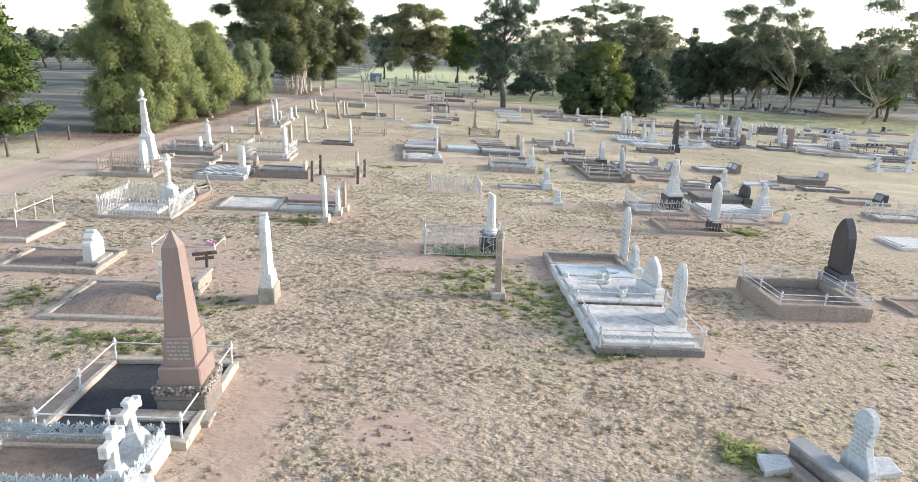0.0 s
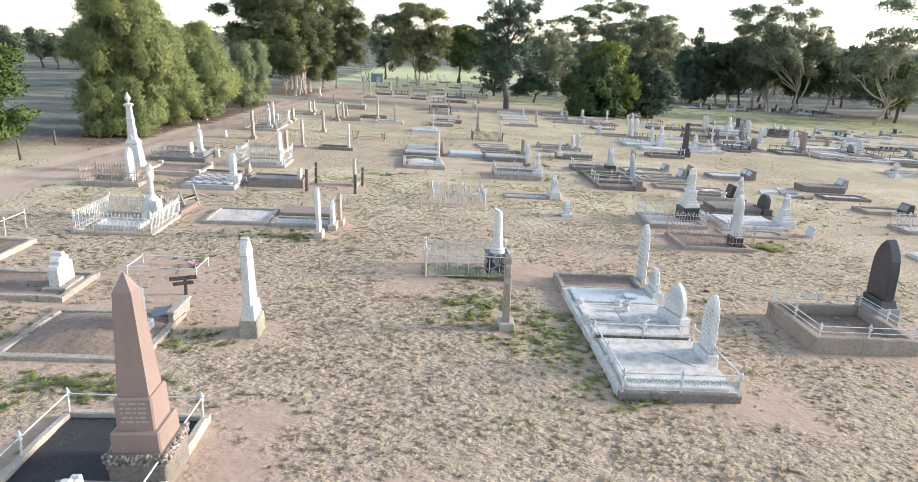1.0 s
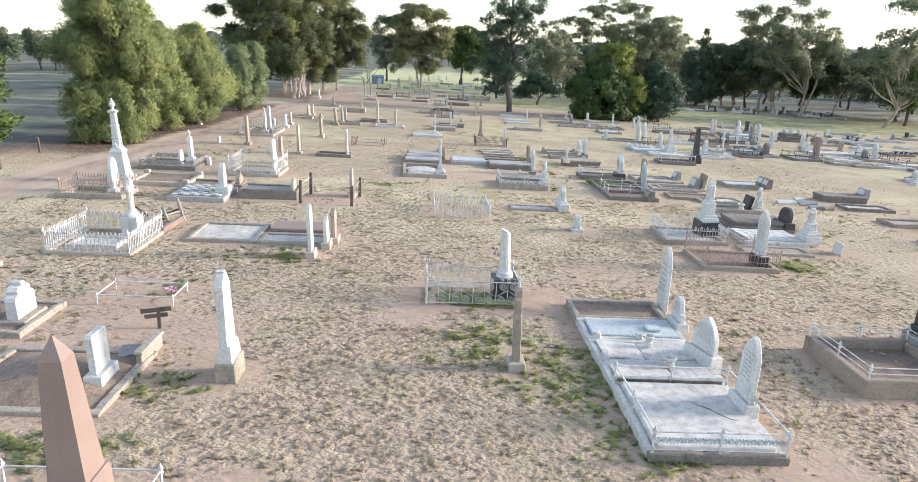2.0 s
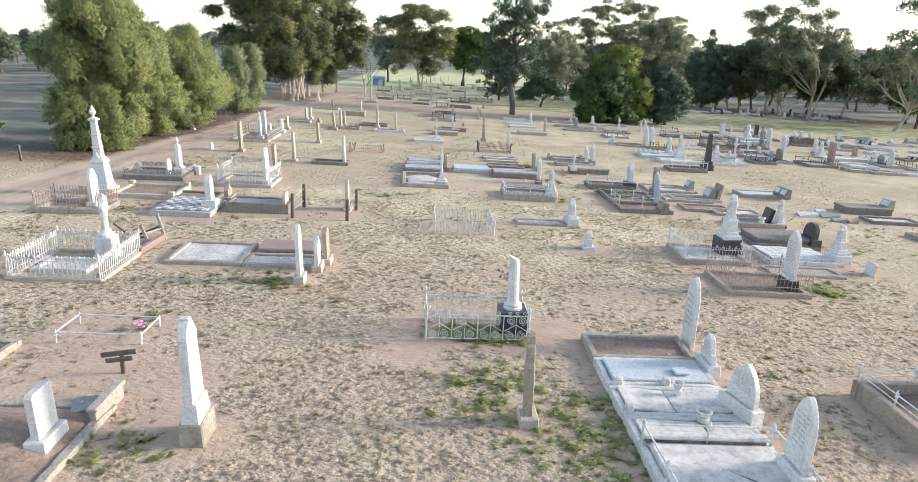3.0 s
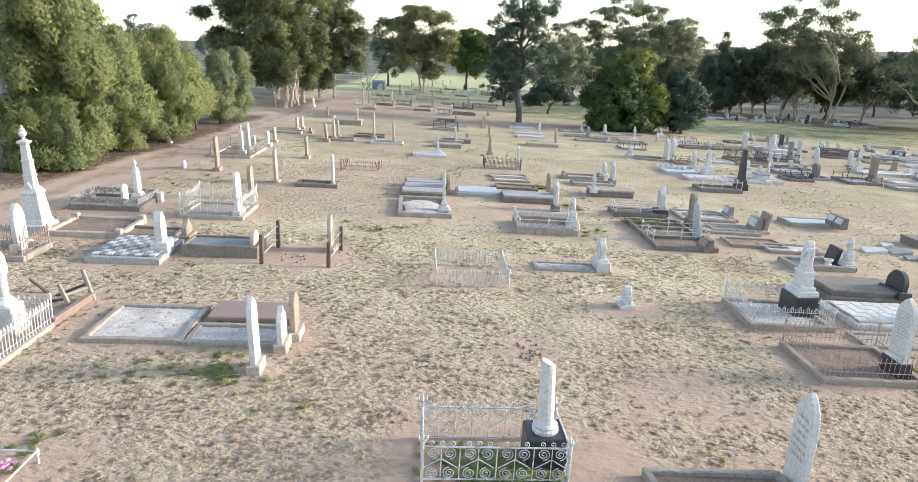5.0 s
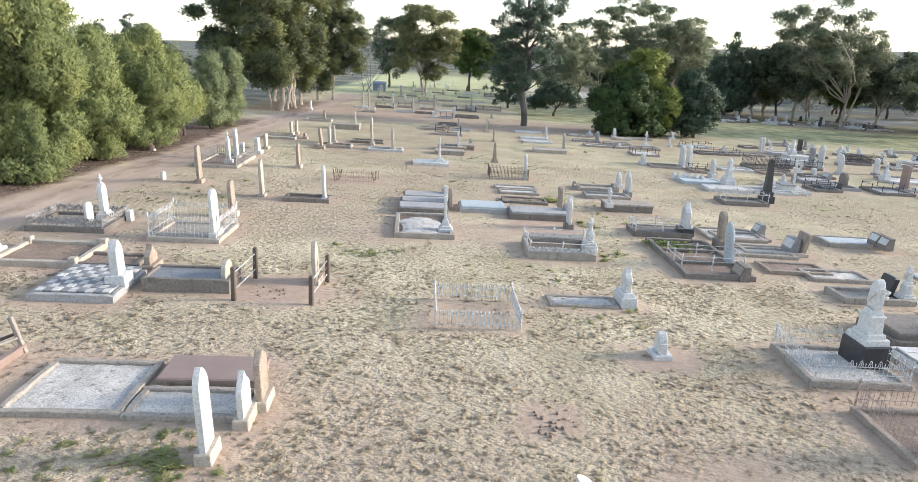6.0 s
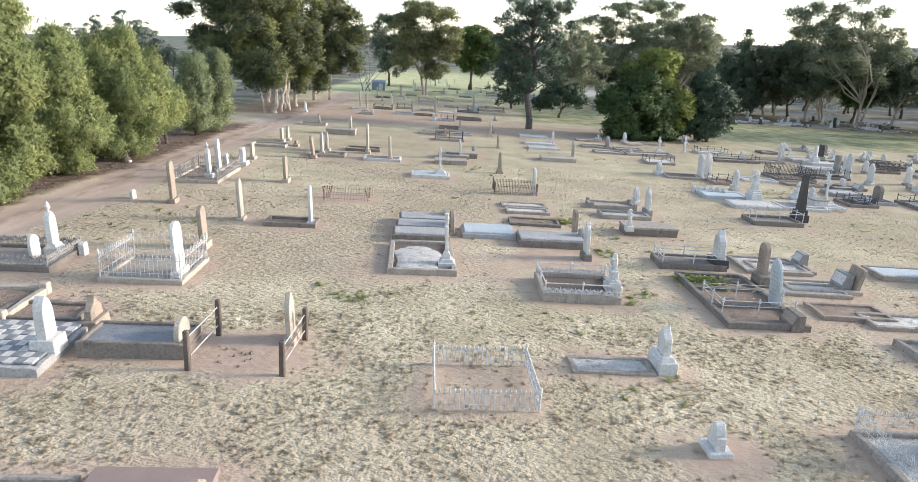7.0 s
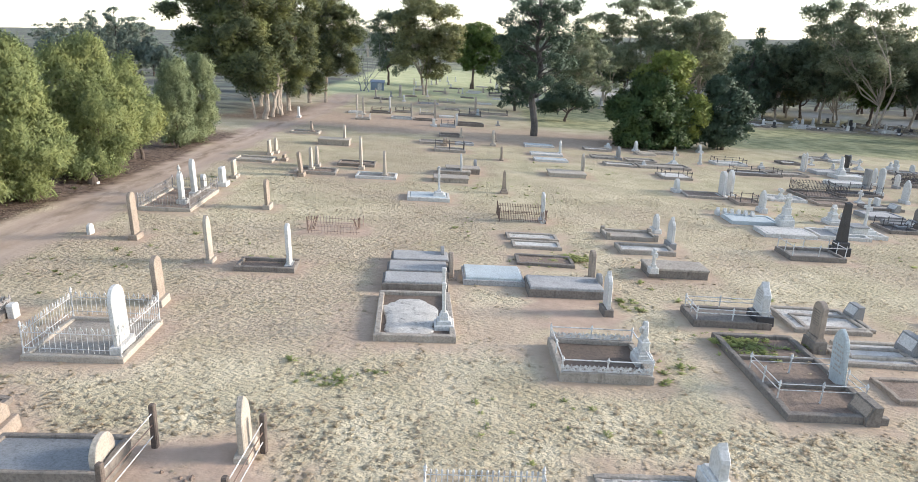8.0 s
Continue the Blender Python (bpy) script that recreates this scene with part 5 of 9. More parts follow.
def draped_column(x, y, h, die, w, yaw=3.0, lean=0.0, label=""):
    """A column wound with carved cloth, on a bell-shaped foot over an inscribed pedestal."""
    ob = thing("column_monument", stand(x, y, yaw, False) @ pose(0, 0, 0, 0, lean, 0), label, "monument", "column monuments")
    part("plinth", block(B(), w * 1.16, w * 1.16, -0.12, 0.14, 0, 0, 0.97, 0.03), "stained_white", ob)
    die_part = part("die", block(B(), w, w, 0.14, die, 0, 0, 0.93, 0.03), "marble", ob)
    part("inscription", letters(B(), -w * 0.497, w * 0.7, die * 0.42, die * 0.86, 5, 17), "ink", die_part)["kind"] = "stuff"
    part("foot", lathe(B(), [(w * 0.44, die), (w * 0.44, die + 0.04), (w * 0.38, die + 0.08), (w * 0.28, die + 0.13), (w * 0.24, die + 0.20)], 16), "marble", ob)
    bm, rings = B(), []
    for k in range(19):
        u = k / 18
        z = die + 0.18 + (h - die - 0.18) * u
        r = 0.105 - 0.015 * u + 0.045 * math.exp(-((u - 0.60) / 0.13) ** 2) + 0.03 * math.exp(-((u - 0.85) / 0.12) ** 2) - 0.085 * max(0.0, u - 0.93) / 0.07
        rings.append([((r + 0.018 * math.sin(3 * a + 9 * u) * smooth(u, 0.35, 0.5)) * math.cos(a), (r + 0.018 * math.sin(3 * a + 9 * u + 1.2) * smooth(u, 0.35, 0.5)) * math.sin(a), z) for a in (2 * math.pi * j / 14 for j in range(14))])
    part("shaft", loft(bm, rings), "stained_white", ob)
    BARE.append((x, y, 0.4, 0.4, 0.7))
    return ob


def fallen_rails(x, y, label):
    """A collapsed timber grave surround: two leaning posts, a rail between, and loose beams behind."""
    ob = thing("timber_railing", stand(x, y, 0, False), label, "railing", "timber railings")
    def beam(name, a, b, r, mat):
        p, q = Vector(a), Vector(b)
        bm = block(B(), r, r * 0.8, 0, (q - p).length, 0, 0, 0.9, 0.012)
        bmesh.ops.transform(bm, matrix=Matrix.Translation(p) @ (q - p).to_track_quat("Z", "Y").to_matrix().to_4x4(), verts=bm.verts[:])
        part(name, bm, mat, ob)
    beam("post", (-0.13, -0.30, -0.15), (-0.34, -0.35, 0.66), 0.12, "grey_timber")
    beam("post", (0.13, 0.31, -0.15), (-0.06, 0.28, 0.85), 0.12, "grey_timber")
    beam("rail", (-0.27, -0.28, 0.34), (0.06, 0.34, 0.36), 0.08, "grey_timber")
    beam("rail", (-0.95, 0.42, 0.04), (0.02, 0.40, 0.44), 0.09, "timber")
    beam("rail", (-1.00, 0.02, 0.02), (-0.30, -0.22, 0.22), 0.09, "timber")
    beam("rail", (-1.25, 0.60, 0.03), (-1.78, 0.72, 0.40), 0.08, "timber")
    BARE.append((x - 0.6, y, 0.9, 0.5, 0.6))
    return ob


def urn_spire(x, y, h, w, mat="marble", yaw=3.0, label="", dz=0.0):
    """A tall monument in stages: stepped base, panelled die, tapering tiers with mouldings, urn on top."""
    ob = thing("spire_monument", stand(x, y, yaw, False, dz), label, "monument")
    z = 0.0
    part("base_step", block(B(), w * 1.35, w * 1.35, -0.12, 0.07 * h, 0, 0, 1, 0.03), mat, ob)
    part("base_step", block(B(), w * 1.1, w * 1.1, 0.07 * h, 0.12 * h, 0, 0, 0.9, 0.03), mat, ob)
    bm = B()
    loft(bm, [rect(w * 0.92, w * 0.92, 0.12 * h), rect(w * 0.72, w * 0.72, 0.35 * h), rect(w * 0.80, w * 0.80, 0.36 * h), rect(w * 0.80, w * 0.80, 0.37 * h), rect(w * 0.54, w * 0.54, 0.42 * h)])
    part("die", bm, mat, ob)
    zs = [0.42, 0.52, 0.53, 0.545, 0.66, 0.67, 0.685, 0.82, 0.835, 0.85, 0.865]
    ws = [0.46, 0.42, 0.50, 0.40, 0.36, 0.44, 0.34, 0.29, 0.48, 0.48, 0.20]
    part("shaft", loft(B(), [rect(w * a, w * a, b * h) for a, b in zip(ws, zs)]), mat, ob)
    for k in range(4):                    # a gabled hood over each face of the die, and a small one on the tier above
        for z0, z1, a, d in ((0.375, 0.475, 0.36, 0.31), (0.545, 0.60, 0.24, 0.20)):
            gable = bmesh.ops.extrude_face_region(hood := B(), geom=[hood.faces.new([hood.verts.new((d * w, q * a * w / 2, z * h)) for q, z in ((-1, z0), (1, z0), (1, z0 + 0.02), (0, z1), (-1, z0 + 0.02))])])
            bmesh.ops.translate(hood, verts=[v for v in gable["geom"] if isinstance(v, bmesh.types.BMVert)], vec=(-0.10 * w, 0, 0))
            bmesh.ops.rotate(hood, verts=hood.verts[:], cent=(0, 0, 0), matrix=Matrix.Rotation(k * math.pi / 2, 3, "Z"))
            bmesh.ops.recalc_face_normals(hood, faces=hood.faces[:])
            part("gable", hood, mat, ob)
    part("urn", lathe(B(), [(0.09 * w, 0.865 * h), (0.07 * w, 0.885 * h), (0.17 * w, 0.91 * h), (0.19 * w, 0.93 * h), (0.12 * w, 0.95 * h), (0.14 * w, 0.956 * h), (0.06 * w, 0.975 * h), (0.07 * w, 0.985 * h), (0.01, h)], 12), mat, ob)
    BARE.append((x, y, w * 0.8, w * 0.8, 0.8))
    return ob


def cross_stone(x, y, h, w=0.5, mat="marble", steps=2, yaw=3.0, label="", dz=0.0, base=0.6, lean=(0, 0), foot=0.12, thick=1.0):
    """A Latin cross on a stepped, sloping plinth; its arms run along the stone's face."""
    ob = thing("cross_headstone", stand(x, y, yaw, False, dz) @ pose(0, 0, 0, lean[1], lean[0], 0), label or "white marble Latin cross on a stepped plinth", "cross", "crosses")
    z = 0.0
    for i in range(steps):
        k = base * (1 - 0.26 * i)
        part("plinth", block(B(), k, k, z - (0.12 if i == 0 else 0), z + 0.11, 0, 0, 0.93, 0.02), mat, ob)
        z += 0.11
    part("foot", loft(B(), [rect(base * (0.42 if foot < 0.2 else 0.6), base * (0.42 if foot < 0.2 else 0.6), z), rect(0.17 * thick, 0.18 * thick, z + foot)]), mat, ob)
    z += foot - 0.01
    bm = B()
    a, e = 0.062 * thick, 0.085 * thick
    block(bm, 0.12 * thick, 0.13 * thick, z, h - 0.02, 0, 0, 0.92, 0.02)
    zc = z + (h - z) * 0.66
    block(bm, 0.115 * thick, w, zc - a, zc + a, 0, 0, 1, 0.02)
    for sx in (-1, 1):
        block(bm, 0.13 * thick, 0.07, zc - e, zc + e, 0, sx * w * 0.48, 1, 0.02)
    block(bm, 0.135 * thick, 0.17 * thick, h - 0.07, h, 0, 0, 1, 0.02)
    part("cross", bm, mat, ob)
    BARE.append((x, y, 0.4, 0.4, 0.7))
    return ob


def figure_stone(x, y, h, mat="marble", yaw=3.0, label="", dz=0.0, base_mat="", w=0.7, base=0.35):
    """A monument of tiers that narrow upwards to a draped, rounded top."""
    ob = thing("tiered_monument", stand(x, y, yaw, False, dz), label or "white marble tiered monument with a draped top", "monument", "tiered monuments")
    part("base_block", block(B(), w * 0.85, w, -0.12, base, 0, 0, 0.97, 0.03), base_mat or mat, ob)
    z, d = base, h - base
    for k, hh, nar in ((0.86, 0.09, 0.97), (0.68, 0.07, 0.95), (0.52, 0.25, 0.9), (0.56, 0.035, 0.98)):
        part("tier", block(B(), w * k * 0.8, w * k, z, z + hh * d, 0, 0, nar, 0.015), mat, ob)
        z += hh * d
    part("foot", block(B(), w * 0.34, w * 0.42, z, z + 0.09 * d, 0, 0, 0.85, 0.015), mat, ob)
    z += 0.09 * d
    part("draped_top", tablet(B(), "shoulder", w * 0.36, h - z, w * 0.24, z, 0.03), mat, ob)
    part("swag", tube(B(), [(-w * 0.13, -w * 0.16, z + (h - z) * 0.7), (-w * 0.15, 0, z + (h - z) * 0.48), (-w * 0.13, w * 0.12, z + (h - z) * 0.2)], [0.05, 0.075, 0.03], 6), mat, ob)
    BARE.append((x, y, 0.4, 0.5, 0.7))
    return ob


# ---- ironwork and timber round the plots ----
PICKET = {}


def picket_mesh(h, mat, thick=0.009):
    key = (round(h, 2), mat, thick)
    if key not in PICKET:
        bm = lathe(B(), [(thick, 0.0), (thick, h * 0.78), (thick * 2.0, h * 0.82), (thick * 1.1, h * 0.85), (thick * 2.2, h * 0.90), (0.002, h)], 5)
        me = bpy.data.meshes.new("picket")
        bm.to_mesh(me)
        bm.free()
        me.materials.append(M[mat])
        PICKET[key] = me
    return PICKET[key]


def sides(L, W):
    return (((-L / 2, -W / 2), (L / 2, -W / 2)), ((L / 2, -W / 2), (L / 2, W / 2)), ((L / 2, W / 2), (-L / 2, W / 2)), ((-L / 2, W / 2), (-L / 2, -W / 2)))


def post_mesh(bm, x, y, z0, z1, r=0.022):
    return lathe(bm, [(r * 1.5, z0), (r, z0 + 0.04), (r, z1 - 0.12), (r * 2.0, z1 - 0.10), (r * 0.9, z1 - 0.07), (r * 1.9, z1 - 0.04), (0.004, z1 + 0.05)], 6, x, y)


def picket_fence(x, y, L, W, h=0.7, yaw=3.0, mat="white_iron", z0=0.18, gap=0.12, label="", kerb="", which=(0, 1, 2, 3), hoops=False, thick=0.009):
    """Cast-iron pickets on rails between posts round a plot, on a low kerb if named."""
    ob = thing("iron_fence", stand(x, y, yaw), label or "low iron picket fence round a grave, paint flaking", "fence", "iron fences")
    if kerb:
        for s in (-1, 1):
            part("kerb", block(B(), L + 0.14, 0.16, -0.12, z0, 0, s * W / 2, 1, 0.02), kerb, ob)
            part("kerb", block(B(), 0.16, W - 0.17, -0.12, z0 - 0.004, s * L / 2, 0, 1, 0.02), kerb, ob)
    me = picket_mesh(h, mat, thick)
    for i, (a, b) in enumerate(sides(L, W)):
        if i not in which:
            continue
        n = max(3, round(math.dist(a, b) / gap))
        part("post", post_mesh(B(), a[0], a[1], z0 - 0.05, z0 + h + 0.06), mat, ob)
        for k in range(1, n):
            u = k / n
            again("picket", me, ob, Matrix.Translation((a[0] + (b[0] - a[0]) * u, a[1] + (b[1] - a[1]) * u, z0)))
        for zz in (0.1, h * 0.72):
            part("rail", tube(B(), [(*a, z0 + zz), (*b, z0 + zz)], 0.010, 5), mat, ob)
        if hoops:
            for k in range(0, n - 1, 2):
                p = [(a[0] + (b[0] - a[0]) * (k + 1 + s) / n, a[1] + (b[1] - a[1]) * (k + 1 + s) / n, z0 + h * 0.72 + 0.16 * math.sin(math.pi * (s + 0.5))) for s in np.linspace(-0.5, 0.5, 7)]
                part("hoop", tube(B(), p, 0.008, 4), mat, ob)
    return ob


def bent_end(x, y, n, h, w, yaw, lean, mat, label):
    """What is left of a fence's end: a few pickets leaning together on two bowed rails."""
    ob = thing("iron_fence", stand(x, y, yaw), label, "fence", "iron fences")
    me = picket_mesh(h, mat, 0.016)
    for k in range(n):
        u = k / (n - 1) - 0.5
        again("picket", me, ob, Matrix.Translation((u * w, 0.25 * w * (0.25 - u * u), -0.02)) @ Matrix.Rotation(lean + 0.25 * u, 4, "Y") @ Matrix.Rotation(0.18 * math.sin(5.0 * u), 4, "X"))
    for z in (0.12, h * 0.68):
        part("rail", tube(B(), [((t - 0.5) * w + z * math.sin(lean + 0.25 * (t - 0.5)), 0.25 * w * (0.25 - (t - 0.5) ** 2), z * math.cos(lean)) for t in (0, 0.25, 0.5, 0.75, 1)], 0.014, 5), mat, ob)
    return ob


def rail_fence(x, y, L, W, h=0.45, yaw=3.0, mat="white_iron", z0=0.22, rails=1, label="", mids=1, which=(0, 1, 2, 3), r=0.018):
    """Round rails between small turned posts."""
    ob = thing("iron_rail", stand(x, y, yaw), label or "thin white iron rail on turned posts round a grave", "fence", "iron rails")
    for i, (a, b) in enumerate(sides(L, W)):
        if i not in which:
            continue
        for k in range(0, mids + 1):
            u = k / (mids + 1)
            part("post", post_mesh(B(), a[0] + (b[0] - a[0]) * u, a[1] + (b[1] - a[1]) * u, z0 - 0.18, z0 + h), mat, ob)
        for k in range(rails):
            zz = z0 + h * (0.82 - 0.45 * k)
            part("rail", tube(B(), [(*a, zz), (*b, zz)], r, 6), mat, ob)
        if (i + 1) % 4 not in which:
            part("post", post_mesh(B(), *b, z0 - 0.18, z0 + h), mat, ob)
    return ob


def spiral(c, r, turns, d, start=0.0, up=1):
    return [c + d * (r * (1 - 0.85 * u) * math.cos(start + turns * 2 * math.pi * u)) + Vector((0, 0, up * r * (1 - 0.85 * u) * math.sin(start + turns * 2 * math.pi * u))) for u in np.linspace(0, 1, 26)]


def lace_fence(x, y, L, W, h=0.38, yaw=3.0, mat="blue_iron", z0=0.16, label="", which=(0, 1, 2, 3)):
    """Cast-iron lace: pairs of scrolls under leaf fans, rings below the bottom rail."""
    ob = thing("lace_fence", stand(x, y, yaw), label or "pale cast-iron lace fence of scrolls and leaf fans", "fence", "iron fences")
    for i, (a, b) in enumerate(sides(L, W)):
        if i not in which:
            continue
        a, b = Vector((*a, z0)), Vector((*b, z0))
        d = (b - a).normalized()
        n = max(2, round((b - a).length / (h * 0.9)))
        cell = (b - a).length / n
        g = h / 0.38
        bm = B()
        for k in range(n):
            c = a + (b - a) * ((k + 0.5) / n)
            for s in (-1, 1):
                tube(bm, spiral(c + d * (s * cell * 0.25) + Vector((0, 0, h * 0.46)), h * 0.18, 1.6, d * s, -0.4), 0.016 * g, 4)
                tube(bm, [c + d * (s * cell * 0.48) + Vector((0, 0, h * 0.34)), c + d * (s * cell * 0.36) + Vector((0, 0, h * 0.70)), c + d * (s * cell * 0.22) + Vector((0, 0, h * 0.80))], [0.014 * g, 0.02 * g, 0.008 * g], 4)
                tube(bm, [c + d * (s * cell * 0.25 + h * 0.085 * math.cos(u)) + Vector((0, 0, h * 0.13 + h * 0.085 * math.sin(u))) for u in np.linspace(0, 2 * math.pi, 9)], 0.012 * g, 4)
            for u in (-1.15, -0.6, 0, 0.6, 1.15):
                q = c + d * (math.sin(u) * h * 0.24) + Vector((0, 0, h * (0.62 + 0.32 * math.cos(u))))
                tube(bm, [c + Vector((0, 0, h * 0.58)), c.lerp(q, 0.6) + Vector((0, 0, h * 0.22)), q], [0.012 * g, 0.022 * g, 0.007 * g], 5)
            tube(bm, [c + d * (cell * 0.5) + Vector((0, 0, h * 0.28)), c + d * (cell * 0.5) + Vector((0, 0, h * 0.72)), c + d * (cell * 0.5) + Vector((0, 0, h * 0.8)), c + d * (cell * 0.5) + Vector((0, 0, h * 0.98))], [0.012 * g, 0.012 * g, 0.024 * g, 0.004], 5)
        part("lace_panel", bm, mat, ob)["kind"] = "stuff"
        for zz in (0.25, 0.36):
            part("rail", tube(B(), [a + Vector((0, 0, zz * h)), b + Vector((0, 0, zz * h))], 0.013 * g, 5), mat, ob)
        part("post", post_mesh(B(), a.x, a.y, z0 - 0.18, z0 + h * 0.95), mat, ob)
    return ob


def bouquet(x, y, dz=0.0, label="faded pink cloth flowers laid on a grave"):
    """A small bunch of cloth flowers on stalks."""
    ob = thing("flower_bunch", stand(x, y, 20, False, dz), label, "flowers")
    rnd = random.Random(3)
    for i in range(9):
        a, r = i * 2.4, 0.04 + 0.014 * i
        q = (r * math.cos(a), r * math.sin(a), 0.12 + rnd.uniform(0, 0.14))
        part("flower", lathe(B(), [(0.012, q[2] - 0.03), (0.045, q[2]), (0.05, q[2] + 0.02), (0.02, q[2] + 0.035)], 7, q[0], q[1]), "flowers", ob)
        if i % 2 == 0:
            part("stalk", tube(B(), [(0.3 * q[0], 0.3 * q[1], -0.02), q], 0.006, 4), "green_grass", ob)
    return ob


def scroll_fence(x, y, L, W, h=0.60, yaw=3.0, mat="white_iron", label=""):
    """Wrought panels of spiral scrolls between upright bars and crossed ties."""
    ob = thing("scroll_fence", stand(x, y, yaw), label, "fence", "iron fences")
    for i, (a, b) in enumerate(sides(L, W)):
        a, b = Vector((*a, 0.05)), Vector((*b, 0.05))
        d = (b - a).normalized()
        n = 4 if i % 2 == 0 else 2
        cell = (b - a).length / n
        for zz in (0.0, h):
            part("rail", tube(B(), [a + Vector((0, 0, zz)), b + Vector((0, 0, zz))], 0.017, 5), mat, ob)
        for k in range(n):
            o = a + d * cell * k
            part("bar", tube(B(), [o, o + Vector((0, 0, h))], 0.011, 5), mat, ob)
            bm = B()
            for s in (0.27, 0.73):
                for zc in (0.2, 0.8):
                    tube(bm, spiral(o + d * cell * s + Vector((0, 0, h * zc)), min(cell * 0.24, h * 0.18), 2.1, d, math.pi * (0.5 if zc < 0.5 else 1.5), 1), 0.0085, 4)
            for s0, s1 in ((0.05, 0.5), (0.95, 0.5)):
                tube(bm, [o + d * cell * s0 + Vector((0, 0, h * 0.36)), o + d * cell * s1 + Vector((0, 0, h * 0.64))], 0.009, 4)
            tube(bm, [o + d * cell * 0.5, o + d * cell * 0.5 + Vector((0, 0, h))], 0.009, 4)
            part("scroll_panel", bm, mat, ob)
            for s in (0.22, 0.5, 0.78) if i % 2 == 0 else ():
                part("crest_scroll", tube(B(), spiral(o + d * cell * s + Vector((0, 0, h + 0.065)), 0.055, 1.3, d, -math.pi / 2), 0.008, 4), mat, ob)
        bm = B()
        tube(bm, [a - Vector((0, 0, 0.2)), a + Vector((0, 0, h + 0.06))], 0.03, 6)
        for u in range(4):
            q = a + Vector((0.07 * math.cos(u * 1.57), 0.07 * math.sin(u * 1.57), h + 0.15))
            tube(bm, [a + Vector((0, 0, h + 0.04)), q, q + Vector((0, 0, 0.07))], [0.02, 0.02, 0.004], 4)
        part("post", bm, mat, ob)
    BARE.append((x, y, L / 2 + 0.3, W / 2 + 0.3, 0.9))
    return ob


def timber_rail(x, y, L, yaw, h=0.95, mat="timber", wires=3, label="", lean=0.0, post=0.13, board=False):
    """Two weathered posts along x joined by iron rods or boards."""
    ob = thing("timber_railing", stand(x, y, yaw) @ pose(0, 0, 0, lean, 0, 0), label or "two weathered timber posts joined by iron rods", "railing", "timber railings")
    for s in (-1, 1):
        bm = B()
        block(bm, post, post, -0.2, h, s * L / 2, 0, 0.92, 0.02)
        part("post", bm, mat, ob)
    for k in range(wires):
        zz = h * (0.3 + 0.25 * k)
        if board:
            part("board", block(B(), L + 0.2, 0.045, zz - 0.05, zz + 0.05, 0, post * 0.5 + 0.02, 1, 0.008), mat, ob)
        else:
            part("rod", tube(B(), [(-L / 2, 0, zz), (L / 2, 0, zz)], 0.012, 5), "rusty_iron" if k % 2 else "white_iron", ob)
    BARE.append((x, y, L / 2, 0.3, 0.6))
    return ob


def vase(x, y, dz, r=0.13, h=0.24, mat="marble", label="small white stone grave vase"):
    ob = thing("grave_vase", stand(x, y, 0, False, dz), label, "vase", "grave vases")
    bm = lathe(B(), [(r * 0.7, -0.03), (r * 0.75, 0.05), (r * 0.5, h * 0.35), (r * 0.9, h * 0.75), (r, h), (r * 0.82, h), (r * 0.6, h * 0.6)], 12)
    part("bowl", bm, mat, ob)
    return ob


def rubble(x, y, w, d, h, mat="marble", yaw=0.0, label="broken piece of white headstone lying on the ground"):
    ob = thing("broken_stone", stand(x, y, yaw) @ pose(0, 0, 0, 4, -5, 0), label, "stone", "broken stones")
    part("fragment", loft(B(), [[(-w / 2, -d / 2, -0.05), (w * 0.45, -d * 0.4, -0.05), (w / 2, d * 0.35, -0.05), (-w * 0.4, d / 2, -0.05)], [(-w / 2, -d / 2, h * 0.8), (w * 0.45, -d * 0.4, h), (w / 2, d * 0.35, h * 0.9), (-w * 0.4, d / 2, h)],
                             [(-w * 0.46, -d * 0.46, h * 0.84), (w * 0.42, -d * 0.37, h * 1.04), (w * 0.46, d * 0.32, h * 0.94), (-w * 0.37, d * 0.46, h * 1.04)]]), mat, ob)
    return ob


def clods(x, y, n=24, spread=0.45, label="scattered clods of dug red-brown soil"):
    """Loose lumps of soil round a small dug hole."""
    rnd = random.Random(int(x * 50 + y))
    bm = B()
    for i in range(n):
        a, r, s = rnd.uniform(0, 6.28), spread * rnd.random() ** 0.6, rnd.uniform(0.012, 0.05)
        loft(bm, [[(r * math.cos(a) + s * k * rnd.uniform(0.7, 1.3) * math.cos(u), 1.3 * r * math.sin(a) + s * k * rnd.uniform(0.7, 1.3) * math.sin(u), z * s) for u in (0, 1.26, 2.5, 3.77, 5.0)] for k, z in ((1.0, -0.4), (1.1, 0.5), (0.5, 1.2))])
    me = bpy.data.meshes.new("soil_clods")
    bm.to_mesh(me)
    bm.free()
    me.materials.append(M["soil"])
    ob = tagged(new("soil_clods", me), label, "soil", kind="stuff")
    ob.matrix_world = stand(x, y)
    BARE.append((x, y, 0.35, 0.4, 0.8))
    return ob


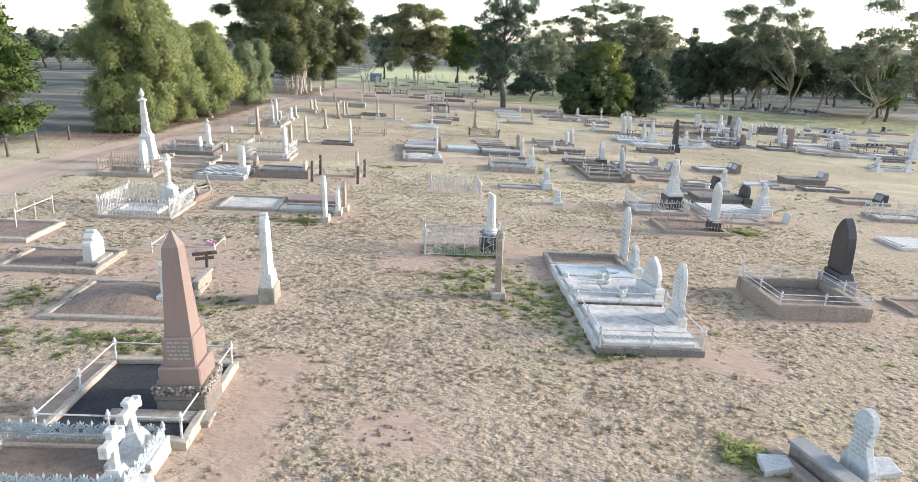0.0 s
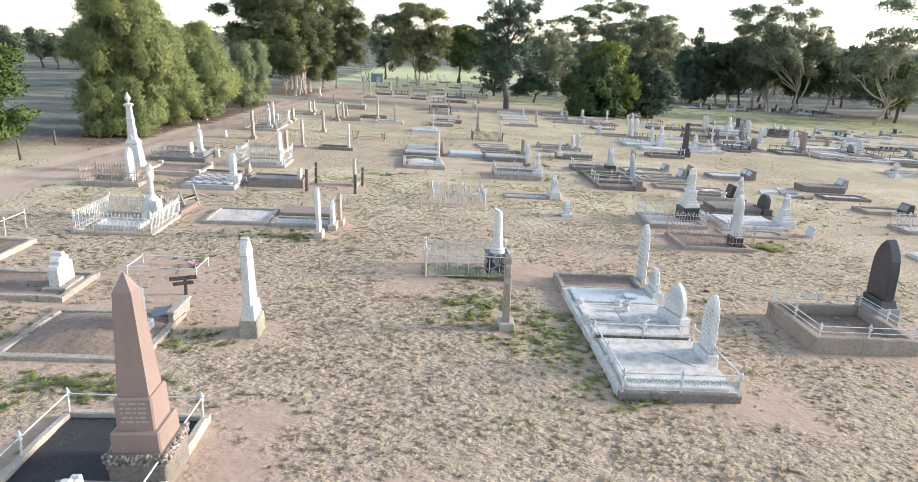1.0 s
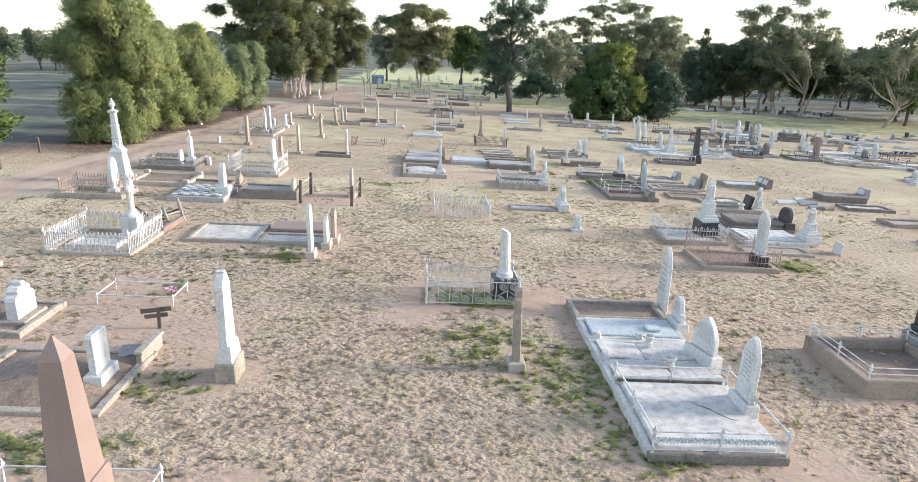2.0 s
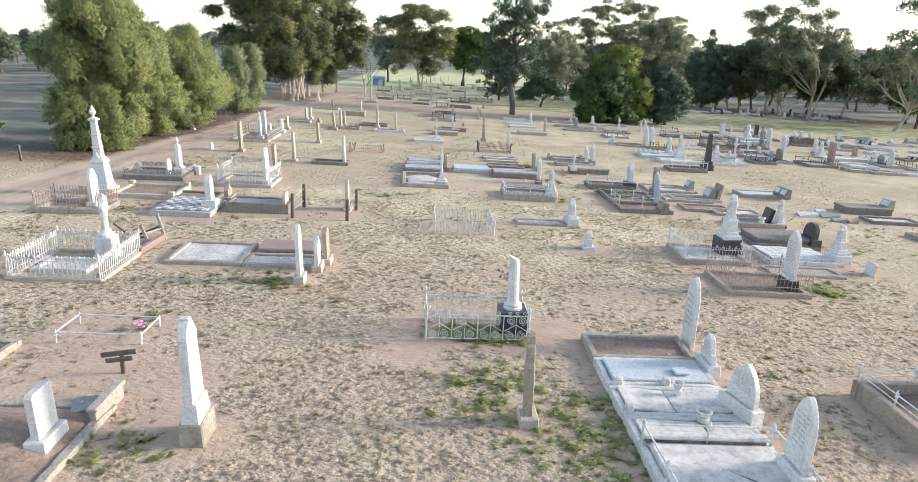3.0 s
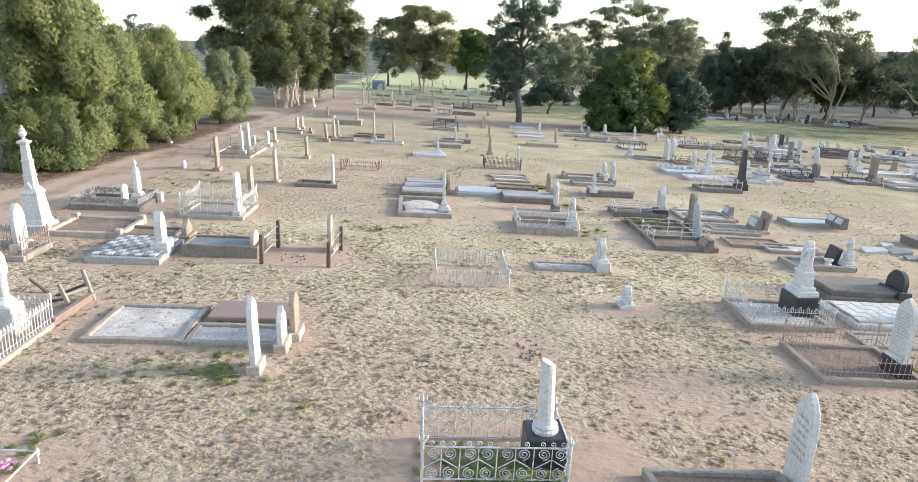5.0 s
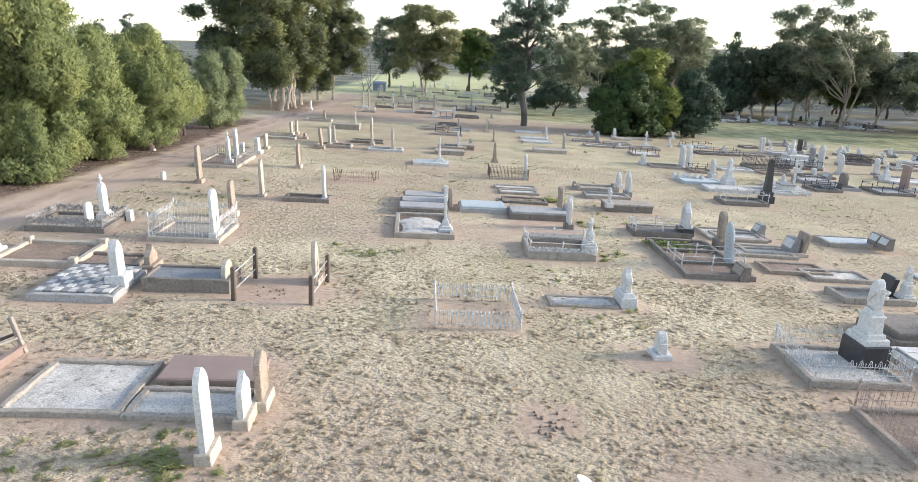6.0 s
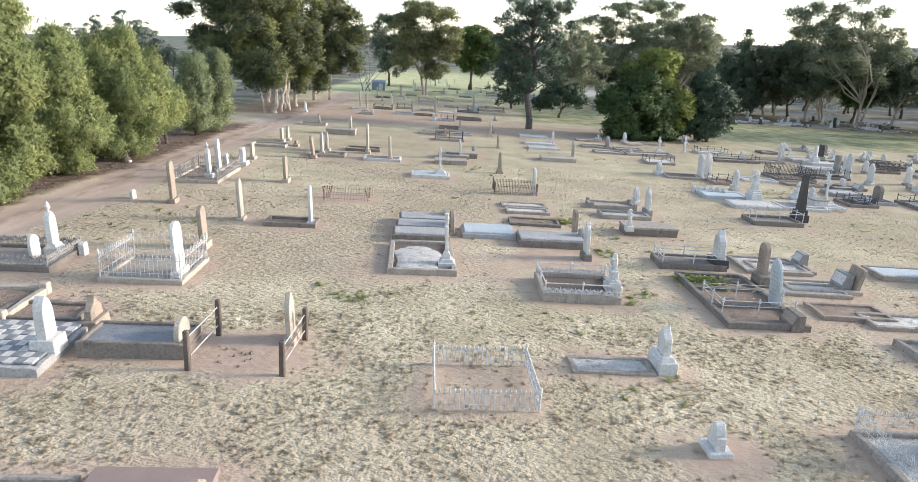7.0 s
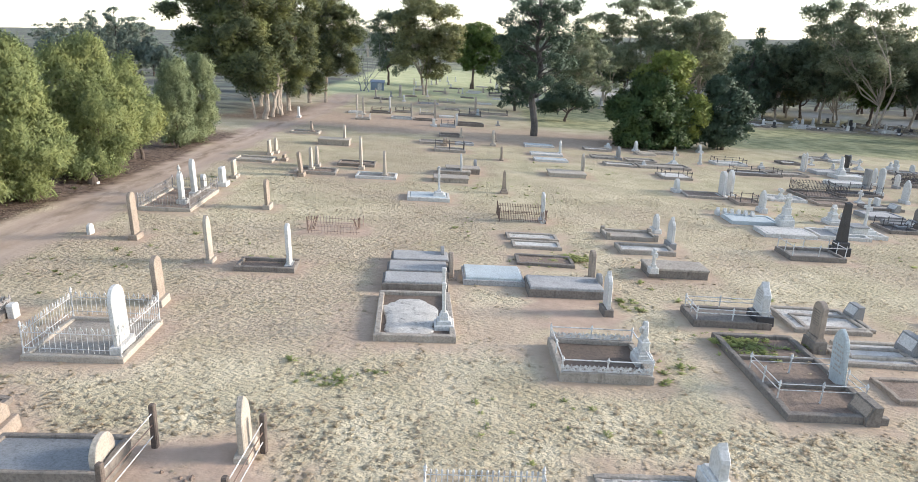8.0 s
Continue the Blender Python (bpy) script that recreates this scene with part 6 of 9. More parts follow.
def limb_stump():
    """A short hollow stump with a torn rim and two dead stubs."""
    bm = B()
    outer = [[(0.42 * (1.25 - 0.25 * z) * math.cos(u), 0.36 * (1.25 - 0.25 * z) * math.sin(u), z * (1 + 0.35 * math.sin(3 * u) * (z > 0.5))) for u in np.linspace(0, 2 * math.pi, 13)[:-1]] for z in (-0.15, 0.1, 0.5, 0.95)]
    inner = [[(x * 0.6, y * 0.6, z - 0.05 - d) for x, y, z in outer[-1]] for d in (0.0, 0.5)]
    loft(bm, outer + inner)
    tube(bm, [(0.2, 0, 0.5), (0.7, -0.2, 0.8), (1.1, -0.3, 0.75)], [0.12, 0.09, 0.04], 6)
    tube(bm, [(-0.2, 0.1, 0.6), (-0.5, 0.3, 1.3)], [0.1, 0.04], 6)
    return bm

# near: the pink obelisk's plot and the crosses' plot before it
plot(-4.88, 10.03, 2.36, 2.75, yaw=1.0, kerb='cream', fill='black_gravel', h=0.24, k=0.13, fh=0.1, label='large grave plot with cream stone kerbs and black gravel')
rail_fence(-4.88, 10.03, 2.16, 2.55, h=0.38, yaw=1.0, z0=0.17, mids=1, r=0.014, label='white iron rail on turned posts round the obelisk plot')
obelisk(-4.10, 10.01, 3.12, 0.43, 'pink', ((1.92, 0.105), (1.98, 0.073), (1.62, 0.10), (1.26, 0.16)), yaw=1.0, base_mat=('dark_concrete', 'rubble'), text=5, label='tall pink granite obelisk on a rough rubble base')
ledger(-4.38, 9.44, 1.7, 0.32, 0.13, yaw=1.0, body='concrete', top='concrete', cap=0.05, label='flat grey stone slab lying in black gravel')
plot(-5.16, 7.94, 2.5, 1.4, yaw=1.0, kerb='brown', fill='soil', h=0.12, k=0.11, label='grave plot with brown kerbs and red soil under lace ironwork')
lace_fence(-5.16, 7.94, 2.4, 1.25, h=0.36, yaw=1.0, label='pale blue-white cast-iron lace fence of scrolls and leaf fans')
cross_stone(-4.26, 8.39, 0.96, w=0.5, steps=1, base=0.74, foot=0.34, thick=1.0, lean=(-2, 2), yaw=1.0, label='white marble Latin cross on a tall stepped plinth', dz=0.07)
cross_stone(-4.13, 7.48, 1.03, w=0.5, steps=1, base=0.74, foot=0.34, thick=1.0, yaw=4.0, dz=0.07, lean=(2, -1), label='white marble cross on a stepped plinth beside another')

# near right: broken stone, grey slab and ornate blue-white headstone
headstone(6.63, 8.53, 1.26, w=0.56, t=0.15, style='carved', mat='blue_concrete', base=0.16, text=7, yaw=14, label='ornate blue-white marble headstone with carved top')
ledger(6.11, 8.49, 0.36, 1.3, 0.36, yaw=14.0, body='dark_concrete', top='grey', cap=0.05, label='dark grey stone block standing on a kerb')
ledger(5.78, 8.39, 0.24, 1.6, 0.16, yaw=14.0, body='brown', top='brown', cap=0.04, label='low brown stone kerb beside a block')
rubble(5.48, 8.77, w=0.5, d=0.4, h=0.16)
rubble(7.15, 8.86, w=0.7, d=0.5, h=0.1)

# earth mound plot, gabled stone's plot and the white pointed stone
plot(-7.23, 14.54, 2.90, 2.52, yaw=1.5, fill='soil', mound=0.32, h=0.15, k=0.17, label='double grave plot with worn concrete kerbs and earth mound')
headstone(-6.30, 14.56, 1.07, w=0.56, t=0.15, style='square', mat='marble', base=0.30, text=0, step=0.06, label='white square-topped marble headstone beside an earth plot')
ledger(-5.93, 15.72, 0.2, 1.1, 0.34, yaw=1.5, body='concrete', top='concrete', cap=0.06, label='short raised concrete kerb beside an earth plot')
rubble(-6.3, 15.75, w=0.5, d=0.5, h=0.14, mat='grey', yaw=20, label='dark broken slab pieces lying in a plot')
plot(-10.24, 17.18, 2.60, 1.90, yaw=2.0, fill='soil', h=0.2, label='long grave plot with concrete kerbs and red soil')
headstone(-9.39, 17.20, 0.97, w=0.74, t=0.26, style='trefoil', mat='marble', base=0.16, base_mat='concrete', text=0, label='thick white gabled marble headstone on a grey base')
rail_fence(-7.47, 18.88, 1.80, 1.0, h=0.17, yaw=2.0, z0=0.1, mids=0, label='low white pipe rail frame round an unmarked grave')
BARE.append((-7.43, 19.07, 1.3, 1.0, 0.7))
grave_marker = thing('grave_marker', stand(-6.32, 17.11, 8), 'small brown timber grave marker of two boards on a post', 'grave marker')
part('post', block(B(), 0.08, 0.06, -0.2, 0.48), 'timber', grave_marker)
part('board', block(B(), 0.66, 0.035, 0.42, 0.52, 0.02, -0.06, 1, 0.008), 'timber', grave_marker, at=pose(0, 0, 0, 0, -7, 0))
part('board', block(B(), 0.5, 0.035, 0.29, 0.38, 0.0, -0.06, 1, 0.008), 'timber', grave_marker, at=pose(0, 0, 0, 0, -7, 0))
BARE.append((-6.32, 16.41, 1.6, 1.4, 0.75))
headstone(-4.06, 15.02, 2.22, w=0.52, t=0.17, style='taper', mat='marble', base=0.42, base_mat='mossy', text=0, yaw=2, step=0.34, label='tall tapering white marble headstone on a mossy grey block')
headstone(1.62, 15.98, 1.80, w=0.3, t=0.15, style='trefoil', mat='brown', base=0.2, base_mat='cream', wide=0.55, text=0, yaw=2, label='narrow brown stone headstone with weathered carving')
plot(-13.41, 19.69, 2.50, 2.20, yaw=2.0, kerb='cream', fill='soil', label='grave plot with cream kerbs at the clearing edge')
rail_fence(-14.50, 21.03, 2.4, 2.2, h=0.45, z0=0.2, label='white iron rail on turned posts round a grave')

# five whitewashed plots in a row, with their stones
plot(4.66, 13.97, 2.38, 2.47, yaw=1.5, kerb='white_concrete', fill='stained_white', h=0.3, k=0.13, front='dark_concrete', fh=0.27, slab=0.07, tilt=(1.0, 0.0), label='whitewashed grave plot with a cracked flat concrete cover')
plot(4.62, 15.66, 2.38, 0.88, yaw=1.5, kerb='white_concrete', fill='white_concrete', h=0.3, k=0.13, front='', fh=0.20, slab=0.0, tilt=(-1.5, 0.0), label='whitewashed grave plot with a cracked sagging cover')
plot(4.59, 16.68, 2.38, 1.12, yaw=1.5, kerb='white_concrete', fill='white_concrete', h=0.3, k=0.13, front='', fh=0.20, slab=0.0, tilt=(1.2, 0.0), label='whitewashed grave plot with a stained concrete cover')
plot(4.56, 17.90, 2.38, 1.27, yaw=1.5, kerb='white_concrete', fill='blue_concrete', h=0.3, k=0.13, front='', fh=0.2, slab=0.1, tilt=(0, 0.0), label='grave plot with a pale blue slab cover')
plot(4.53, 19.20, 2.38, 1.30, yaw=1.5, kerb='concrete', fill='soil', h=0.3, k=0.13, front='', fh=0.16, slab=0.0, tilt=(0, 0.0), label='grave plot with concrete kerbs and red soil inside')
broken_cover(4.62, 15.62, 2.10, 0.60, 0.24, 1.5, sag=0.05, at=0.6, mat='stained_white')
broken_cover(4.59, 16.70, 2.10, 0.84, 0.24, 1.5, sag=0.07, at=0.45, mat='stained_white')
rail_fence(4.66, 13.97, 2.28, 2.37, h=0.3, yaw=1.5, z0=0.32, mids=1, label='low white iron rail on turned posts round a whitewashed plot')
lace_fence(4.66, 13.97, 2.24, 2.33, h=0.14, yaw=1.5, z0=0.33, label='low white cast-iron lace edging on a whitewashed plot', which=(0,))
ledger(4.63, 15.20, 2.2, 0.2, 0.36, yaw=1.5, body='rubble', top='white_concrete', cap=0.05, label='low pebble-faced wall with a white capping')
headstone(5.73, 14.30, 1.45, w=0.56, style='lancet', base=0.22, text=7, yaw=2.497469372296935, lean=(2, 0), label='white round-topped marble headstone with carved flowers', dz=0.23)
headstone(5.72, 16.35, 1.0, w=0.74, t=0.13, style='gothic', base=0.24, text=8, yaw=17, lean=(4, 0), wide=0.95, label='broad white round-topped marble headstone, lettering worn', dz=0.21)
headstone(5.85, 18.34, 0.72, w=0.62, style='shoulder', base=0.12, text=5, yaw=1.497469372296935, label='short white shouldered marble headstone', dz=0.22)
headstone(5.87, 19.65, 1.65, w=0.58, style='lancet', base=0.0, text=6, yaw=1.5, lean=(1, 0), label='tall thin white round-topped marble headstone', dz=0.17)
vase(4.72, 16.95, 0.24, 0.12, 0.22)
vase(4.86, 15.92, 0.24, 0.15, 0.2)
for px_, py_ in ((3.62, 17.26), (4.60, 17.30), (3.56, 16.20)):
    stub = thing('kerb_stub', stand(px_, py_, 1.5, False, 0.2), 'short whitewashed kerb post on a grave kerb', 'kerb post', 'kerb posts')
    part('post', block(B(), 0.17, 0.17, -0.1, 0.16, 0, 0, 0.9, 0.03), 'white_concrete', stub)
ledger(5.05, 17.78, 0.34, 0.3, 0.32, yaw=1.5, body='blue_concrete', top='blue_concrete', cap=0.04, label='small pale plaque block on a blue slab')
crack(4.55, 13.9, 0.352, [(0.1, 0.3), (0.3, 0.12), (0.42, 0.02), (0.5, -0.12), (0.66, -0.3), (0.8, -0.36)], 0.07)

# black granite stone in its dark kerbed plot
plot(9.93, 16.49, 2.49, 2.33, yaw=1.0, kerb='brown', fill='soil', h=0.56, k=0.17, fh=0.2, label='grave plot with high brown stone kerbs')
rail_fence(9.93, 16.49, 2.34, 2.18, yaw=1.0, h=0.3, z0=0.4, rails=2, mids=1, r=0.012, label='double white iron rail round a dark kerbed plot')
headstone(11.42, 17.39, 2.22, w=0.72, t=0.26, style='lancet', mat='black', base=0.5, base_mat='grey', step=0.2, text=8, label='tall black granite headstone on a grey granite base', dz=0.07)
plot(13.87, 16.52, 2.40, 1.30, yaw=1.0, kerb='brown', fill='soil', h=0.18)
plot(18.29, 23.64, 2.40, 1.60, yaw=2.0, kerb='white_concrete', fill='white_concrete', h=0.2, slab=0.08, label='whitewashed grave plot with a raised white slab')

# scroll-ironwork enclosure with the broken column
scroll_fence(0.77, 20.09, 2.42, 1.25, yaw=3.0, label='white wrought-iron fence of spiral scrolls, paint flaking')
column(1.69, 20.15, 1.95, r=0.145, mat='marble', die=0.62, die_w=0.72, base_mat='black', label='broken white marble column on a black stone base')
GREEN.append((0.47, 20.07, 0.6, 0.35, 1.0))

# picket enclosure with the column, and broken timbers
picket_fence(-10.62, 23.4, 2.4, 2.65, h=0.62, hoops=True, thick=0.014, yaw=3.0, kerb='cream', z0=0.09, label='white iron picket fence round a column grave')
plot(-10.8, 23.2, 1.5, 1.1, yaw=3.0, kerb='white_concrete', fill='gravel', h=0.2, label='small white kerbed plot inside a picket fence')
draped_column(-10.25, 24.38, 1.95, 0.66, 0.56, lean=1.5, label='white marble column wound with carved cloth on an inscribed pedestal')
fallen_rails(-9.53, 26.18, 'leaning silvered timber posts and rails, half collapsed')

ledger(-9.46, 25.60, 1.81, 0.16, 0.2, yaw=90, body='pink', top='pink', cap=0.04, label='low broken pinkish stone kerb beside timbers')

# white gravel plots and their three stones
plot(-7.31, 25.03, 2.26, 2.19, yaw=3.0, kerb='concrete', fill='gravel', h=0.2, label='grave plot filled with pale gravel inside concrete kerbs')
plot(-5.04, 24.57, 2.16, 1.15, yaw=3.0, kerb='concrete', fill='gravel', h=0.2, label='narrow grave plot with white gravel')
ledger(-4.98, 25.79, 2.06, 1.1, 0.24, yaw=3.0, body='concrete', top='pink', label='flat table tomb with a pinkish worn lid')
headstone(-4.13, 22.99, 1.70, w=0.46, t=0.13, style='gothic', base=0.22, base_mat='cream', text=0, label='tall thin white pointed headstone on a cream base')
headstone(-3.86, 24.17, 1.06, w=0.56, t=0.13, style='ogee', base=0.2, base_mat='cream', text=0, label='white ogee-topped marble headstone')
headstone(-3.72, 24.83, 1.16, w=0.56, t=0.14, style='gable', mat='brown', base=0.2, base_mat='cream', text=0, label='brown gabled sandstone headstone')

# tall urn spire with its stones, beside the track
urn_spire(-14.6, 32.70, 3.68, w=0.70, label='tall tiered white marble monument topped by an urn')
picket_fence(-14.2, 29.9, 2.35, 1.5, h=0.55, yaw=3.0, mat='faded_iron', kerb='concrete', label='rusting iron picket fence round a white stone')
headstone(-13.88, 30.6, 1.48, w=0.6, t=0.16, style='gothic', base=0.18, text=0, label='white pointed marble headstone in an iron fence')
plot(-12.81, 33.14, 2.6, 2.3, yaw=4.0, kerb='cream', fill='soil', h=0.3, k=0.18, posts=True, label='kerbed plot with cream blocks beside the tall monument')
plot(-13.98, 36.9, 2.75, 2.2, yaw=3.0, kerb='dark_concrete', fill='concrete', h=0.3, label='grave plot with worn kerbs and pale slab')
lace_fence(-13.98, 36.9, 2.60, 2.05, yaw=3.0, h=0.34, z0=0.22, mat='faded_grey_iron', label='weathered iron lace railing round a spire stone')
finial_stone(-13.3, 37.5, 1.87, w=0.40, t=0.2, style='gothic', base=0.35, text=0, label='tall white marble spire headstone')
headstone(-13.6, 36.95, 0.88, w=0.5, style='round', base=0.1, text=0, label='short white round-topped marble headstone')
headstone(-12.5, 37.75, 0.44, w=0.3, t=0.2, style='square', base=0.0, text=0, label='small square white marble footstone')

# tiled slab with its stone, table tomb and timber railed graves
tiled = plot(-10.21, 30.74, 2.24, 2.53, yaw=3.0, kerb='pale_grey', fill='pale_grey', h=0.3, fh=0.28, label='grave plot covered in worn white and grey tiles')
lay_tiles(tiled, 1.94, 2.23, 0.24, 9, 8, ('white_concrete', 'slate'))
headstone(-9.33, 30.54, 1.23, w=0.44, t=0.24, style='lancet', base=0.25, text=0, label='thick white marble headstone with carved drapery', dz=0.25)
plot(-10.82, 32.82, 2.20, 1.20, yaw=3.0, kerb='dark_concrete', fill='soil', h=0.24)
headstone(-9.17, 32.18, 0.89, w=0.6, t=0.18, style='ogee', mat='brown', base=0.3, text=0, label='ornate brown sandstone headstone with a flared top')
plot(-7.55, 31.19, 2.40, 1.25, yaw=3.0, kerb='dark_concrete', fill='slate', h=0.6, k=0.10, fh=0.48, label='raised box tomb with a sunken blue-grey slate panel')
headstone(-6.54, 31.18, 0.85, w=0.75, t=0.14, style='round', mat='cream', base=0.2, text=0, label='cream round-topped headstone at a table tomb')
timber_rail(-6.03, 31.13, 1.91, 89, h=0.98, label='two dark weathered timber posts joined by iron rods')
timber_rail(-3.88, 31.13, 1.98, 88, h=0.86, label='two dark weathered timber posts joined by iron rods')
BARE.append((-4.96, 31.15, 1.2, 1.0, 0.9))
clods(-5.3, 30.8, 14, 0.5)
headstone(-4.18, 32.05, 1.30, w=0.6, t=0.13, style='gothic', base=0.15, mat='cream', text=0, label='tall thin cream pointed headstone')

# picket plot with the round white stone, and stones standing alone
plot(-9.58, 36.6, 2.50, 2.45, yaw=2.0, kerb='cream', fill='concrete', h=0.22, label='grave plot with cream kerbs and worn concrete')
picket_fence(-9.58, 36.6, 2.38, 2.33, yaw=2.0, h=0.72, z0=0.22, gap=0.13, hoops=True, thick=0.0065, label='white hooped iron picket fence round a grave')
headstone(-8.65, 36.16, 1.81, w=0.72, t=0.13, style='round', base=0.28, text=0, label='tall white round-topped marble headstone')
headstone(-9.09, 39.35, 1.53, w=0.54, t=0.16, style='round', mat='brown', base=0.2, base_mat='cream', text=0, label='tall brown round-topped sandstone headstone')
headstone(-9.05, 43.4, 1.76, w=0.46, t=0.14, style='gothic', mat='cream', base=0.12, text=0)
plot(-6.87, 43.11, 2.10, 1.15, yaw=3.0, kerb='dark_concrete', fill='soil', h=0.3, k=0.14, fh=0.1)
headstone(-6.12, 43.3, 1.65, w=0.46, t=0.13, style='round', base=0.15, text=0, label='tall thin white round-topped headstone')
headstone(-12.78, 45.6, 1.90, w=0.5, t=0.15, style='round', mat='brown', base=0.22, text=0, label='tall brown round-topped sandstone headstone')
headstone(-14.72, 45.88, 0.43, w=0.4, t=0.14, style='round', base=0.0, text=0, label='small white footstone beside the track')
headstone(-9.26, 51.61, 1.43, w=0.6, t=0.15, style='round', mat='brown', base=0.2, base_mat='cream', text=0)
plot(-13.65, 52.05, 2.40, 4.39, yaw=3.0, kerb='cream', fill='soil', h=0.26, label='grave plot with cream kerbs behind dark ironwork')
picket_fence(-13.65, 52.05, 2.30, 4.29, yaw=3.0, h=0.55, z0=0.2, mat='faded_grey_iron', gap=0.12, label='grey flaking iron picket fence round white stones')
finial_stone(-13.22, 51.23, 1.97, w=0.36, t=0.2, style='ogee', base=0.3, text=0, label='white marble headstone with a carved finial')
headstone(-13.45, 53.33, 1.88, w=0.42, t=0.2, style='gothic', base=0.2, text=0, label='slender white pointed headstone')
headstone(-13.50, 54.72, 0.84, w=0.42, t=0.2, style='round', base=0.1, text=0)
headstone(-12.96, 56.02, 1.02, w=0.6, t=0.24, style='square', base=0.2, text=0, label='white square-topped headstone on a base')
bent_end(-6.45, 48.3, 7, 0.66, 0.45, 62.0, 0.16, "rusty_iron", "bent rusty iron end of a broken grave fence")
bent_end(-4.45, 48.75, 4, 0.62, 0.22, 75.0, -0.3, "rusty_iron", "leaning rusty iron pickets at a broken grave fence")
picket_fence(-5.37, 48.51, 2.2, 1.4, h=0.42, yaw=2.0, mat='faded_iron', z0=0.02, gap=0.14, which=(0, 2), label='faded low iron pickets along a bare grave')
BARE.append((-5.37, 48.51, 1.3, 0.9, 0.8))

# middle: gravel plot with cross, slabs behind, and neighbours
plot(-1.29, 39.33, 2.33, 3.53, yaw=4.0, kerb='concrete', fill='dark_soil', h=0.3, k=0.17, fh=0.12, label='wide grave plot with concrete kerbs round white gravel')
gravel_bed = thing('gravel_bed', stand(-1.42, 39.15, 4, True, 0.06), 'heaped white gravel bed with ragged edges inside kerbs', 'gravel')
bm = B()
loft(bm, [[(kx * (0.80 + 0.09 * math.sin(5 * u) + 0.06 * math.sin(11 * u + 1)) * math.copysign(abs(math.cos(u)) ** 0.45, math.cos(u)), ky * (1.28 + 0.12 * math.sin(4 * u + 2) + 0.07 * math.sin(9 * u)) * math.copysign(abs(math.sin(u)) ** 0.45, math.sin(u)), z) for u in np.linspace(0, 2 * math.pi, 49)[:-1]] for kx, ky, z in ((1.08, 1.06, -0.04), (0.96, 0.96, 0.06), (0.7, 0.7, 0.10), (0.3, 0.3, 0.12))])
part('bed', bm, 'gravel', gravel_bed)
cross_stone(-0.37, 38.55, 1.82, w=0.5, base=0.62, steps=3, label='white marble cross on a stepped plinth in gravel', dz=0.13)
ledger(-1.47, 42.03, 2.25, 1.18, 0.36, yaw=4.0, body='dark_concrete', top='pale_grey', inset=0.08, cap=0.07, label='low table tomb with a smooth pale grey slab lid')
ledger(-1.45, 43.29, 2.25, 1.18, 0.36, yaw=4.0, body='dark_concrete', top='pale_grey', inset=0.08, cap=0.07, label='low table tomb with a smooth pale grey slab lid')
ledger(-1.43, 44.55, 2.25, 1.18, 0.36, yaw=4.0, body='dark_concrete', top='pale_grey', inset=0.08, cap=0.07, label='low table tomb with a smooth pale grey slab lid')
headstone(-0.22, 43.22, 0.95, w=0.7, t=0.16, style='round', mat='brown', base=0.1, text=0, label='brown round-topped stone beside low table tombs')
headstone(-0.59, 44.93, 0.63, w=0.6, t=0.14, style='round', mat='grey', base=0.1, text=0, label='short grey round-topped stone behind table tombs')
ledger(1.27, 43.30, 2.21, 1.58, 0.28, yaw=3.0, body='pale_grey', top='blue_concrete', inset=0.08, label='low table tomb with a pale blue slab')
ledger(3.76, 42.37, 2.67, 1.35, 0.36, yaw=2.0, body='dark_concrete', top='pale_grey', inset=0.05, label='low wide table tomb with a grey slab')
headstone(4.93, 43.36, 1.3, w=0.5, t=0.16, style='round', mat='brown', base=0.2, text=0)
headstone(5.06, 42.63, 0.39, w=0.5, t=0.15, style='round', mat='grey', base=0.0, text=0, dz=0.27)
headstone(4.89, 40.53, 1.49, w=0.52, t=0.14, style='ogee', base=0.25, base_mat='dark_concrete', text=0, label='white marble headstone with curved shoulders on a dark base')
BARE.append((3.83, 40.41, 1.3, 1.2, 0.9))
plot(3.86, 36.82, 2.45, 2.16, yaw=1.0, kerb='concrete', fill='dark_soil', h=0.4, k=0.15, fh=0.2, label='grave plot with concrete kerbs and bare dark earth')
lace_fence(3.86, 36.82, 2.33, 2.04, yaw=1.0, h=0.26, z0=0.22, mat='white_iron', label='flaking white cast-iron lace edging round an earth plot', which=(0, 2))
rail_fence(3.86, 36.82, 2.33, 2.04, yaw=1.0, h=0.36, z0=0.3, mids=1, label='thin white iron rail above lace edging')
figure_stone(5.05, 36.77, 1.21, w=0.6, base=0.2, label='white marble monument with a draped carved top', dz=0.17)
plot(3.82, 31.46, 2.05, 0.88, yaw=2.0, kerb='concrete', fill='gravel', h=0.12, label='low kerbed plot with sparse gravel')
headstone(5.12, 31.53, 1.14, w=0.46, t=0.2, style='ogee', base=0.34, base_mat='marble', step=0.1, wide=0.9, text=0, label='white marble headstone with carved ivy on a dark base')
headstone(5.12, 28.00, 0.65, w=0.42, t=0.2, style='shoulder', base=0.12, text=0, wide=0.6, label='small white marble headstone standing alone')
BARE.append((4.98, 27.80, 0.5, 0.45, 0.9))
picket_fence(0.61, 30.13, 2.24, 2.10, h=0.48, yaw=2.5, z0=0.03, gap=0.105, thick=0.013, label='low pale iron picket fence round an unmarked grave')
BARE.append((0.61, 30.13, 1.25, 1.1, 0.7))

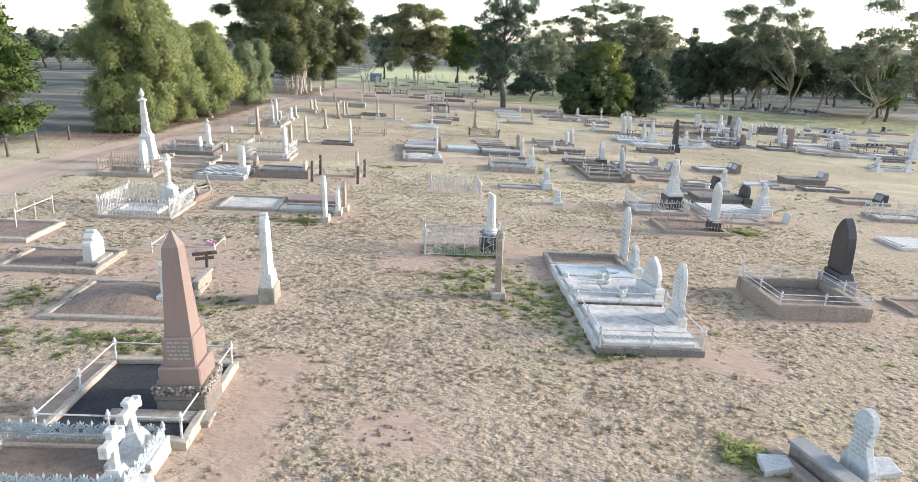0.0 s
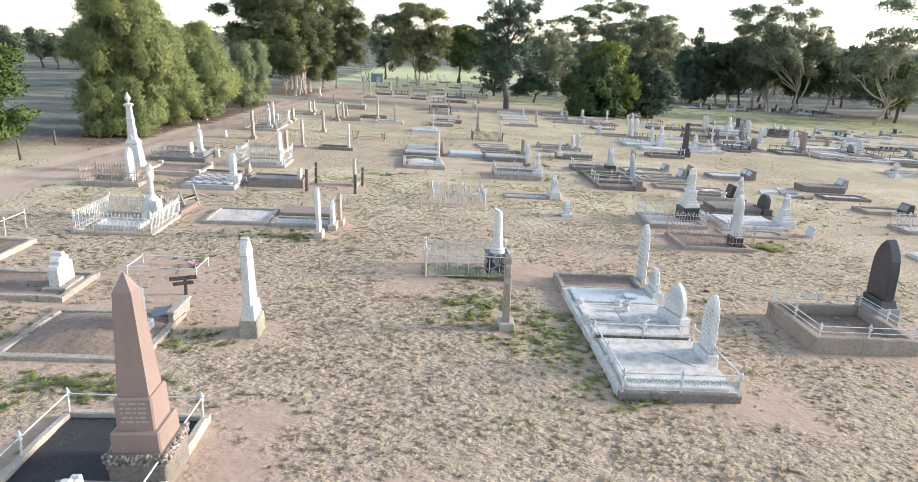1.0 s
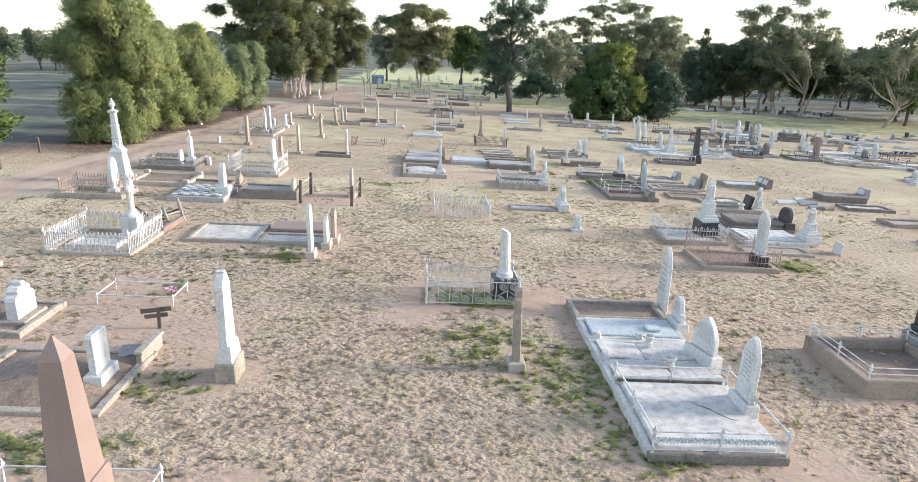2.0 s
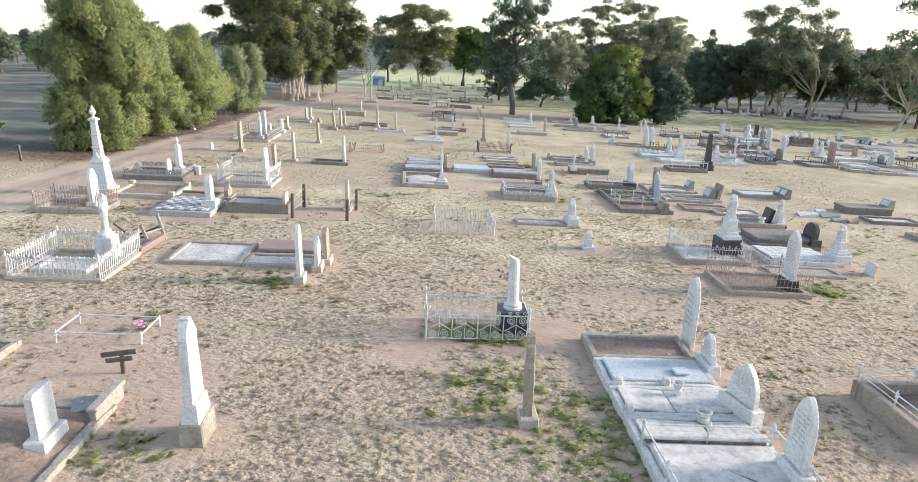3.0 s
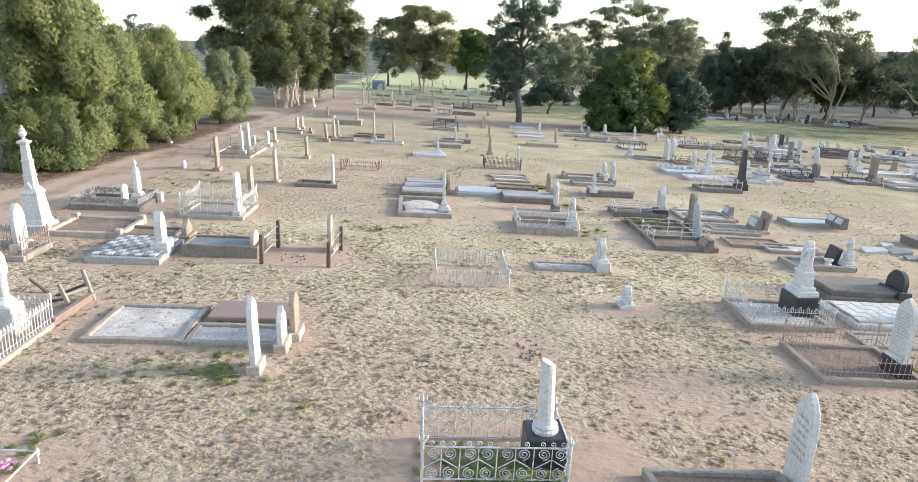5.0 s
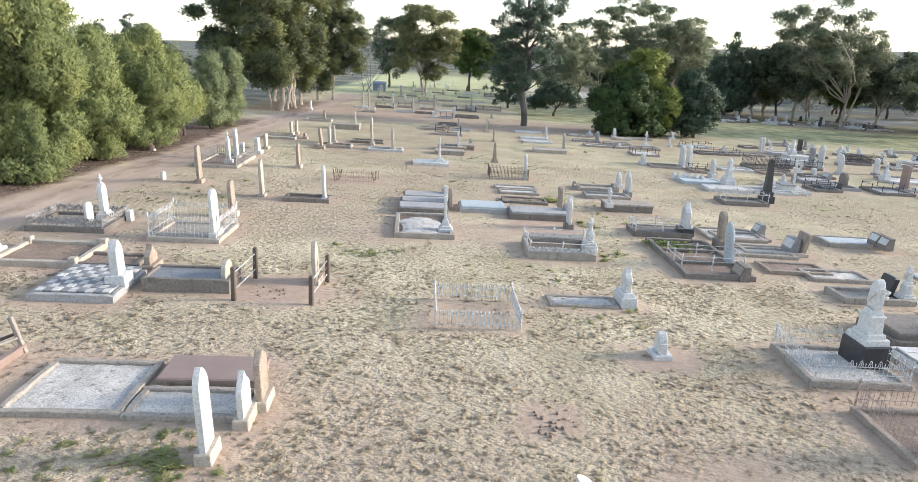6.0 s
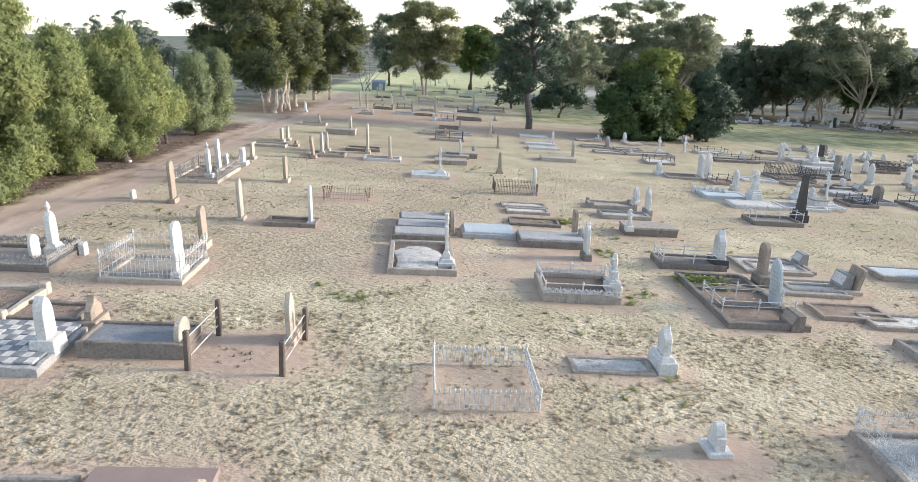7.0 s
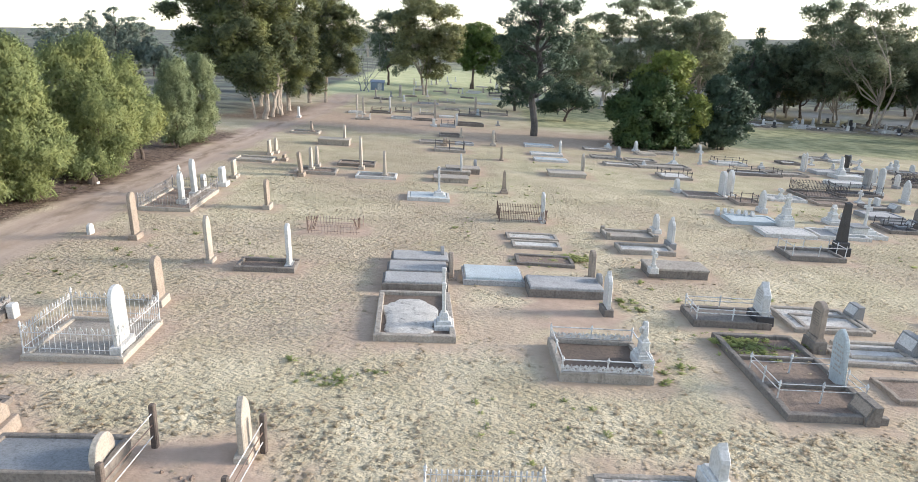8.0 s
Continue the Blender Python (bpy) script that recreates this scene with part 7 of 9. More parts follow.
# middle distance
plot(-1.67, 55.82, 2.30, 1.60, yaw=3.0, kerb='white_concrete', fill='blue_concrete', h=0.3, slab=0.1, label='whitewashed grave plot with a pale blue slab')
cross_stone(-1.08, 55.88, 1.62, w=0.5, base=0.7, steps=2, dz=0.17)
ledger(-0.51, 61.06, 2.20, 1.20, 0.3, yaw=3.0, body='concrete', top='concrete')
ledger(-0.35, 63.41, 2.20, 1.20, 0.3, yaw=3.0, body='concrete', top='concrete')
ledger(0.22, 64.12, 2.30, 1.20, 0.4, yaw=3.0, body='dark_concrete', top='concrete')
headstone(0.13, 63.36, 1.40, w=0.6, style='gothic', base=0.15, text=0)
headstone(1.11, 65.82, 0.66, w=0.6, t=0.2, style='round', mat='grey', base=0.1, text=0)
obelisk(2.65, 58.25, 1.40, w=0.24, mat='brown', stages=((1.9, 0.1), (1.4, 0.1)), label='short brown stone post monument')
headstone(3.20, 70.18, 1.06, w=0.5, style='round', mat='brown', base=0.1, text=0)
picket_fence(3.13, 52.47, 2.3, 1.5, h=0.55, yaw=2.0, mat='rusty_iron', z0=0.05, gap=0.085, label='dark rusty iron picket fence round a grave')
headstone(4.17, 52.11, 1.51, w=0.55, style='round', base=0.15, text=0)
plot(3.32, 49.05, 2.30, 1.00, yaw=2.0, kerb='concrete', fill='gravel', h=0.18)
plot(3.38, 47.79, 2.10, 1.00, yaw=2.0, kerb='concrete', fill='white_concrete', h=0.2)
plot(3.47, 45.62, 2.30, 1.20, yaw=0.0, kerb='dark_concrete', fill='soil', h=0.2)
GREEN.append((3.47, 45.62, 0.8, 0.3, 0.9))
plot(8.00, 50.20, 2.40, 1.30, yaw=1.0, kerb='concrete', fill='concrete', h=0.3, posts=True)
plot(8.14, 47.98, 2.40, 1.20, yaw=1.0, kerb='concrete', fill='gravel', h=0.3)
headstone(9.63, 51.46, 0.92, w=0.6, t=0.16, style='gothic', base=0.2, text=0)
headstone(9.51, 48.78, 1.45, w=0.6, t=0.14, style='ogee', base=0.3, base_mat='grey', text=0)
ledger(8.50, 45.00, 2.40, 1.15, 0.4, yaw=1.0, body='dark_concrete', top='concrete', label='low dark table tomb with a concrete lid')
cross_stone(7.47, 44.33, 0.84, w=0.36, base=0.36, steps=1, dz=0.37)

# right cluster
plot(8.78, 40.52, 2.50, 1.32, yaw=0.0, kerb='dark_concrete', fill='dark_concrete', h=0.34, k=0.17, fh=0.25, label='grave plot with high dark kerbs and concrete cover')
rail_fence(8.78, 40.52, 2.30, 1.12, yaw=0.0, h=0.3, z0=0.32, rails=2, mids=1)
headstone(9.84, 40.33, 1.27, w=0.66, t=0.24, style='ogee', base=0.2, base_mat='black', wide=0.85, text=6, yaw=-2, label='white marble headstone with carved scroll on a black base', dz=0.22)
plot(9.06, 36.71, 2.45, 4.72, yaw=1.0, kerb='dark_concrete', fill='soil', h=0.3, k=0.16, fh=0.12, cells=3, label='long triple grave plot with dark concrete kerbs and weeds')
rail_fence(9.06, 35.92, 2.2, 1.57, h=0.36, yaw=1.0, z0=0.28, mids=1, rails=2, r=0.012, label='low pale iron rail across a triple grave plot')
headstone(10.68, 38.52, 1.57, w=0.5, t=0.18, style='round', mat='brown', base=0.4, base_mat='dark_concrete', text=7, label='tall brown round-topped headstone with a plum-coloured base')
headstone(10.12, 36.26, 1.69, w=0.6, t=0.1, style='gothic', mat='blue_concrete', base=0.0, text=6, lean=(-4, 0), label='thin blue-white pointed headstone leaning back')
desk_stone(9.88, 34.64, w=0.8, h=0.5, mat='dark_concrete', face='brown', dz=0.1, label='low sloping brown concrete desk headstone')
plot(12.00, 40.80, 2.50, 2.00, yaw=0.0, kerb='concrete', fill='gravel', h=0.22)
desk_stone(13.42, 41.22, w=0.6, h=0.5, mat='grey', dz=0.12)
plot(12.73, 38.51, 2.50, 1.20, yaw=0.0, kerb='cream', fill='white_concrete', h=0.22)
desk_stone(13.53, 38.52, w=0.8, h=0.66, mat='grey', dz=0.1)
plot(9.40, 27.77, 2.32, 2.11, yaw=0.0, kerb='concrete', fill='gravel', h=0.24, k=0.15, label='grave plot of patterned gravel in concrete kerbs')
picket_fence(9.40, 27.77, 2.20, 1.99, yaw=0.0, h=0.40, z0=0.24, gap=0.11, thick=0.006, hoops=True, label='thin white iron picket fence with hoops round a statue grave')
figure_stone(10.23, 28.09, 2.14, w=0.9, base=0.55, base_mat='black', label='tall white marble draped monument on a black base', dz=0.12)
plot(9.76, 24.63, 2.52, 2.08, yaw=0.0, kerb='brown', fill='soil', h=0.22, k=0.16, label='grave plot with brown kerbs and bare red soil')
picket_fence(9.76, 24.63, 2.42, 1.98, yaw=0.0, h=0.5, z0=0.22, thick=0.0065, mat='faded_iron', gap=0.12, label='fine faded rusty iron picket fence round a tall stone')
headstone(10.57, 24.22, 1.86, w=0.56, t=0.13, style='gothic', base=0.34, base_mat='black', text=9, label='tall white pointed marble headstone on a black base', dz=0.12)
ledger(13.07, 30.10, 2.40, 1.50, 0.4, yaw=1.0, step=0.2, body='dark_concrete', top='dark_concrete', label='broad dark table tomb on a stepped base')
headstone(14.15, 29.75, 0.72, w=0.8, t=0.18, style='round', mat='black', base=0.14, text=4, lean=(6, 0), dz=0.3, label='low rounded black granite headstone on a table tomb')
tiled = plot(12.59, 28.01, 2.50, 1.90, yaw=1.0, kerb='white_concrete', fill='white_concrete', h=0.26, fh=0.24, label='wide grave plot covered in white checkered slabs')
lay_tiles(tiled, 2.20, 1.60, 0.21, 7, 5, ('marble', 'white_concrete'))
figure_stone(14.02, 27.55, 1.27, w=0.75, base=0.22, label='white marble scroll monument on stepped base', dz=0.21)
plot(12.10, 26.24, 2.50, 1.00, yaw=1.0, kerb='concrete', fill='concrete', h=0.16)
headstone(14.54, 26.47, 0.45, w=0.45, t=0.1, style='square', mat='marble', base=0.0, text=0, lean=(12, 0), label='small white headstone leaning on a kerb')
plot(13.51, 33.22, 2.30, 1.20, yaw=1.0, kerb='concrete', fill='concrete', h=0.3)
headstone(14.21, 33.58, 0.75, w=0.6, t=0.2, style='square', mat='black', base=0.0, text=3, lean=(14, 0))
figure_stone(14.56, 33.06, 1.25, w=0.6, base=0.15, base_mat='black')
vase(13.51, 32.48, 0.3, 0.16, 0.22)
plot(12.43, 36.07, 2.30, 1.30, yaw=0.0, kerb='brown', fill='soil', h=0.2)
plot(13.65, 35.41, 2.20, 1.20, yaw=0.0, kerb='concrete', fill='gravel', h=0.2)
plot(17.11, 40.52, 2.50, 1.40, yaw=0.0, kerb='concrete', fill='blue_concrete', h=0.3, slab=0.08, label='double grave with a pale slab and concrete kerbs')
desk_stone(17.94, 39.73, w=0.62, h=0.5, mat='dark_concrete', dz=0.25, books=2)
ledger(21.00, 37.44, 2.40, 1.20, 0.36, yaw=0.0, body='dark_concrete', top='dark_concrete')
desk_stone(22.30, 37.61, w=0.7, h=0.5, mat='grey', dz=0.3)
plot(21.10, 35.35, 2.40, 1.20, yaw=0.0, kerb='dark_concrete', fill='gravel', h=0.24)
rubble(17.34, 35.88, w=1.0, d=0.6, h=0.14, mat='marble', label='pieces of a broken white grave slab lying flat')
rubble(18.40, 35.88, w=0.9, d=0.7, h=0.14, mat='grey', label='pieces of a broken white grave slab lying flat')
rubble(18.53, 36.90, w=0.5, d=0.4, h=0.14, mat='marble', label='pieces of a broken white grave slab lying flat')
rubble(18.35, 34.93, w=0.7, d=0.4, h=0.14, mat='grey', label='pieces of a broken white grave slab lying flat')
rubble(18.93, 34.83, w=0.5, d=0.4, h=0.14, mat='brown', label='pieces of a broken white grave slab lying flat')
headstone(13.78, 38.34, 0.94, w=0.7, t=0.16, style='square', mat='brown', base=0.0, lean=(12, 0), text=0)
plot(12.19, 38.08, 2.40, 1.20, yaw=0.0, kerb='concrete', fill='white_concrete', h=0.2)
plot(12.35, 40.63, 2.30, 1.20, yaw=0.0, kerb='concrete', fill='gravel', h=0.2)

# lawn section on the right
plot(15.80, 48.69, 2.50, 1.50, yaw=1.0, kerb='dark_concrete', fill='concrete', h=0.32)
rail_fence(15.80, 48.69, 2.35, 1.35, yaw=1.0, h=0.4, z0=0.3, mids=1)
obelisk(17.46, 49.28, 2.50, w=0.36, mat='black', stages=((1.9, 0.16), (1.5, 0.1)), cap=0.25, label='black granite obelisk on a stepped base')
plot(16.47, 52.48, 2.60, 1.50, yaw=0.0, kerb='white_concrete', fill='white_concrete', h=0.3, slab=0.1)
plot(15.72, 54.84, 2.60, 1.60, yaw=0.0, kerb='blue_concrete', fill='blue_concrete', h=0.3, slab=0.06)
figure_stone(17.10, 53.86, 1.63, w=0.8, base=0.3, label='tall white marble monument with a draped top', dz=0.22)
headstone(17.43, 57.33, 1.31, w=0.6, t=0.16, style='gothic', base=0.3, text=0)
headstone(14.37, 55.99, 0.45, w=0.4, t=0.18, style='ogee', mat='marble', base=0.0, text=0, label='short white kerb stone in a white row')
headstone(14.72, 55.89, 0.45, w=0.4, t=0.18, style='ogee', mat='marble', base=0.0, text=0, label='short white kerb stone in a white row')
headstone(15.07, 55.79, 0.45, w=0.4, t=0.18, style='ogee', mat='marble', base=0.0, text=0, label='short white kerb stone in a white row')
headstone(15.41, 55.69, 0.45, w=0.4, t=0.18, style='ogee', mat='marble', base=0.0, text=0, label='short white kerb stone in a white row')
headstone(15.75, 55.59, 0.45, w=0.4, t=0.18, style='ogee', mat='marble', base=0.0, text=0, label='short white kerb stone in a white row')
headstone(16.09, 55.49, 0.45, w=0.4, t=0.18, style='ogee', mat='marble', base=0.0, text=0, label='short white kerb stone in a white row')
plot(19.34, 52.84, 2.60, 1.70, yaw=0.0, kerb='white_concrete', fill='grey', h=0.26, label='grave plot with wide white kerbs')
cross_stone(21.03, 53.42, 1.78, w=0.5, base=0.9, steps=2, dz=0.17)
ledger(20.44, 53.21, 0.9, 0.9, 0.55, body='white_concrete', top='grey', label='small black and white granite box tomb')
figure_stone(20.54, 55.54, 1.08, w=0.9, base=0.2)
plot(15.40, 61.17, 2.50, 1.70, yaw=0.0, kerb='concrete', fill='soil', h=0.2)
headstone(16.68, 61.41, 1.62, w=0.7, t=0.2, style='round', base=0.1, text=0)
headstone(17.38, 61.95, 1.65, w=0.7, t=0.2, style='gothic', base=0.1, text=0)
plot(20.66, 61.42, 2.40, 1.40, yaw=0.0, kerb='white_concrete', fill='gravel', h=0.26)
cross_stone(20.29, 61.12, 0.79, w=0.48, base=0.66, steps=3)
figure_stone(34.26, 81.77, 0.66, w=0.75, base=0.25, mat='grey', base_mat='grey')
headstone(22.12, 56.98, 0.57, w=0.42, t=0.1, style='round', mat='marble', base=0.24, base_mat='marble', text=0, wide=0.7, lean=(3.6, 0))
headstone(39.92, 80.11, 0.60, w=0.56, t=0.1, style='square', mat='marble', base=0.24, base_mat='marble', text=0, wide=0.7, lean=(-1.8, 0))
headstone(35.11, 79.33, 0.95, w=0.42, t=0.1, style='round', mat='grey', base=0.24, base_mat='concrete', text=0, wide=0.7, lean=(0.0, 0))
headstone(31.08, 74.72, 0.72, w=0.42, t=0.1, style='gothic', mat='marble', base=0.24, base_mat='concrete', text=0, wide=0.7, lean=(0.0, 0))
headstone(32.21, 81.20, 0.67, w=0.5, t=0.1, style='ogee', mat='marble', base=0.24, base_mat='concrete', text=0, wide=0.7, lean=(-2.7, 0))
headstone(42.41, 77.02, 0.52, w=0.5, t=0.1, style='ogee', mat='marble', base=0.24, base_mat='concrete', text=0, wide=0.7, lean=(-2.7, 0))
plot(20.51, 53.23, 2.50, 1.50, yaw=0.0, kerb='white_concrete', fill='white_concrete', h=0.3)
plot(32.48, 73.14, 2.50, 1.50, yaw=0.0, kerb='dark_concrete', fill='black_gravel', h=0.3)
plot(33.36, 81.74, 2.50, 1.50, yaw=0.0, kerb='concrete', fill='white_concrete', h=0.3)
plot(35.32, 80.79, 2.50, 1.50, yaw=0.0, kerb='white_concrete', fill='white_concrete', h=0.3)
headstone(36.87, 67.41, 0.78, w=0.56, t=0.1, style='square', mat='marble', base=0.24, base_mat='marble', text=0, wide=0.7, lean=(-1.8, 0))
headstone(42.64, 76.72, 0.46, w=0.56, t=0.1, style='round', mat='marble', base=0.24, base_mat='grey', text=0, wide=0.7, lean=(1.8, 0))
cross_stone(39.43, 73.75, 0.75, w=0.48, base=0.66, steps=3)
plot(30.75, 53.46, 2.50, 1.50, yaw=0.0, kerb='concrete', fill='gravel', h=0.28)
plot(32.14, 52.91, 2.50, 1.50, yaw=0.0, kerb='concrete', fill='gravel', h=0.28)
plot(34.20, 53.07, 2.50, 1.50, yaw=0.0, kerb='white_concrete', fill='gravel', h=0.28)
plot(40.20, 66.08, 2.50, 1.50, yaw=0.0, kerb='white_concrete', fill='gravel', h=0.28)
plot(37.27, 67.64, 2.50, 1.50, yaw=0.0, kerb='concrete', fill='white_concrete', h=0.28)
plot(21.22, 32.12, 2.40, 1.30, yaw=0.0, kerb='brown', fill='concrete', h=0.26)
desk_stone(22.06, 31.80, w=0.7, h=0.55, mat='black', face='grey', dz=0.1, label='low black granite desk headstone with a pale plaque')
plot(20.66, 28.38, 2.50, 1.40, yaw=0.0, kerb='concrete', fill='gravel', h=0.24)
rail_fence(20.66, 28.38, 2.35, 1.25, yaw=0.0, h=0.5, z0=0.18, rails=2, mids=2, label='white iron rails round a gravel grave')
plot(36.03, 51.48, 2.50, 1.40, yaw=0.0, kerb='dark_concrete', fill='black_gravel', h=0.28)
headstone(43.43, 57.91, 0.94, w=0.5, t=0.1, style='gable', mat='marble', base=0.24, base_mat='concrete', text=0, wide=0.7, lean=(-2.7, 0))
plot(39.98, 50.89, 2.50, 1.40, yaw=0.0, kerb='concrete', fill='white_concrete', h=0.28)
column(52.81, 71.61, 1.70, r=0.13, die=0.45, die_w=0.5, label='white marble column monument on a square pedestal')
plot(45.18, 64.11, 2.50, 1.40, yaw=0.0, kerb='dark_concrete', fill='gravel', h=0.28)
cross_stone(30.28, 44.77, 1.03, w=0.48, base=0.66, steps=2)
plot(44.23, 55.65, 2.50, 1.40, yaw=0.0, kerb='concrete', fill='black_gravel', h=0.28)
plot(32.14, 46.20, 2.50, 1.40, yaw=0.0, kerb='white_concrete', fill='white_concrete', h=0.28)
plot(32.50, 46.65, 2.50, 1.40, yaw=0.0, kerb='dark_concrete', fill='grey', h=0.28)
plot(49.46, 67.01, 2.50, 1.40, yaw=0.0, kerb='concrete', fill='gravel', h=0.28)
headstone(31.77, 47.14, 0.77, w=0.42, t=0.1, style='gothic', mat='marble', base=0.24, base_mat='concrete', text=0, wide=0.7, lean=(0.0, 0))
plot(52.76, 67.81, 2.50, 1.40, yaw=0.0, kerb='white_concrete', fill='black_gravel', h=0.28)
headstone(39.44, 49.22, 1.13, w=0.56, t=0.1, style='shoulder', mat='grey', base=0.24, base_mat='marble', text=0, wide=0.7, lean=(-1.8, 0))
plot(43.75, 56.13, 2.50, 1.40, yaw=0.0, kerb='dark_concrete', fill='white_concrete', h=0.28)
figure_stone(53.29, 70.33, 1.39, w=0.75, base=0.25, mat='marble', base_mat='grey')
plot(53.61, 68.36, 2.50, 1.40, yaw=0.0, kerb='concrete', fill='grey', h=0.28)
headstone(39.11, 49.20, 0.92, w=0.42, t=0.1, style='gothic', mat='marble', base=0.24, base_mat='marble', text=0, wide=0.7, lean=(3.6, 0))
cross_stone(33.02, 45.67, 0.84, w=0.48, base=0.66, steps=3)
headstone(35.83, 46.62, 0.92, w=0.56, t=0.1, style='round', mat='marble', base=0.24, base_mat='marble', text=0, wide=0.7, lean=(-1.8, 0))
plot(15.45, 67.22, 2.13, 1.90, yaw=2.0, kerb='concrete', fill='white_concrete', h=0.28, slab=0.08)
rail_fence(15.45, 67.22, 1.93, 1.70, yaw=2.0, h=0.34, z0=0.22, mat='dark_iron', label='dark iron rail on short posts round a lawn grave', r=0.012)
plot(15.86, 71.43, 4.06, 1.70, yaw=2.0, kerb='concrete', fill='concrete', h=0.28)
cross_stone(17.13, 72.69, 1.46, w=0.5, base=1.0, steps=3)
headstone(19.77, 74.17, 0.93, w=0.36, t=0.11, style='gothic', mat='marble', base=0.2, base_mat='marble', text=0)
figure_stone(14.53, 71.78, 0.42, w=0.51, base=0.1)
plot(16.27, 78.07, 1.60, 1.40, yaw=2.0, kerb='cream', fill='cream', h=0.28, slab=0.12)
plot(17.53, 59.70, 1.60, 1.60, yaw=2.0, kerb='brown', fill='soil', h=0.28)
rail_fence(17.53, 59.70, 1.40, 1.40, yaw=2.0, h=0.3, z0=0.22, mat='dark_iron', label='dark iron rail on short posts round a lawn grave', r=0.012)
plot(22.53, 75.25, 2.67, 1.60, yaw=2.0, kerb='white_concrete', fill='white_concrete', h=0.28)
rail_fence(22.53, 75.25, 2.47, 1.40, yaw=2.0, h=0.34, z0=0.22, mat='dark_iron', label='dark iron rail on short posts round a lawn grave', r=0.012)
plot(22.87, 70.82, 3.74, 1.50, yaw=2.0, kerb='dark_concrete', fill='grey', h=0.28)
rail_fence(22.87, 70.82, 3.54, 1.30, yaw=2.0, h=0.34, z0=0.22, mat='dark_iron', label='dark iron rail on short posts round a lawn grave', r=0.012)
plot(25.45, 71.41, 3.28, 1.50, yaw=2.0, kerb='concrete', fill='concrete', h=0.28)
figure_stone(24.79, 73.99, 0.54, w=0.51, base=0.2)
plot(28.86, 77.85, 1.71, 1.50, yaw=2.0, kerb='dark_concrete', fill='white_concrete', h=0.28)
headstone(28.18, 74.06, 1.46, w=0.43, t=0.11, style='round', mat='marble', base=0.15, base_mat='marble', text=0)
headstone(28.80, 74.81, 1.43, w=0.40, t=0.11, style='gothic', mat='marble', base=0.15, base_mat='marble', text=0)
cross_stone(30.89, 77.80, 0.58, w=0.4, base=0.5, steps=1)
plot(29.69, 73.31, 2.17, 1.60, yaw=2.0, kerb='pale_grey', fill='pale_grey', h=0.4, slab=0.1)
column(30.13, 71.90, 1.69, r=0.16, die=0.6, die_w=0.6, label='white marble column monument on a square pedestal')
headstone(32.62, 75.55, 1.35, w=0.58, t=0.21, style='square', mat='black', base=0.3, base_mat='grey', text=0)
cross_stone(34.46, 76.72, 0.92, w=0.5, base=0.7, steps=2)
plot(28.67, 68.29, 2.92, 1.50, yaw=2.0, kerb='white_concrete', fill='white_concrete', h=0.4, slab=0.12)
plot(30.59, 71.61, 2.46, 1.50, yaw=2.0, kerb='white_concrete', fill='marble', h=0.4, slab=0.1)
headstone(29.55, 67.48, 1.43, w=0.61, t=0.21, style='square', mat='grey', base=0.2, base_mat='grey', text=0)
headstone(31.18, 69.23, 1.30, w=0.43, t=0.13, style='gothic', mat='marble', base=0.2, base_mat='marble', text=0)
headstone(29.09, 65.18, 1.90, w=0.58, t=0.14, style='round', mat='marble', base=0.25, base_mat='marble', text=0)
headstone(32.31, 68.28, 1.06, w=0.50, t=0.14, style='round', mat='marble', base=0.2, base_mat='grey', text=0)
headstone(29.30, 62.75, 1.54, w=0.61, t=0.14, style='gothic', mat='marble', base=0.2, base_mat='marble', text=0)
plot(23.77, 63.34, 2.83, 2.40, yaw=2.0, kerb='dark_concrete', fill='soil', h=0.28)
picket_fence(23.77, 63.34, 2.63, 2.20, yaw=2.0, h=0.75, z0=0.15, mat='dark_iron', label='dark rusty iron picket fence round a lawn grave', gap=0.1)
plot(27.09, 64.66, 3.14, 1.50, yaw=2.0, kerb='dark_concrete', fill='black_gravel', h=0.28)
rail_fence(27.09, 64.66, 2.94, 1.30, yaw=2.0, h=0.5, z0=0.22, mat='dark_iron', label='dark iron rail on short posts round a lawn grave', r=0.012)
plot(23.38, 60.80, 2.40, 1.40, yaw=2.0, kerb='brown', fill='soil', h=0.28)
cross_stone(25.76, 61.82, 0.85, w=0.4, base=0.5, steps=1)
headstone(26.25, 60.82, 0.61, w=0.43, t=0.21, style='square', mat='marble', base=0.15, base_mat='grey', text=0)
plot(24.54, 57.76, 2.12, 1.60, yaw=2.0, kerb='grey', fill='pale_grey', h=0.36, slab=0.1)
plot(26.16, 60.23, 2.21, 1.30, yaw=2.0, kerb='dark_concrete', fill='concrete', h=0.28)
desk_stone(26.61, 59.69, w=0.8, h=0.45, mat='grey', dz=0.1)
plot(23.66, 54.82, 1.77, 1.70, yaw=2.0, kerb='dark_concrete', fill='black_gravel', h=0.28)
rail_fence(23.66, 54.82, 1.57, 1.50, yaw=2.0, h=0.35, z0=0.22, mat='dark_iron', label='dark iron rail on short posts round a lawn grave', r=0.012)
desk_stone(24.74, 55.24, w=0.7, h=0.47, mat='black', dz=0.1)
figure_stone(37.97, 77.91, 0.74, w=0.59, base=0.25)
plot(37.87, 75.89, 2.86, 1.50, yaw=2.0, kerb='concrete', fill='grey', h=0.28)
plot(34.52, 69.73, 2.19, 1.60, yaw=2.0, kerb='dark_concrete', fill='soil', h=0.28)
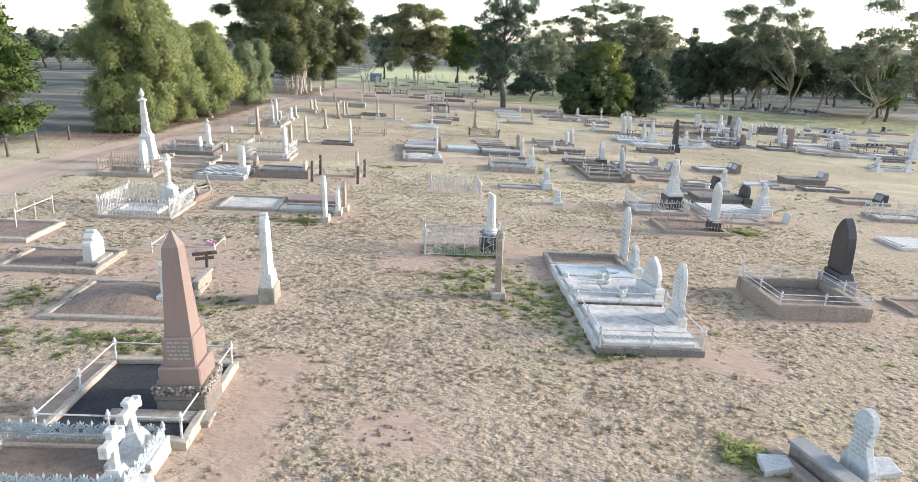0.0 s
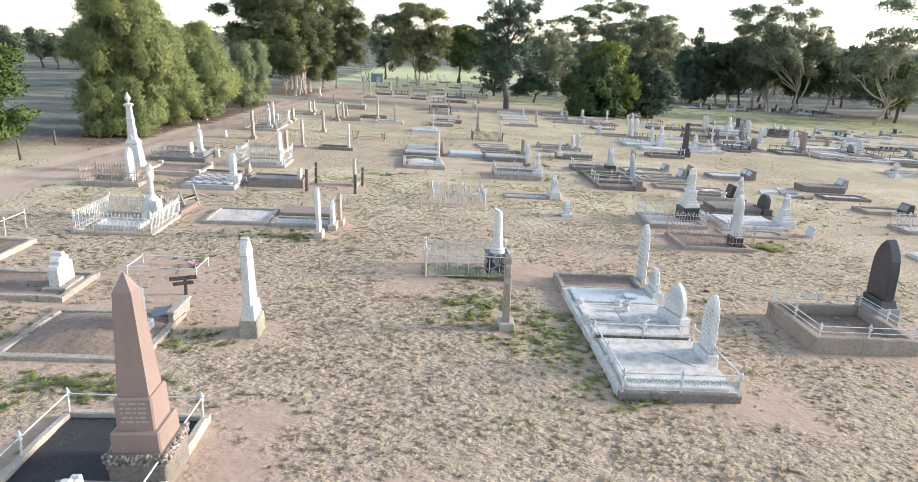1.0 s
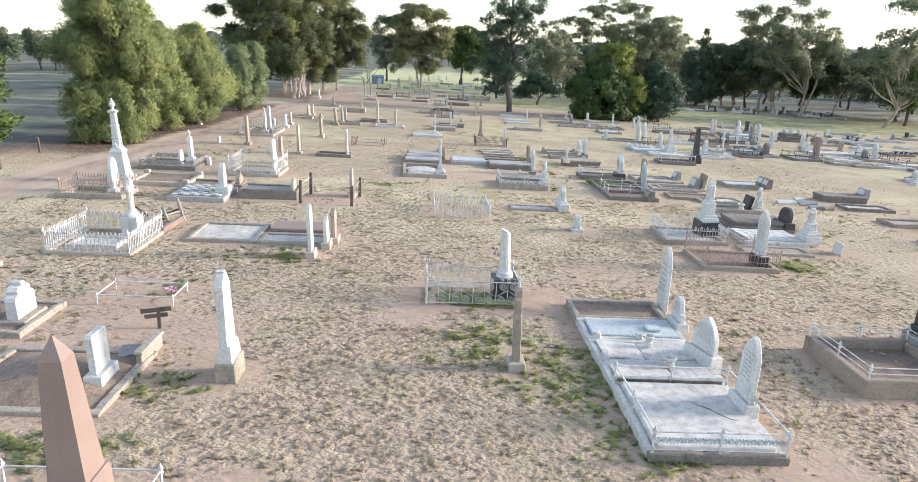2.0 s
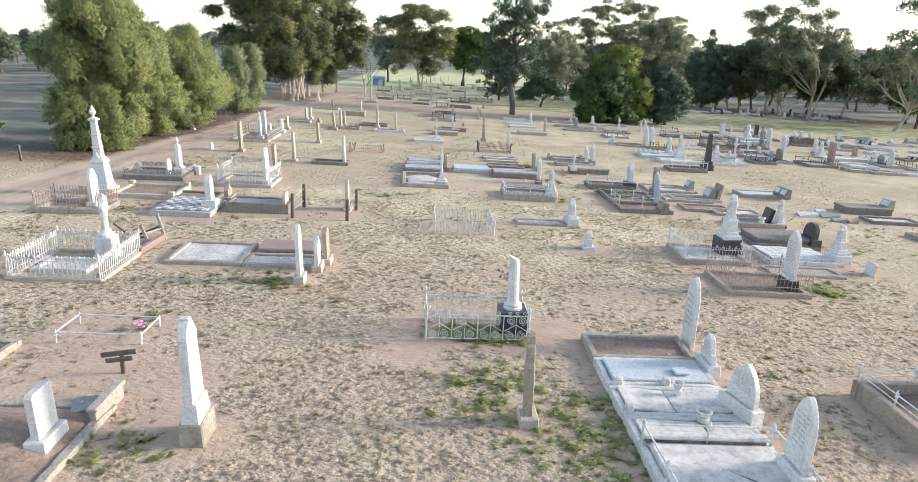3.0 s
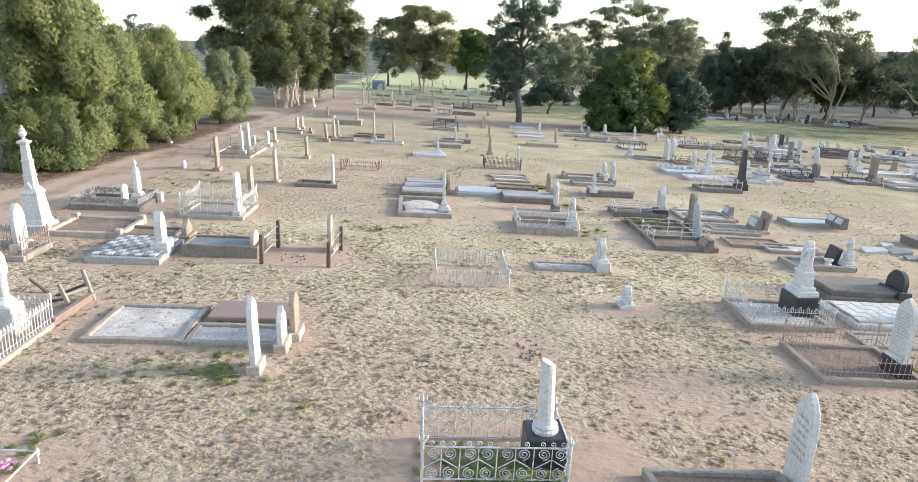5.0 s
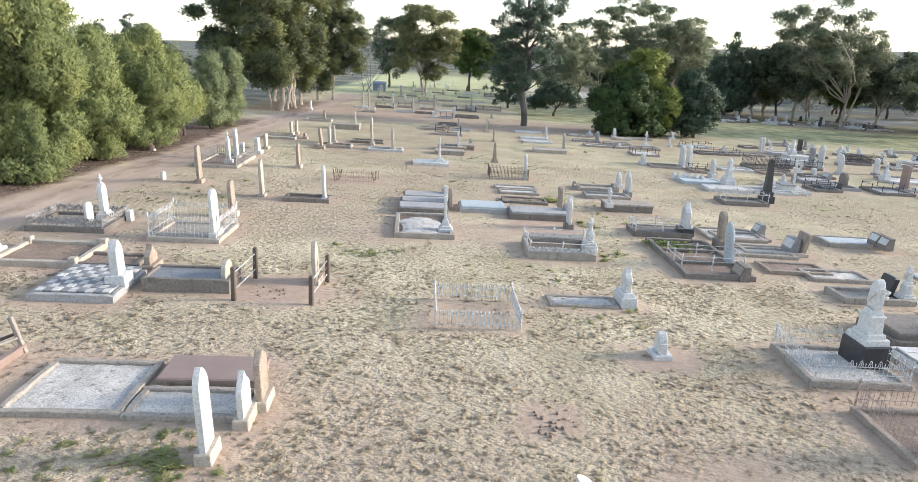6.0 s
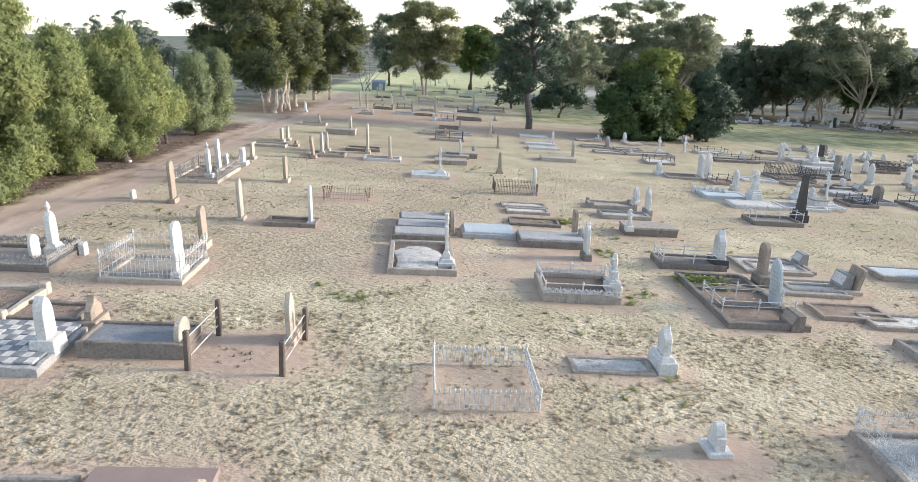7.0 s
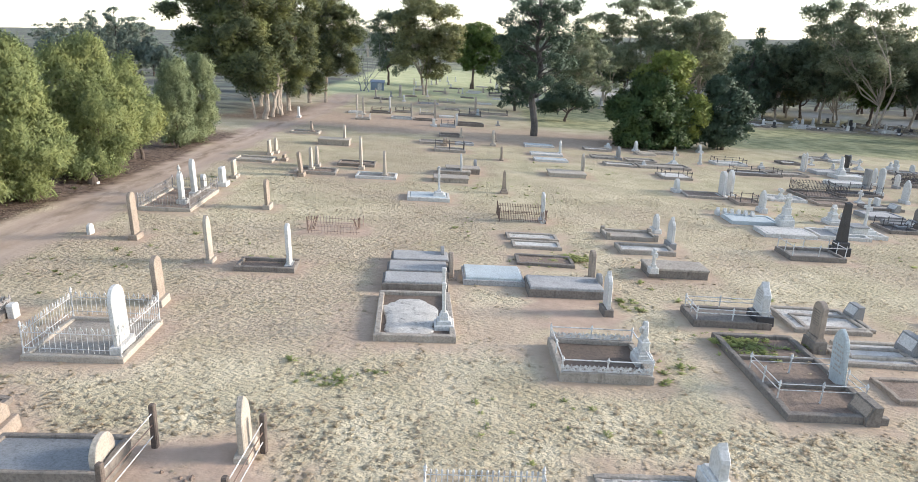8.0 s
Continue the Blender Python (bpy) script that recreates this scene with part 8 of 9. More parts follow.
picket_fence(34.52, 69.73, 1.99, 1.40, yaw=2.0, h=0.6, z0=0.15, mat='dark_iron', label='dark rusty iron picket fence round a lawn grave', gap=0.1)
plot(36.20, 71.61, 3.22, 1.60, yaw=2.0, kerb='dark_concrete', fill='soil', h=0.28)
picket_fence(36.20, 71.61, 3.02, 1.40, yaw=2.0, h=0.55, z0=0.12, mat='dark_iron', label='low rusty iron picket fence round a lawn grave', gap=0.1)
plot(28.25, 55.37, 2.35, 2.30, yaw=2.0, kerb='dark_concrete', fill='pale_grey', h=0.28)
rail_fence(28.25, 55.37, 2.15, 2.10, yaw=2.0, h=0.34, z0=0.22, mat='dark_iron', label='dark iron rail on short posts round a lawn grave', r=0.012)
headstone(29.82, 56.14, 1.78, w=0.61, t=0.24, style='square', mat='pink', base=0.25, base_mat='grey', text=0)
figure_stone(31.74, 61.09, 1.33, w=0.68, base=0.3)
plot(33.71, 60.28, 4.97, 1.70, yaw=2.0, kerb='white_concrete', fill='white_concrete', h=0.28, slab=0.08)
plot(32.00, 55.95, 2.21, 1.90, yaw=2.0, kerb='white_concrete', fill='gravel', h=0.28)
figure_stone(35.17, 59.23, 1.07, w=0.64, base=0.25)
headstone(35.15, 58.18, 0.82, w=0.58, t=0.21, style='round', mat='grey', base=0.2, base_mat='black', text=0)
headstone(35.31, 62.10, 0.88, w=0.54, t=0.17, style='square', mat='brown', base=0.2, base_mat='concrete', text=0)
headstone(25.63, 55.96, 1.08, w=0.68, t=0.24, style='round', mat='dark_concrete', base=0.2, base_mat='dark_concrete', text=0)
plot(25.12, 55.85, 2.45, 1.60, yaw=2.0, kerb='grey', fill='grey', h=0.28)
desk_stone(42.93, 74.25, w=0.7, h=0.71, mat='black')
desk_stone(43.75, 74.60, w=0.7, h=0.60, mat='black')
desk_stone(43.67, 73.74, w=0.7, h=0.59, mat='black')
plot(42.29, 69.72, 2.75, 1.50, yaw=2.0, kerb='pale_grey', fill='pale_grey', h=0.28)
plot(39.97, 70.57, 3.24, 1.40, yaw=2.0, kerb='dark_concrete', fill='white_concrete', h=0.28)
plot(35.49, 57.40, 2.41, 2.00, yaw=2.0, kerb='concrete', fill='gravel', h=0.28)
rail_fence(35.49, 57.40, 2.21, 1.80, yaw=2.0, h=0.34, z0=0.22, mat='dark_iron', label='dark iron rail on short posts round a lawn grave', r=0.012)
headstone(35.50, 57.47, 1.40, w=0.58, t=0.14, style='gothic', mat='marble', base=0.2, base_mat='marble', text=0)
headstone(35.48, 59.38, 0.76, w=0.43, t=0.14, style='round', mat='marble', base=0.15, base_mat='grey', text=0)
figure_stone(35.44, 60.57, 0.55, w=0.51, base=0.2)
plot(37.49, 54.93, 3.63, 2.20, yaw=2.0, kerb='concrete', fill='white_concrete', h=0.28)
rail_fence(37.49, 54.93, 3.43, 2.00, yaw=2.0, h=0.34, z0=0.22, mat='dark_iron', label='dark iron rail on short posts round a lawn grave', r=0.012)
urn_spire(39.29, 54.12, 3.22, w=0.7, label='tall white marble monument with a crowning urn')
headstone(40.22, 57.93, 0.64, w=0.58, t=0.17, style='shoulder', mat='grey', base=0.2, base_mat='grey', text=0)
plot(40.75, 62.36, 2.59, 1.40, yaw=2.0, kerb='dark_concrete', fill='soil', h=0.28)
desk_stone(40.83, 62.94, w=0.5, h=0.40, mat='black')
desk_stone(41.10, 62.63, w=0.5, h=0.40, mat='black')
desk_stone(41.74, 62.92, w=0.5, h=0.40, mat='black')
desk_stone(42.01, 62.61, w=0.5, h=0.40, mat='black')
plot(47.09, 69.24, 3.21, 1.50, yaw=2.0, kerb='white_concrete', fill='white_concrete', h=0.28)
plot(48.17, 75.52, 3.51, 1.50, yaw=2.0, kerb='pale_grey', fill='pale_grey', h=0.28)
plot(54.54, 79.88, 3.76, 1.50, yaw=2.0, kerb='concrete', fill='blue_concrete', h=0.28)
plot(42.88, 73.11, 3.45, 1.40, yaw=2.0, kerb='white_concrete', fill='white_concrete', h=0.28)
plot(33.03, 61.30, 2.87, 1.90, yaw=2.0, kerb='concrete', fill='pale_grey', h=0.28)
plot(47.31, 81.79, 4.27, 1.40, yaw=2.0, kerb='concrete', fill='grey', h=0.28)
headstone(48.95, 78.11, 0.49, w=0.50, t=0.17, style='round', mat='marble', base=0.15, base_mat='grey', text=0)
headstone(51.72, 79.55, 0.64, w=0.50, t=0.17, style='round', mat='grey', base=0.15, base_mat='grey', text=0)
headstone(55.54, 82.83, 0.67, w=0.50, t=0.17, style='square', mat='black', base=0.15, base_mat='grey', text=0)
headstone(58.25, 85.53, 0.39, w=0.50, t=0.17, style='round', mat='marble', base=0.15, base_mat='grey', text=0)
headstone(47.01, 78.34, 0.56, w=0.50, t=0.17, style='round', mat='marble', base=0.15, base_mat='grey', text=0)
headstone(43.71, 79.12, 0.71, w=0.50, t=0.17, style='round', mat='marble', base=0.15, base_mat='grey', text=0)
headstone(38.98, 76.55, 0.75, w=0.50, t=0.17, style='round', mat='marble', base=0.15, base_mat='grey', text=0)
headstone(36.82, 75.37, 0.67, w=0.50, t=0.17, style='round', mat='marble', base=0.15, base_mat='grey', text=0)
headstone(32.61, 63.63, 1.31, w=0.50, t=0.17, style='round', mat='marble', base=0.15, base_mat='grey', text=0)

# graves before and under the evergreens
plot(7.07, 79.19, 2.60, 1.50, yaw=0.0, kerb='white_concrete', fill='blue_concrete', h=0.25, slab=0.06)
plot(7.11, 74.26, 2.60, 1.30, yaw=0.0, kerb='white_concrete', fill='white_concrete', h=0.25, slab=0.06)
plot(7.12, 71.44, 2.60, 1.30, yaw=0.0, kerb='white_concrete', fill='blue_concrete', h=0.25, slab=0.06)
headstone(8.37, 75.08, 1.15, w=0.6, style='gothic', base=0.15, text=0)
ledger(7.40, 65.38, 2.60, 1.50, 0.28, yaw=0.0, body='cream', top='cream', label='low cream stone table tomb')
headstone(8.66, 66.16, 1.49, w=0.6, t=0.14, style='gothic', mat='cream', base=0.1, text=0)
plot(12.24, 79.07, 2.40, 1.40, yaw=0.0, kerb='concrete', fill='gravel', h=0.26)
plot(12.07, 74.61, 2.40, 1.40, yaw=0.0, kerb='concrete', fill='concrete', h=0.26)
plot(12.47, 71.22, 2.40, 1.40, yaw=0.0, kerb='concrete', fill='gravel', h=0.26)
plot(14.77, 73.92, 2.40, 1.40, yaw=0.0, kerb='concrete', fill='concrete', h=0.26)
plot(18.24, 79.16, 2.40, 1.40, yaw=0.0, kerb='concrete', fill='concrete', h=0.26)
headstone(13.02, 74.19, 1.08, w=0.6, t=0.22, style='gothic', mat='grey', base=0.2, text=0)
headstone(15.88, 79.70, 0.94, w=0.6, t=0.22, style='gothic', mat='marble', base=0.2, text=0)
headstone(13.63, 80.87, 0.47, w=0.6, t=0.22, style='gothic', mat='marble', base=0.2, text=0)
headstone(22.34, 81.62, 0.75, w=0.6, t=0.22, style='gothic', mat='marble', base=0.2, text=0)
headstone(13.97, 61.95, 0.87, w=0.6, t=0.22, style='gothic', mat='marble', base=0.2, text=0)

# far left row along the track
headstone(-9.57, 59.98, 1.46, w=0.6, t=0.17, style='round', mat='brown', base=0.18, text=0, lean=(-5, 0))
headstone(-9.37, 61.80, 1.49, w=0.6, t=0.17, style='gothic', mat='cream', base=0.18, text=0, lean=(0, 0))
headstone(-9.31, 63.29, 1.35, w=0.6, t=0.17, style='gothic', mat='cream', base=0.18, text=0, lean=(0, 0))
headstone(-11.81, 64.65, 0.44, w=0.6, t=0.17, style='square', mat='brown', base=0.18, text=0, lean=(0, 0))
headstone(-6.42, 63.23, 2.15, w=0.6, t=0.17, style='gothic', mat='cream', base=0.18, text=0, lean=(0, 0))
headstone(-4.65, 61.20, 1.62, w=0.6, t=0.17, style='gothic', mat='cream', base=0.18, text=0, lean=(0, 0))
headstone(-13.13, 79.39, 0.98, w=0.6, t=0.17, style='ogee', mat='brown', base=0.18, text=0, lean=(-5, 0))
headstone(-9.24, 73.47, 1.58, w=0.6, t=0.17, style='gothic', mat='cream', base=0.18, text=0, lean=(0, 0))
headstone(-13.33, 66.53, 1.04, w=0.6, t=0.17, style='square', mat='cream', base=0.18, text=0, lean=(0, 0))
headstone(-13.11, 67.41, 1.10, w=0.6, t=0.17, style='gothic', mat='cream', base=0.18, text=0, lean=(0, 0))
headstone(-13.02, 58.15, 1.05, w=0.6, t=0.17, style='square', mat='cream', base=0.18, text=0, lean=(0, 0))
headstone(-16.89, 90.21, 1.16, w=0.6, t=0.17, style='gothic', mat='marble', base=0.18, text=0, lean=(0, 0))
plot(-13.60, 64.08, 2.50, 1.50, yaw=2.0, kerb='cream', fill='concrete', h=0.28)
plot(-6.93, 64.70, 2.50, 1.50, yaw=2.0, kerb='dark_concrete', fill='soil', h=0.28)
plot(-5.12, 60.84, 2.50, 1.50, yaw=2.0, kerb='white_concrete', fill='concrete', h=0.28)
plot(-8.93, 61.29, 2.50, 1.50, yaw=2.0, kerb='concrete', fill='soil', h=0.28)
plot(-13.58, 78.67, 2.50, 1.50, yaw=2.0, kerb='cream', fill='soil', h=0.28)
ledger(-10.00, 73.10, 2.50, 1.40, 0.5, yaw=2.0, body='concrete', top='cream', label='raised cream table tomb with a weathered lid')

# far middle
headstone(2.92, 77.79, 1.35, w=0.5, t=0.2, style='gothic', mat='cream', base=0.18, text=0)
headstone(-1.28, 75.99, 0.62, w=0.5, t=0.2, style='square', mat='brown', base=0.18, text=0)
headstone(-8.61, 150.25, 1.28, w=0.5, t=0.2, style='round', mat='marble', base=0.18, text=0)
plot(-7.33, 143.04, 2.50, 1.50, yaw=2.0, kerb='concrete', fill='gravel', h=0.3)
rail_fence(-7.43, 142.86, 2.30, 1.30, yaw=2.0, h=0.5, z0=0.28, mat='white_iron')
plot(-1.06, 154.77, 2.50, 1.50, yaw=2.0, kerb='dark_concrete', fill='concrete', h=0.3)
plot(2.26, 144.26, 2.50, 1.50, yaw=2.0, kerb='white_concrete', fill='white_concrete', h=0.3)
plot(6.37, 140.50, 2.50, 1.50, yaw=2.0, kerb='concrete', fill='soil', h=0.3)
rail_fence(6.25, 140.32, 2.30, 1.30, yaw=2.0, h=0.5, z0=0.28, mat='dark_iron')
plot(4.48, 164.61, 2.50, 1.50, yaw=2.0, kerb='white_concrete', fill='concrete', h=0.3)
plot(-0.79, 73.30, 2.50, 1.50, yaw=2.0, kerb='concrete', fill='concrete', h=0.3)
rail_fence(-0.82, 73.23, 2.30, 1.30, yaw=2.0, h=0.5, z0=0.28, mat='dark_iron')
plot(16.21, 167.96, 2.50, 1.50, yaw=2.0, kerb='white_concrete', fill='white_concrete', h=0.35)
headstone(18.20, 165.34, 0.99, w=0.55, t=0.22, style='gothic', mat='grey', base=0.2, text=0)
plot(13.34, 118.84, 2.50, 1.50, yaw=2.0, kerb='concrete', fill='grey', h=0.35)
headstone(20.51, 130.07, 0.83, w=0.55, t=0.22, style='round', mat='marble', base=0.2, text=0)
plot(21.47, 159.43, 2.50, 1.50, yaw=2.0, kerb='white_concrete', fill='gravel', h=0.35)
headstone(13.32, 164.48, 1.09, w=0.55, t=0.22, style='square', mat='marble', base=0.2, text=0)
plot(23.26, 129.48, 2.50, 1.50, yaw=2.0, kerb='concrete', fill='white_concrete', h=0.35)
headstone(20.29, 128.31, 0.80, w=0.55, t=0.22, style='gothic', mat='grey', base=0.2, text=0)
plot(13.53, 131.71, 2.50, 1.50, yaw=2.0, kerb='white_concrete', fill='grey', h=0.35)
headstone(18.46, 124.65, 1.14, w=0.55, t=0.22, style='round', mat='marble', base=0.2, text=0)
plot(9.68, 129.75, 2.50, 1.50, yaw=2.0, kerb='concrete', fill='gravel', h=0.35)
headstone(20.59, 143.49, 0.91, w=0.55, t=0.22, style='square', mat='marble', base=0.2, text=0)
plot(22.47, 175.51, 2.50, 1.50, yaw=2.0, kerb='white_concrete', fill='white_concrete', h=0.35)
headstone(22.03, 126.70, 0.98, w=0.55, t=0.22, style='gothic', mat='grey', base=0.2, text=0)
plot(11.78, 118.12, 2.50, 1.50, yaw=2.0, kerb='concrete', fill='grey', h=0.35)
headstone(15.50, 121.44, 1.08, w=0.55, t=0.22, style='round', mat='marble', base=0.2, text=0)
plot(19.23, 148.20, 2.50, 1.50, yaw=2.0, kerb='white_concrete', fill='gravel', h=0.35)
headstone(19.83, 147.33, 0.92, w=0.55, t=0.22, style='square', mat='marble', base=0.2, text=0)
plot(12.35, 122.39, 2.50, 1.50, yaw=2.0, kerb='concrete', fill='white_concrete', h=0.35)
headstone(10.72, 166.89, 1.42, w=0.55, t=0.22, style='gothic', mat='grey', base=0.2, text=0)
plot(13.59, 136.51, 2.50, 1.50, yaw=2.0, kerb='white_concrete', fill='grey', h=0.35)
headstone(17.96, 151.34, 1.51, w=0.55, t=0.22, style='round', mat='marble', base=0.2, text=0)
plot(12.76, 142.72, 2.50, 1.50, yaw=2.0, kerb='concrete', fill='gravel', h=0.35)
headstone(10.61, 128.89, 0.85, w=0.55, t=0.22, style='square', mat='marble', base=0.2, text=0)
plot(13.59, 126.13, 2.50, 1.50, yaw=2.0, kerb='white_concrete', fill='white_concrete', h=0.35)
headstone(13.16, 134.60, 1.26, w=0.55, t=0.22, style='gothic', mat='grey', base=0.2, text=0)
plot(13.32, 168.57, 2.50, 1.50, yaw=2.0, kerb='concrete', fill='grey', h=0.35)
headstone(10.44, 122.73, 0.97, w=0.55, t=0.22, style='round', mat='marble', base=0.2, text=0)
plot(14.21, 149.09, 2.50, 1.50, yaw=2.0, kerb='white_concrete', fill='gravel', h=0.35)
headstone(11.06, 138.29, 0.78, w=0.55, t=0.22, style='square', mat='marble', base=0.2, text=0)
plot(18.44, 123.23, 2.50, 1.50, yaw=2.0, kerb='concrete', fill='white_concrete', h=0.35)
headstone(23.83, 133.93, 1.29, w=0.55, t=0.22, style='gothic', mat='grey', base=0.2, text=0)
plot(9.96, 148.02, 2.50, 1.50, yaw=2.0, kerb='white_concrete', fill='grey', h=0.35)
headstone(23.59, 131.84, 0.95, w=0.55, t=0.22, style='round', mat='marble', base=0.2, text=0)
headstone(7.45, 156.62, 1.33, w=0.55, t=0.22, style='round', mat='marble', base=0.2, text=0)
headstone(-5.20, 164.89, 1.14, w=0.55, t=0.22, style='gothic', mat='cream', base=0.2, text=0)
headstone(-7.62, 152.27, 1.38, w=0.55, t=0.22, style='square', mat='marble', base=0.2, text=0)
headstone(-4.80, 176.47, 0.92, w=0.55, t=0.22, style='round', mat='marble', base=0.2, text=0)
headstone(-5.46, 170.12, 1.59, w=0.55, t=0.22, style='square', mat='marble', base=0.2, text=0)
headstone(-2.61, 166.94, 0.87, w=0.55, t=0.22, style='round', mat='marble', base=0.2, text=0)
headstone(-9.71, 160.92, 1.27, w=0.55, t=0.22, style='gothic', mat='cream', base=0.2, text=0)
headstone(-8.38, 170.02, 1.22, w=0.55, t=0.22, style='square', mat='marble', base=0.2, text=0)
headstone(-0.35, 142.58, 0.94, w=0.55, t=0.22, style='gothic', mat='cream', base=0.2, text=0)
headstone(8.78, 164.87, 0.99, w=0.55, t=0.22, style='square', mat='marble', base=0.2, text=0)
headstone(-3.09, 176.80, 1.22, w=0.55, t=0.22, style='round', mat='marble', base=0.2, text=0)
headstone(-1.20, 179.47, 1.11, w=0.55, t=0.22, style='square', mat='marble', base=0.2, text=0)
headstone(-6.14, 162.88, 0.97, w=0.55, t=0.22, style='round', mat='marble', base=0.2, text=0)
headstone(7.14, 182.34, 0.96, w=0.55, t=0.22, style='gothic', mat='cream', base=0.2, text=0)
headstone(7.28, 159.02, 1.48, w=0.55, t=0.22, style='square', mat='marble', base=0.2, text=0)
headstone(4.29, 148.14, 1.04, w=0.55, t=0.22, style='gothic', mat='cream', base=0.2, text=0)
headstone(-12.15, 98.99, 2.10, w=0.4, t=0.2, style='gothic', mat='cream', base=0.15, text=0)
headstone(-10.99, 96.23, 2.03, w=0.35, t=0.2, style='round', mat='cream', base=0.15, text=0)
headstone(-12.81, 121.94, 1.39, w=0.5, t=0.2, style='gothic', mat='cream', base=0.15, text=0)
headstone(-8.46, 100.67, 1.87, w=0.4, t=0.2, style='gothic', mat='marble', base=0.15, text=0)
headstone(-9.35, 124.88, 1.87, w=0.6, t=0.4, style='gable', mat='cream', base=0.15, text=0)
headstone(-8.20, 117.74, 0.92, w=0.5, t=0.2, style='round', mat='marble', base=0.15, text=0)
headstone(-5.49, 95.67, 1.76, w=0.4, t=0.2, style='gothic', mat='cream', base=0.15, text=0)
headstone(-7.80, 132.87, 1.06, w=0.5, t=0.2, style='round', mat='marble', base=0.15, text=0)
headstone(-2.80, 94.75, 2.32, w=0.45, t=0.25, style='gothic', mat='cream', base=0.15, text=0)
headstone(-2.73, 89.68, 0.73, w=0.7, t=0.3, style='square', mat='marble', base=0.15, text=0)
headstone(-0.35, 91.50, 1.25, w=0.5, t=0.25, style='ogee', mat='marble', base=0.15, text=0)
headstone(0.15, 81.78, 0.93, w=0.3, t=0.16, style='gothic', mat='cream', base=0.15, text=0)
headstone(-1.18, 78.07, 0.47, w=0.4, t=0.2, style='square', mat='brown', base=0.15, text=0)
headstone(1.99, 107.44, 2.03, w=0.5, t=0.25, style='gothic', mat='cream', base=0.15, text=0)
headstone(2.19, 103.01, 0.87, w=0.5, t=0.3, style='round', mat='blue_concrete', base=0.15, text=0)
headstone(3.19, 80.38, 0.86, w=0.3, t=0.18, style='round', mat='brown', base=0.15, text=0)
headstone(-5.38, 129.55, 1.03, w=0.6, t=0.2, style='round', mat='marble', base=0.15, text=0)
headstone(-1.99, 156.84, 0.82, w=0.6, t=0.3, style='square', mat='marble', base=0.15, text=0)
headstone(4.15, 93.36, 0.58, w=0.4, t=0.2, style='gothic', mat='grey', base=0.15, text=0)
headstone(-11.09, 113.42, 0.72, w=0.6, t=0.2, style='square', mat='cream', base=0.15, text=0)
headstone(-10.81, 124.88, 0.81, w=0.5, t=0.2, style='round', mat='grey', base=0.15, text=0)
headstone(-2.75, 138.94, 1.01, w=0.5, t=0.2, style='gothic', mat='cream', base=0.15, text=0)
headstone(0.36, 141.78, 1.04, w=0.5, t=0.2, style='round', mat='marble', base=0.15, text=0)
plot(-12.14, 97.99, 1.60, 1.50, yaw=2.0, kerb='white_concrete', fill='white_concrete', h=0.28)
plot(-10.43, 91.95, 1.60, 1.40, yaw=2.0, kerb='concrete', fill='gravel', h=0.28)
rail_fence(-10.43, 91.95, 1.40, 1.20, yaw=2.0, h=0.4, z0=0.2, mat='white_iron', label='thin iron rail round a far grave', r=0.012)
plot(-9.45, 99.96, 2.45, 2.00, yaw=2.0, kerb='dark_concrete', fill='dark_soil', h=0.28)
rail_fence(-9.45, 99.96, 2.25, 1.80, yaw=2.0, h=0.4, z0=0.2, mat='rusty_iron', label='thin iron rail round a far grave', r=0.012)
plot(-6.53, 94.93, 2.31, 1.60, yaw=2.0, kerb='white_concrete', fill='concrete', h=0.28)
plot(-6.98, 102.02, 2.01, 1.50, yaw=2.0, kerb='concrete', fill='soil', h=0.28)
rail_fence(-6.98, 102.02, 1.81, 1.30, yaw=2.0, h=0.4, z0=0.2, mat='dark_iron', label='thin iron rail round a far grave', r=0.012)
plot(-4.02, 101.01, 1.85, 1.50, yaw=2.0, kerb='concrete', fill='gravel', h=0.28)
rail_fence(-4.02, 101.01, 1.65, 1.30, yaw=2.0, h=0.4, z0=0.2, mat='white_iron', label='thin iron rail round a far grave', r=0.012)
plot(-4.07, 94.43, 2.25, 1.40, yaw=2.0, kerb='dark_concrete', fill='soil', h=0.28)
plot(-1.59, 99.03, 1.82, 1.40, yaw=2.0, kerb='white_concrete', fill='white_concrete', h=0.28, slab=0.1)
plot(-1.28, 90.06, 1.60, 1.80, yaw=2.0, kerb='pale_grey', fill='grey', h=0.28)
rail_fence(-1.28, 90.06, 1.40, 1.60, yaw=2.0, h=0.4, z0=0.2, mat='dark_iron', label='thin iron rail round a far grave', r=0.012)
plot(1.11, 92.12, 2.83, 1.80, yaw=2.0, kerb='dark_concrete', fill='dark_soil', h=0.45)
plot(1.16, 102.49, 2.81, 1.60, yaw=2.0, kerb='dark_concrete', fill='grey', h=0.28)
rail_fence(1.16, 102.49, 2.61, 1.40, yaw=2.0, h=0.4, z0=0.2, mat='dark_iron', label='thin iron rail round a far grave', r=0.012)
plot(-0.94, 82.50, 2.01, 1.60, yaw=2.0, kerb='dark_concrete', fill='dark_soil', h=0.28)
plot(-2.40, 77.28, 2.25, 1.60, yaw=2.0, kerb='concrete', fill='concrete', h=0.28)
plot(1.09, 131.89, 2.16, 1.50, yaw=2.0, kerb='dark_concrete', fill='grey', h=0.28)
plot(3.59, 105.86, 5.00, 1.50, yaw=2.0, kerb='concrete', fill='dark_soil', h=0.28)
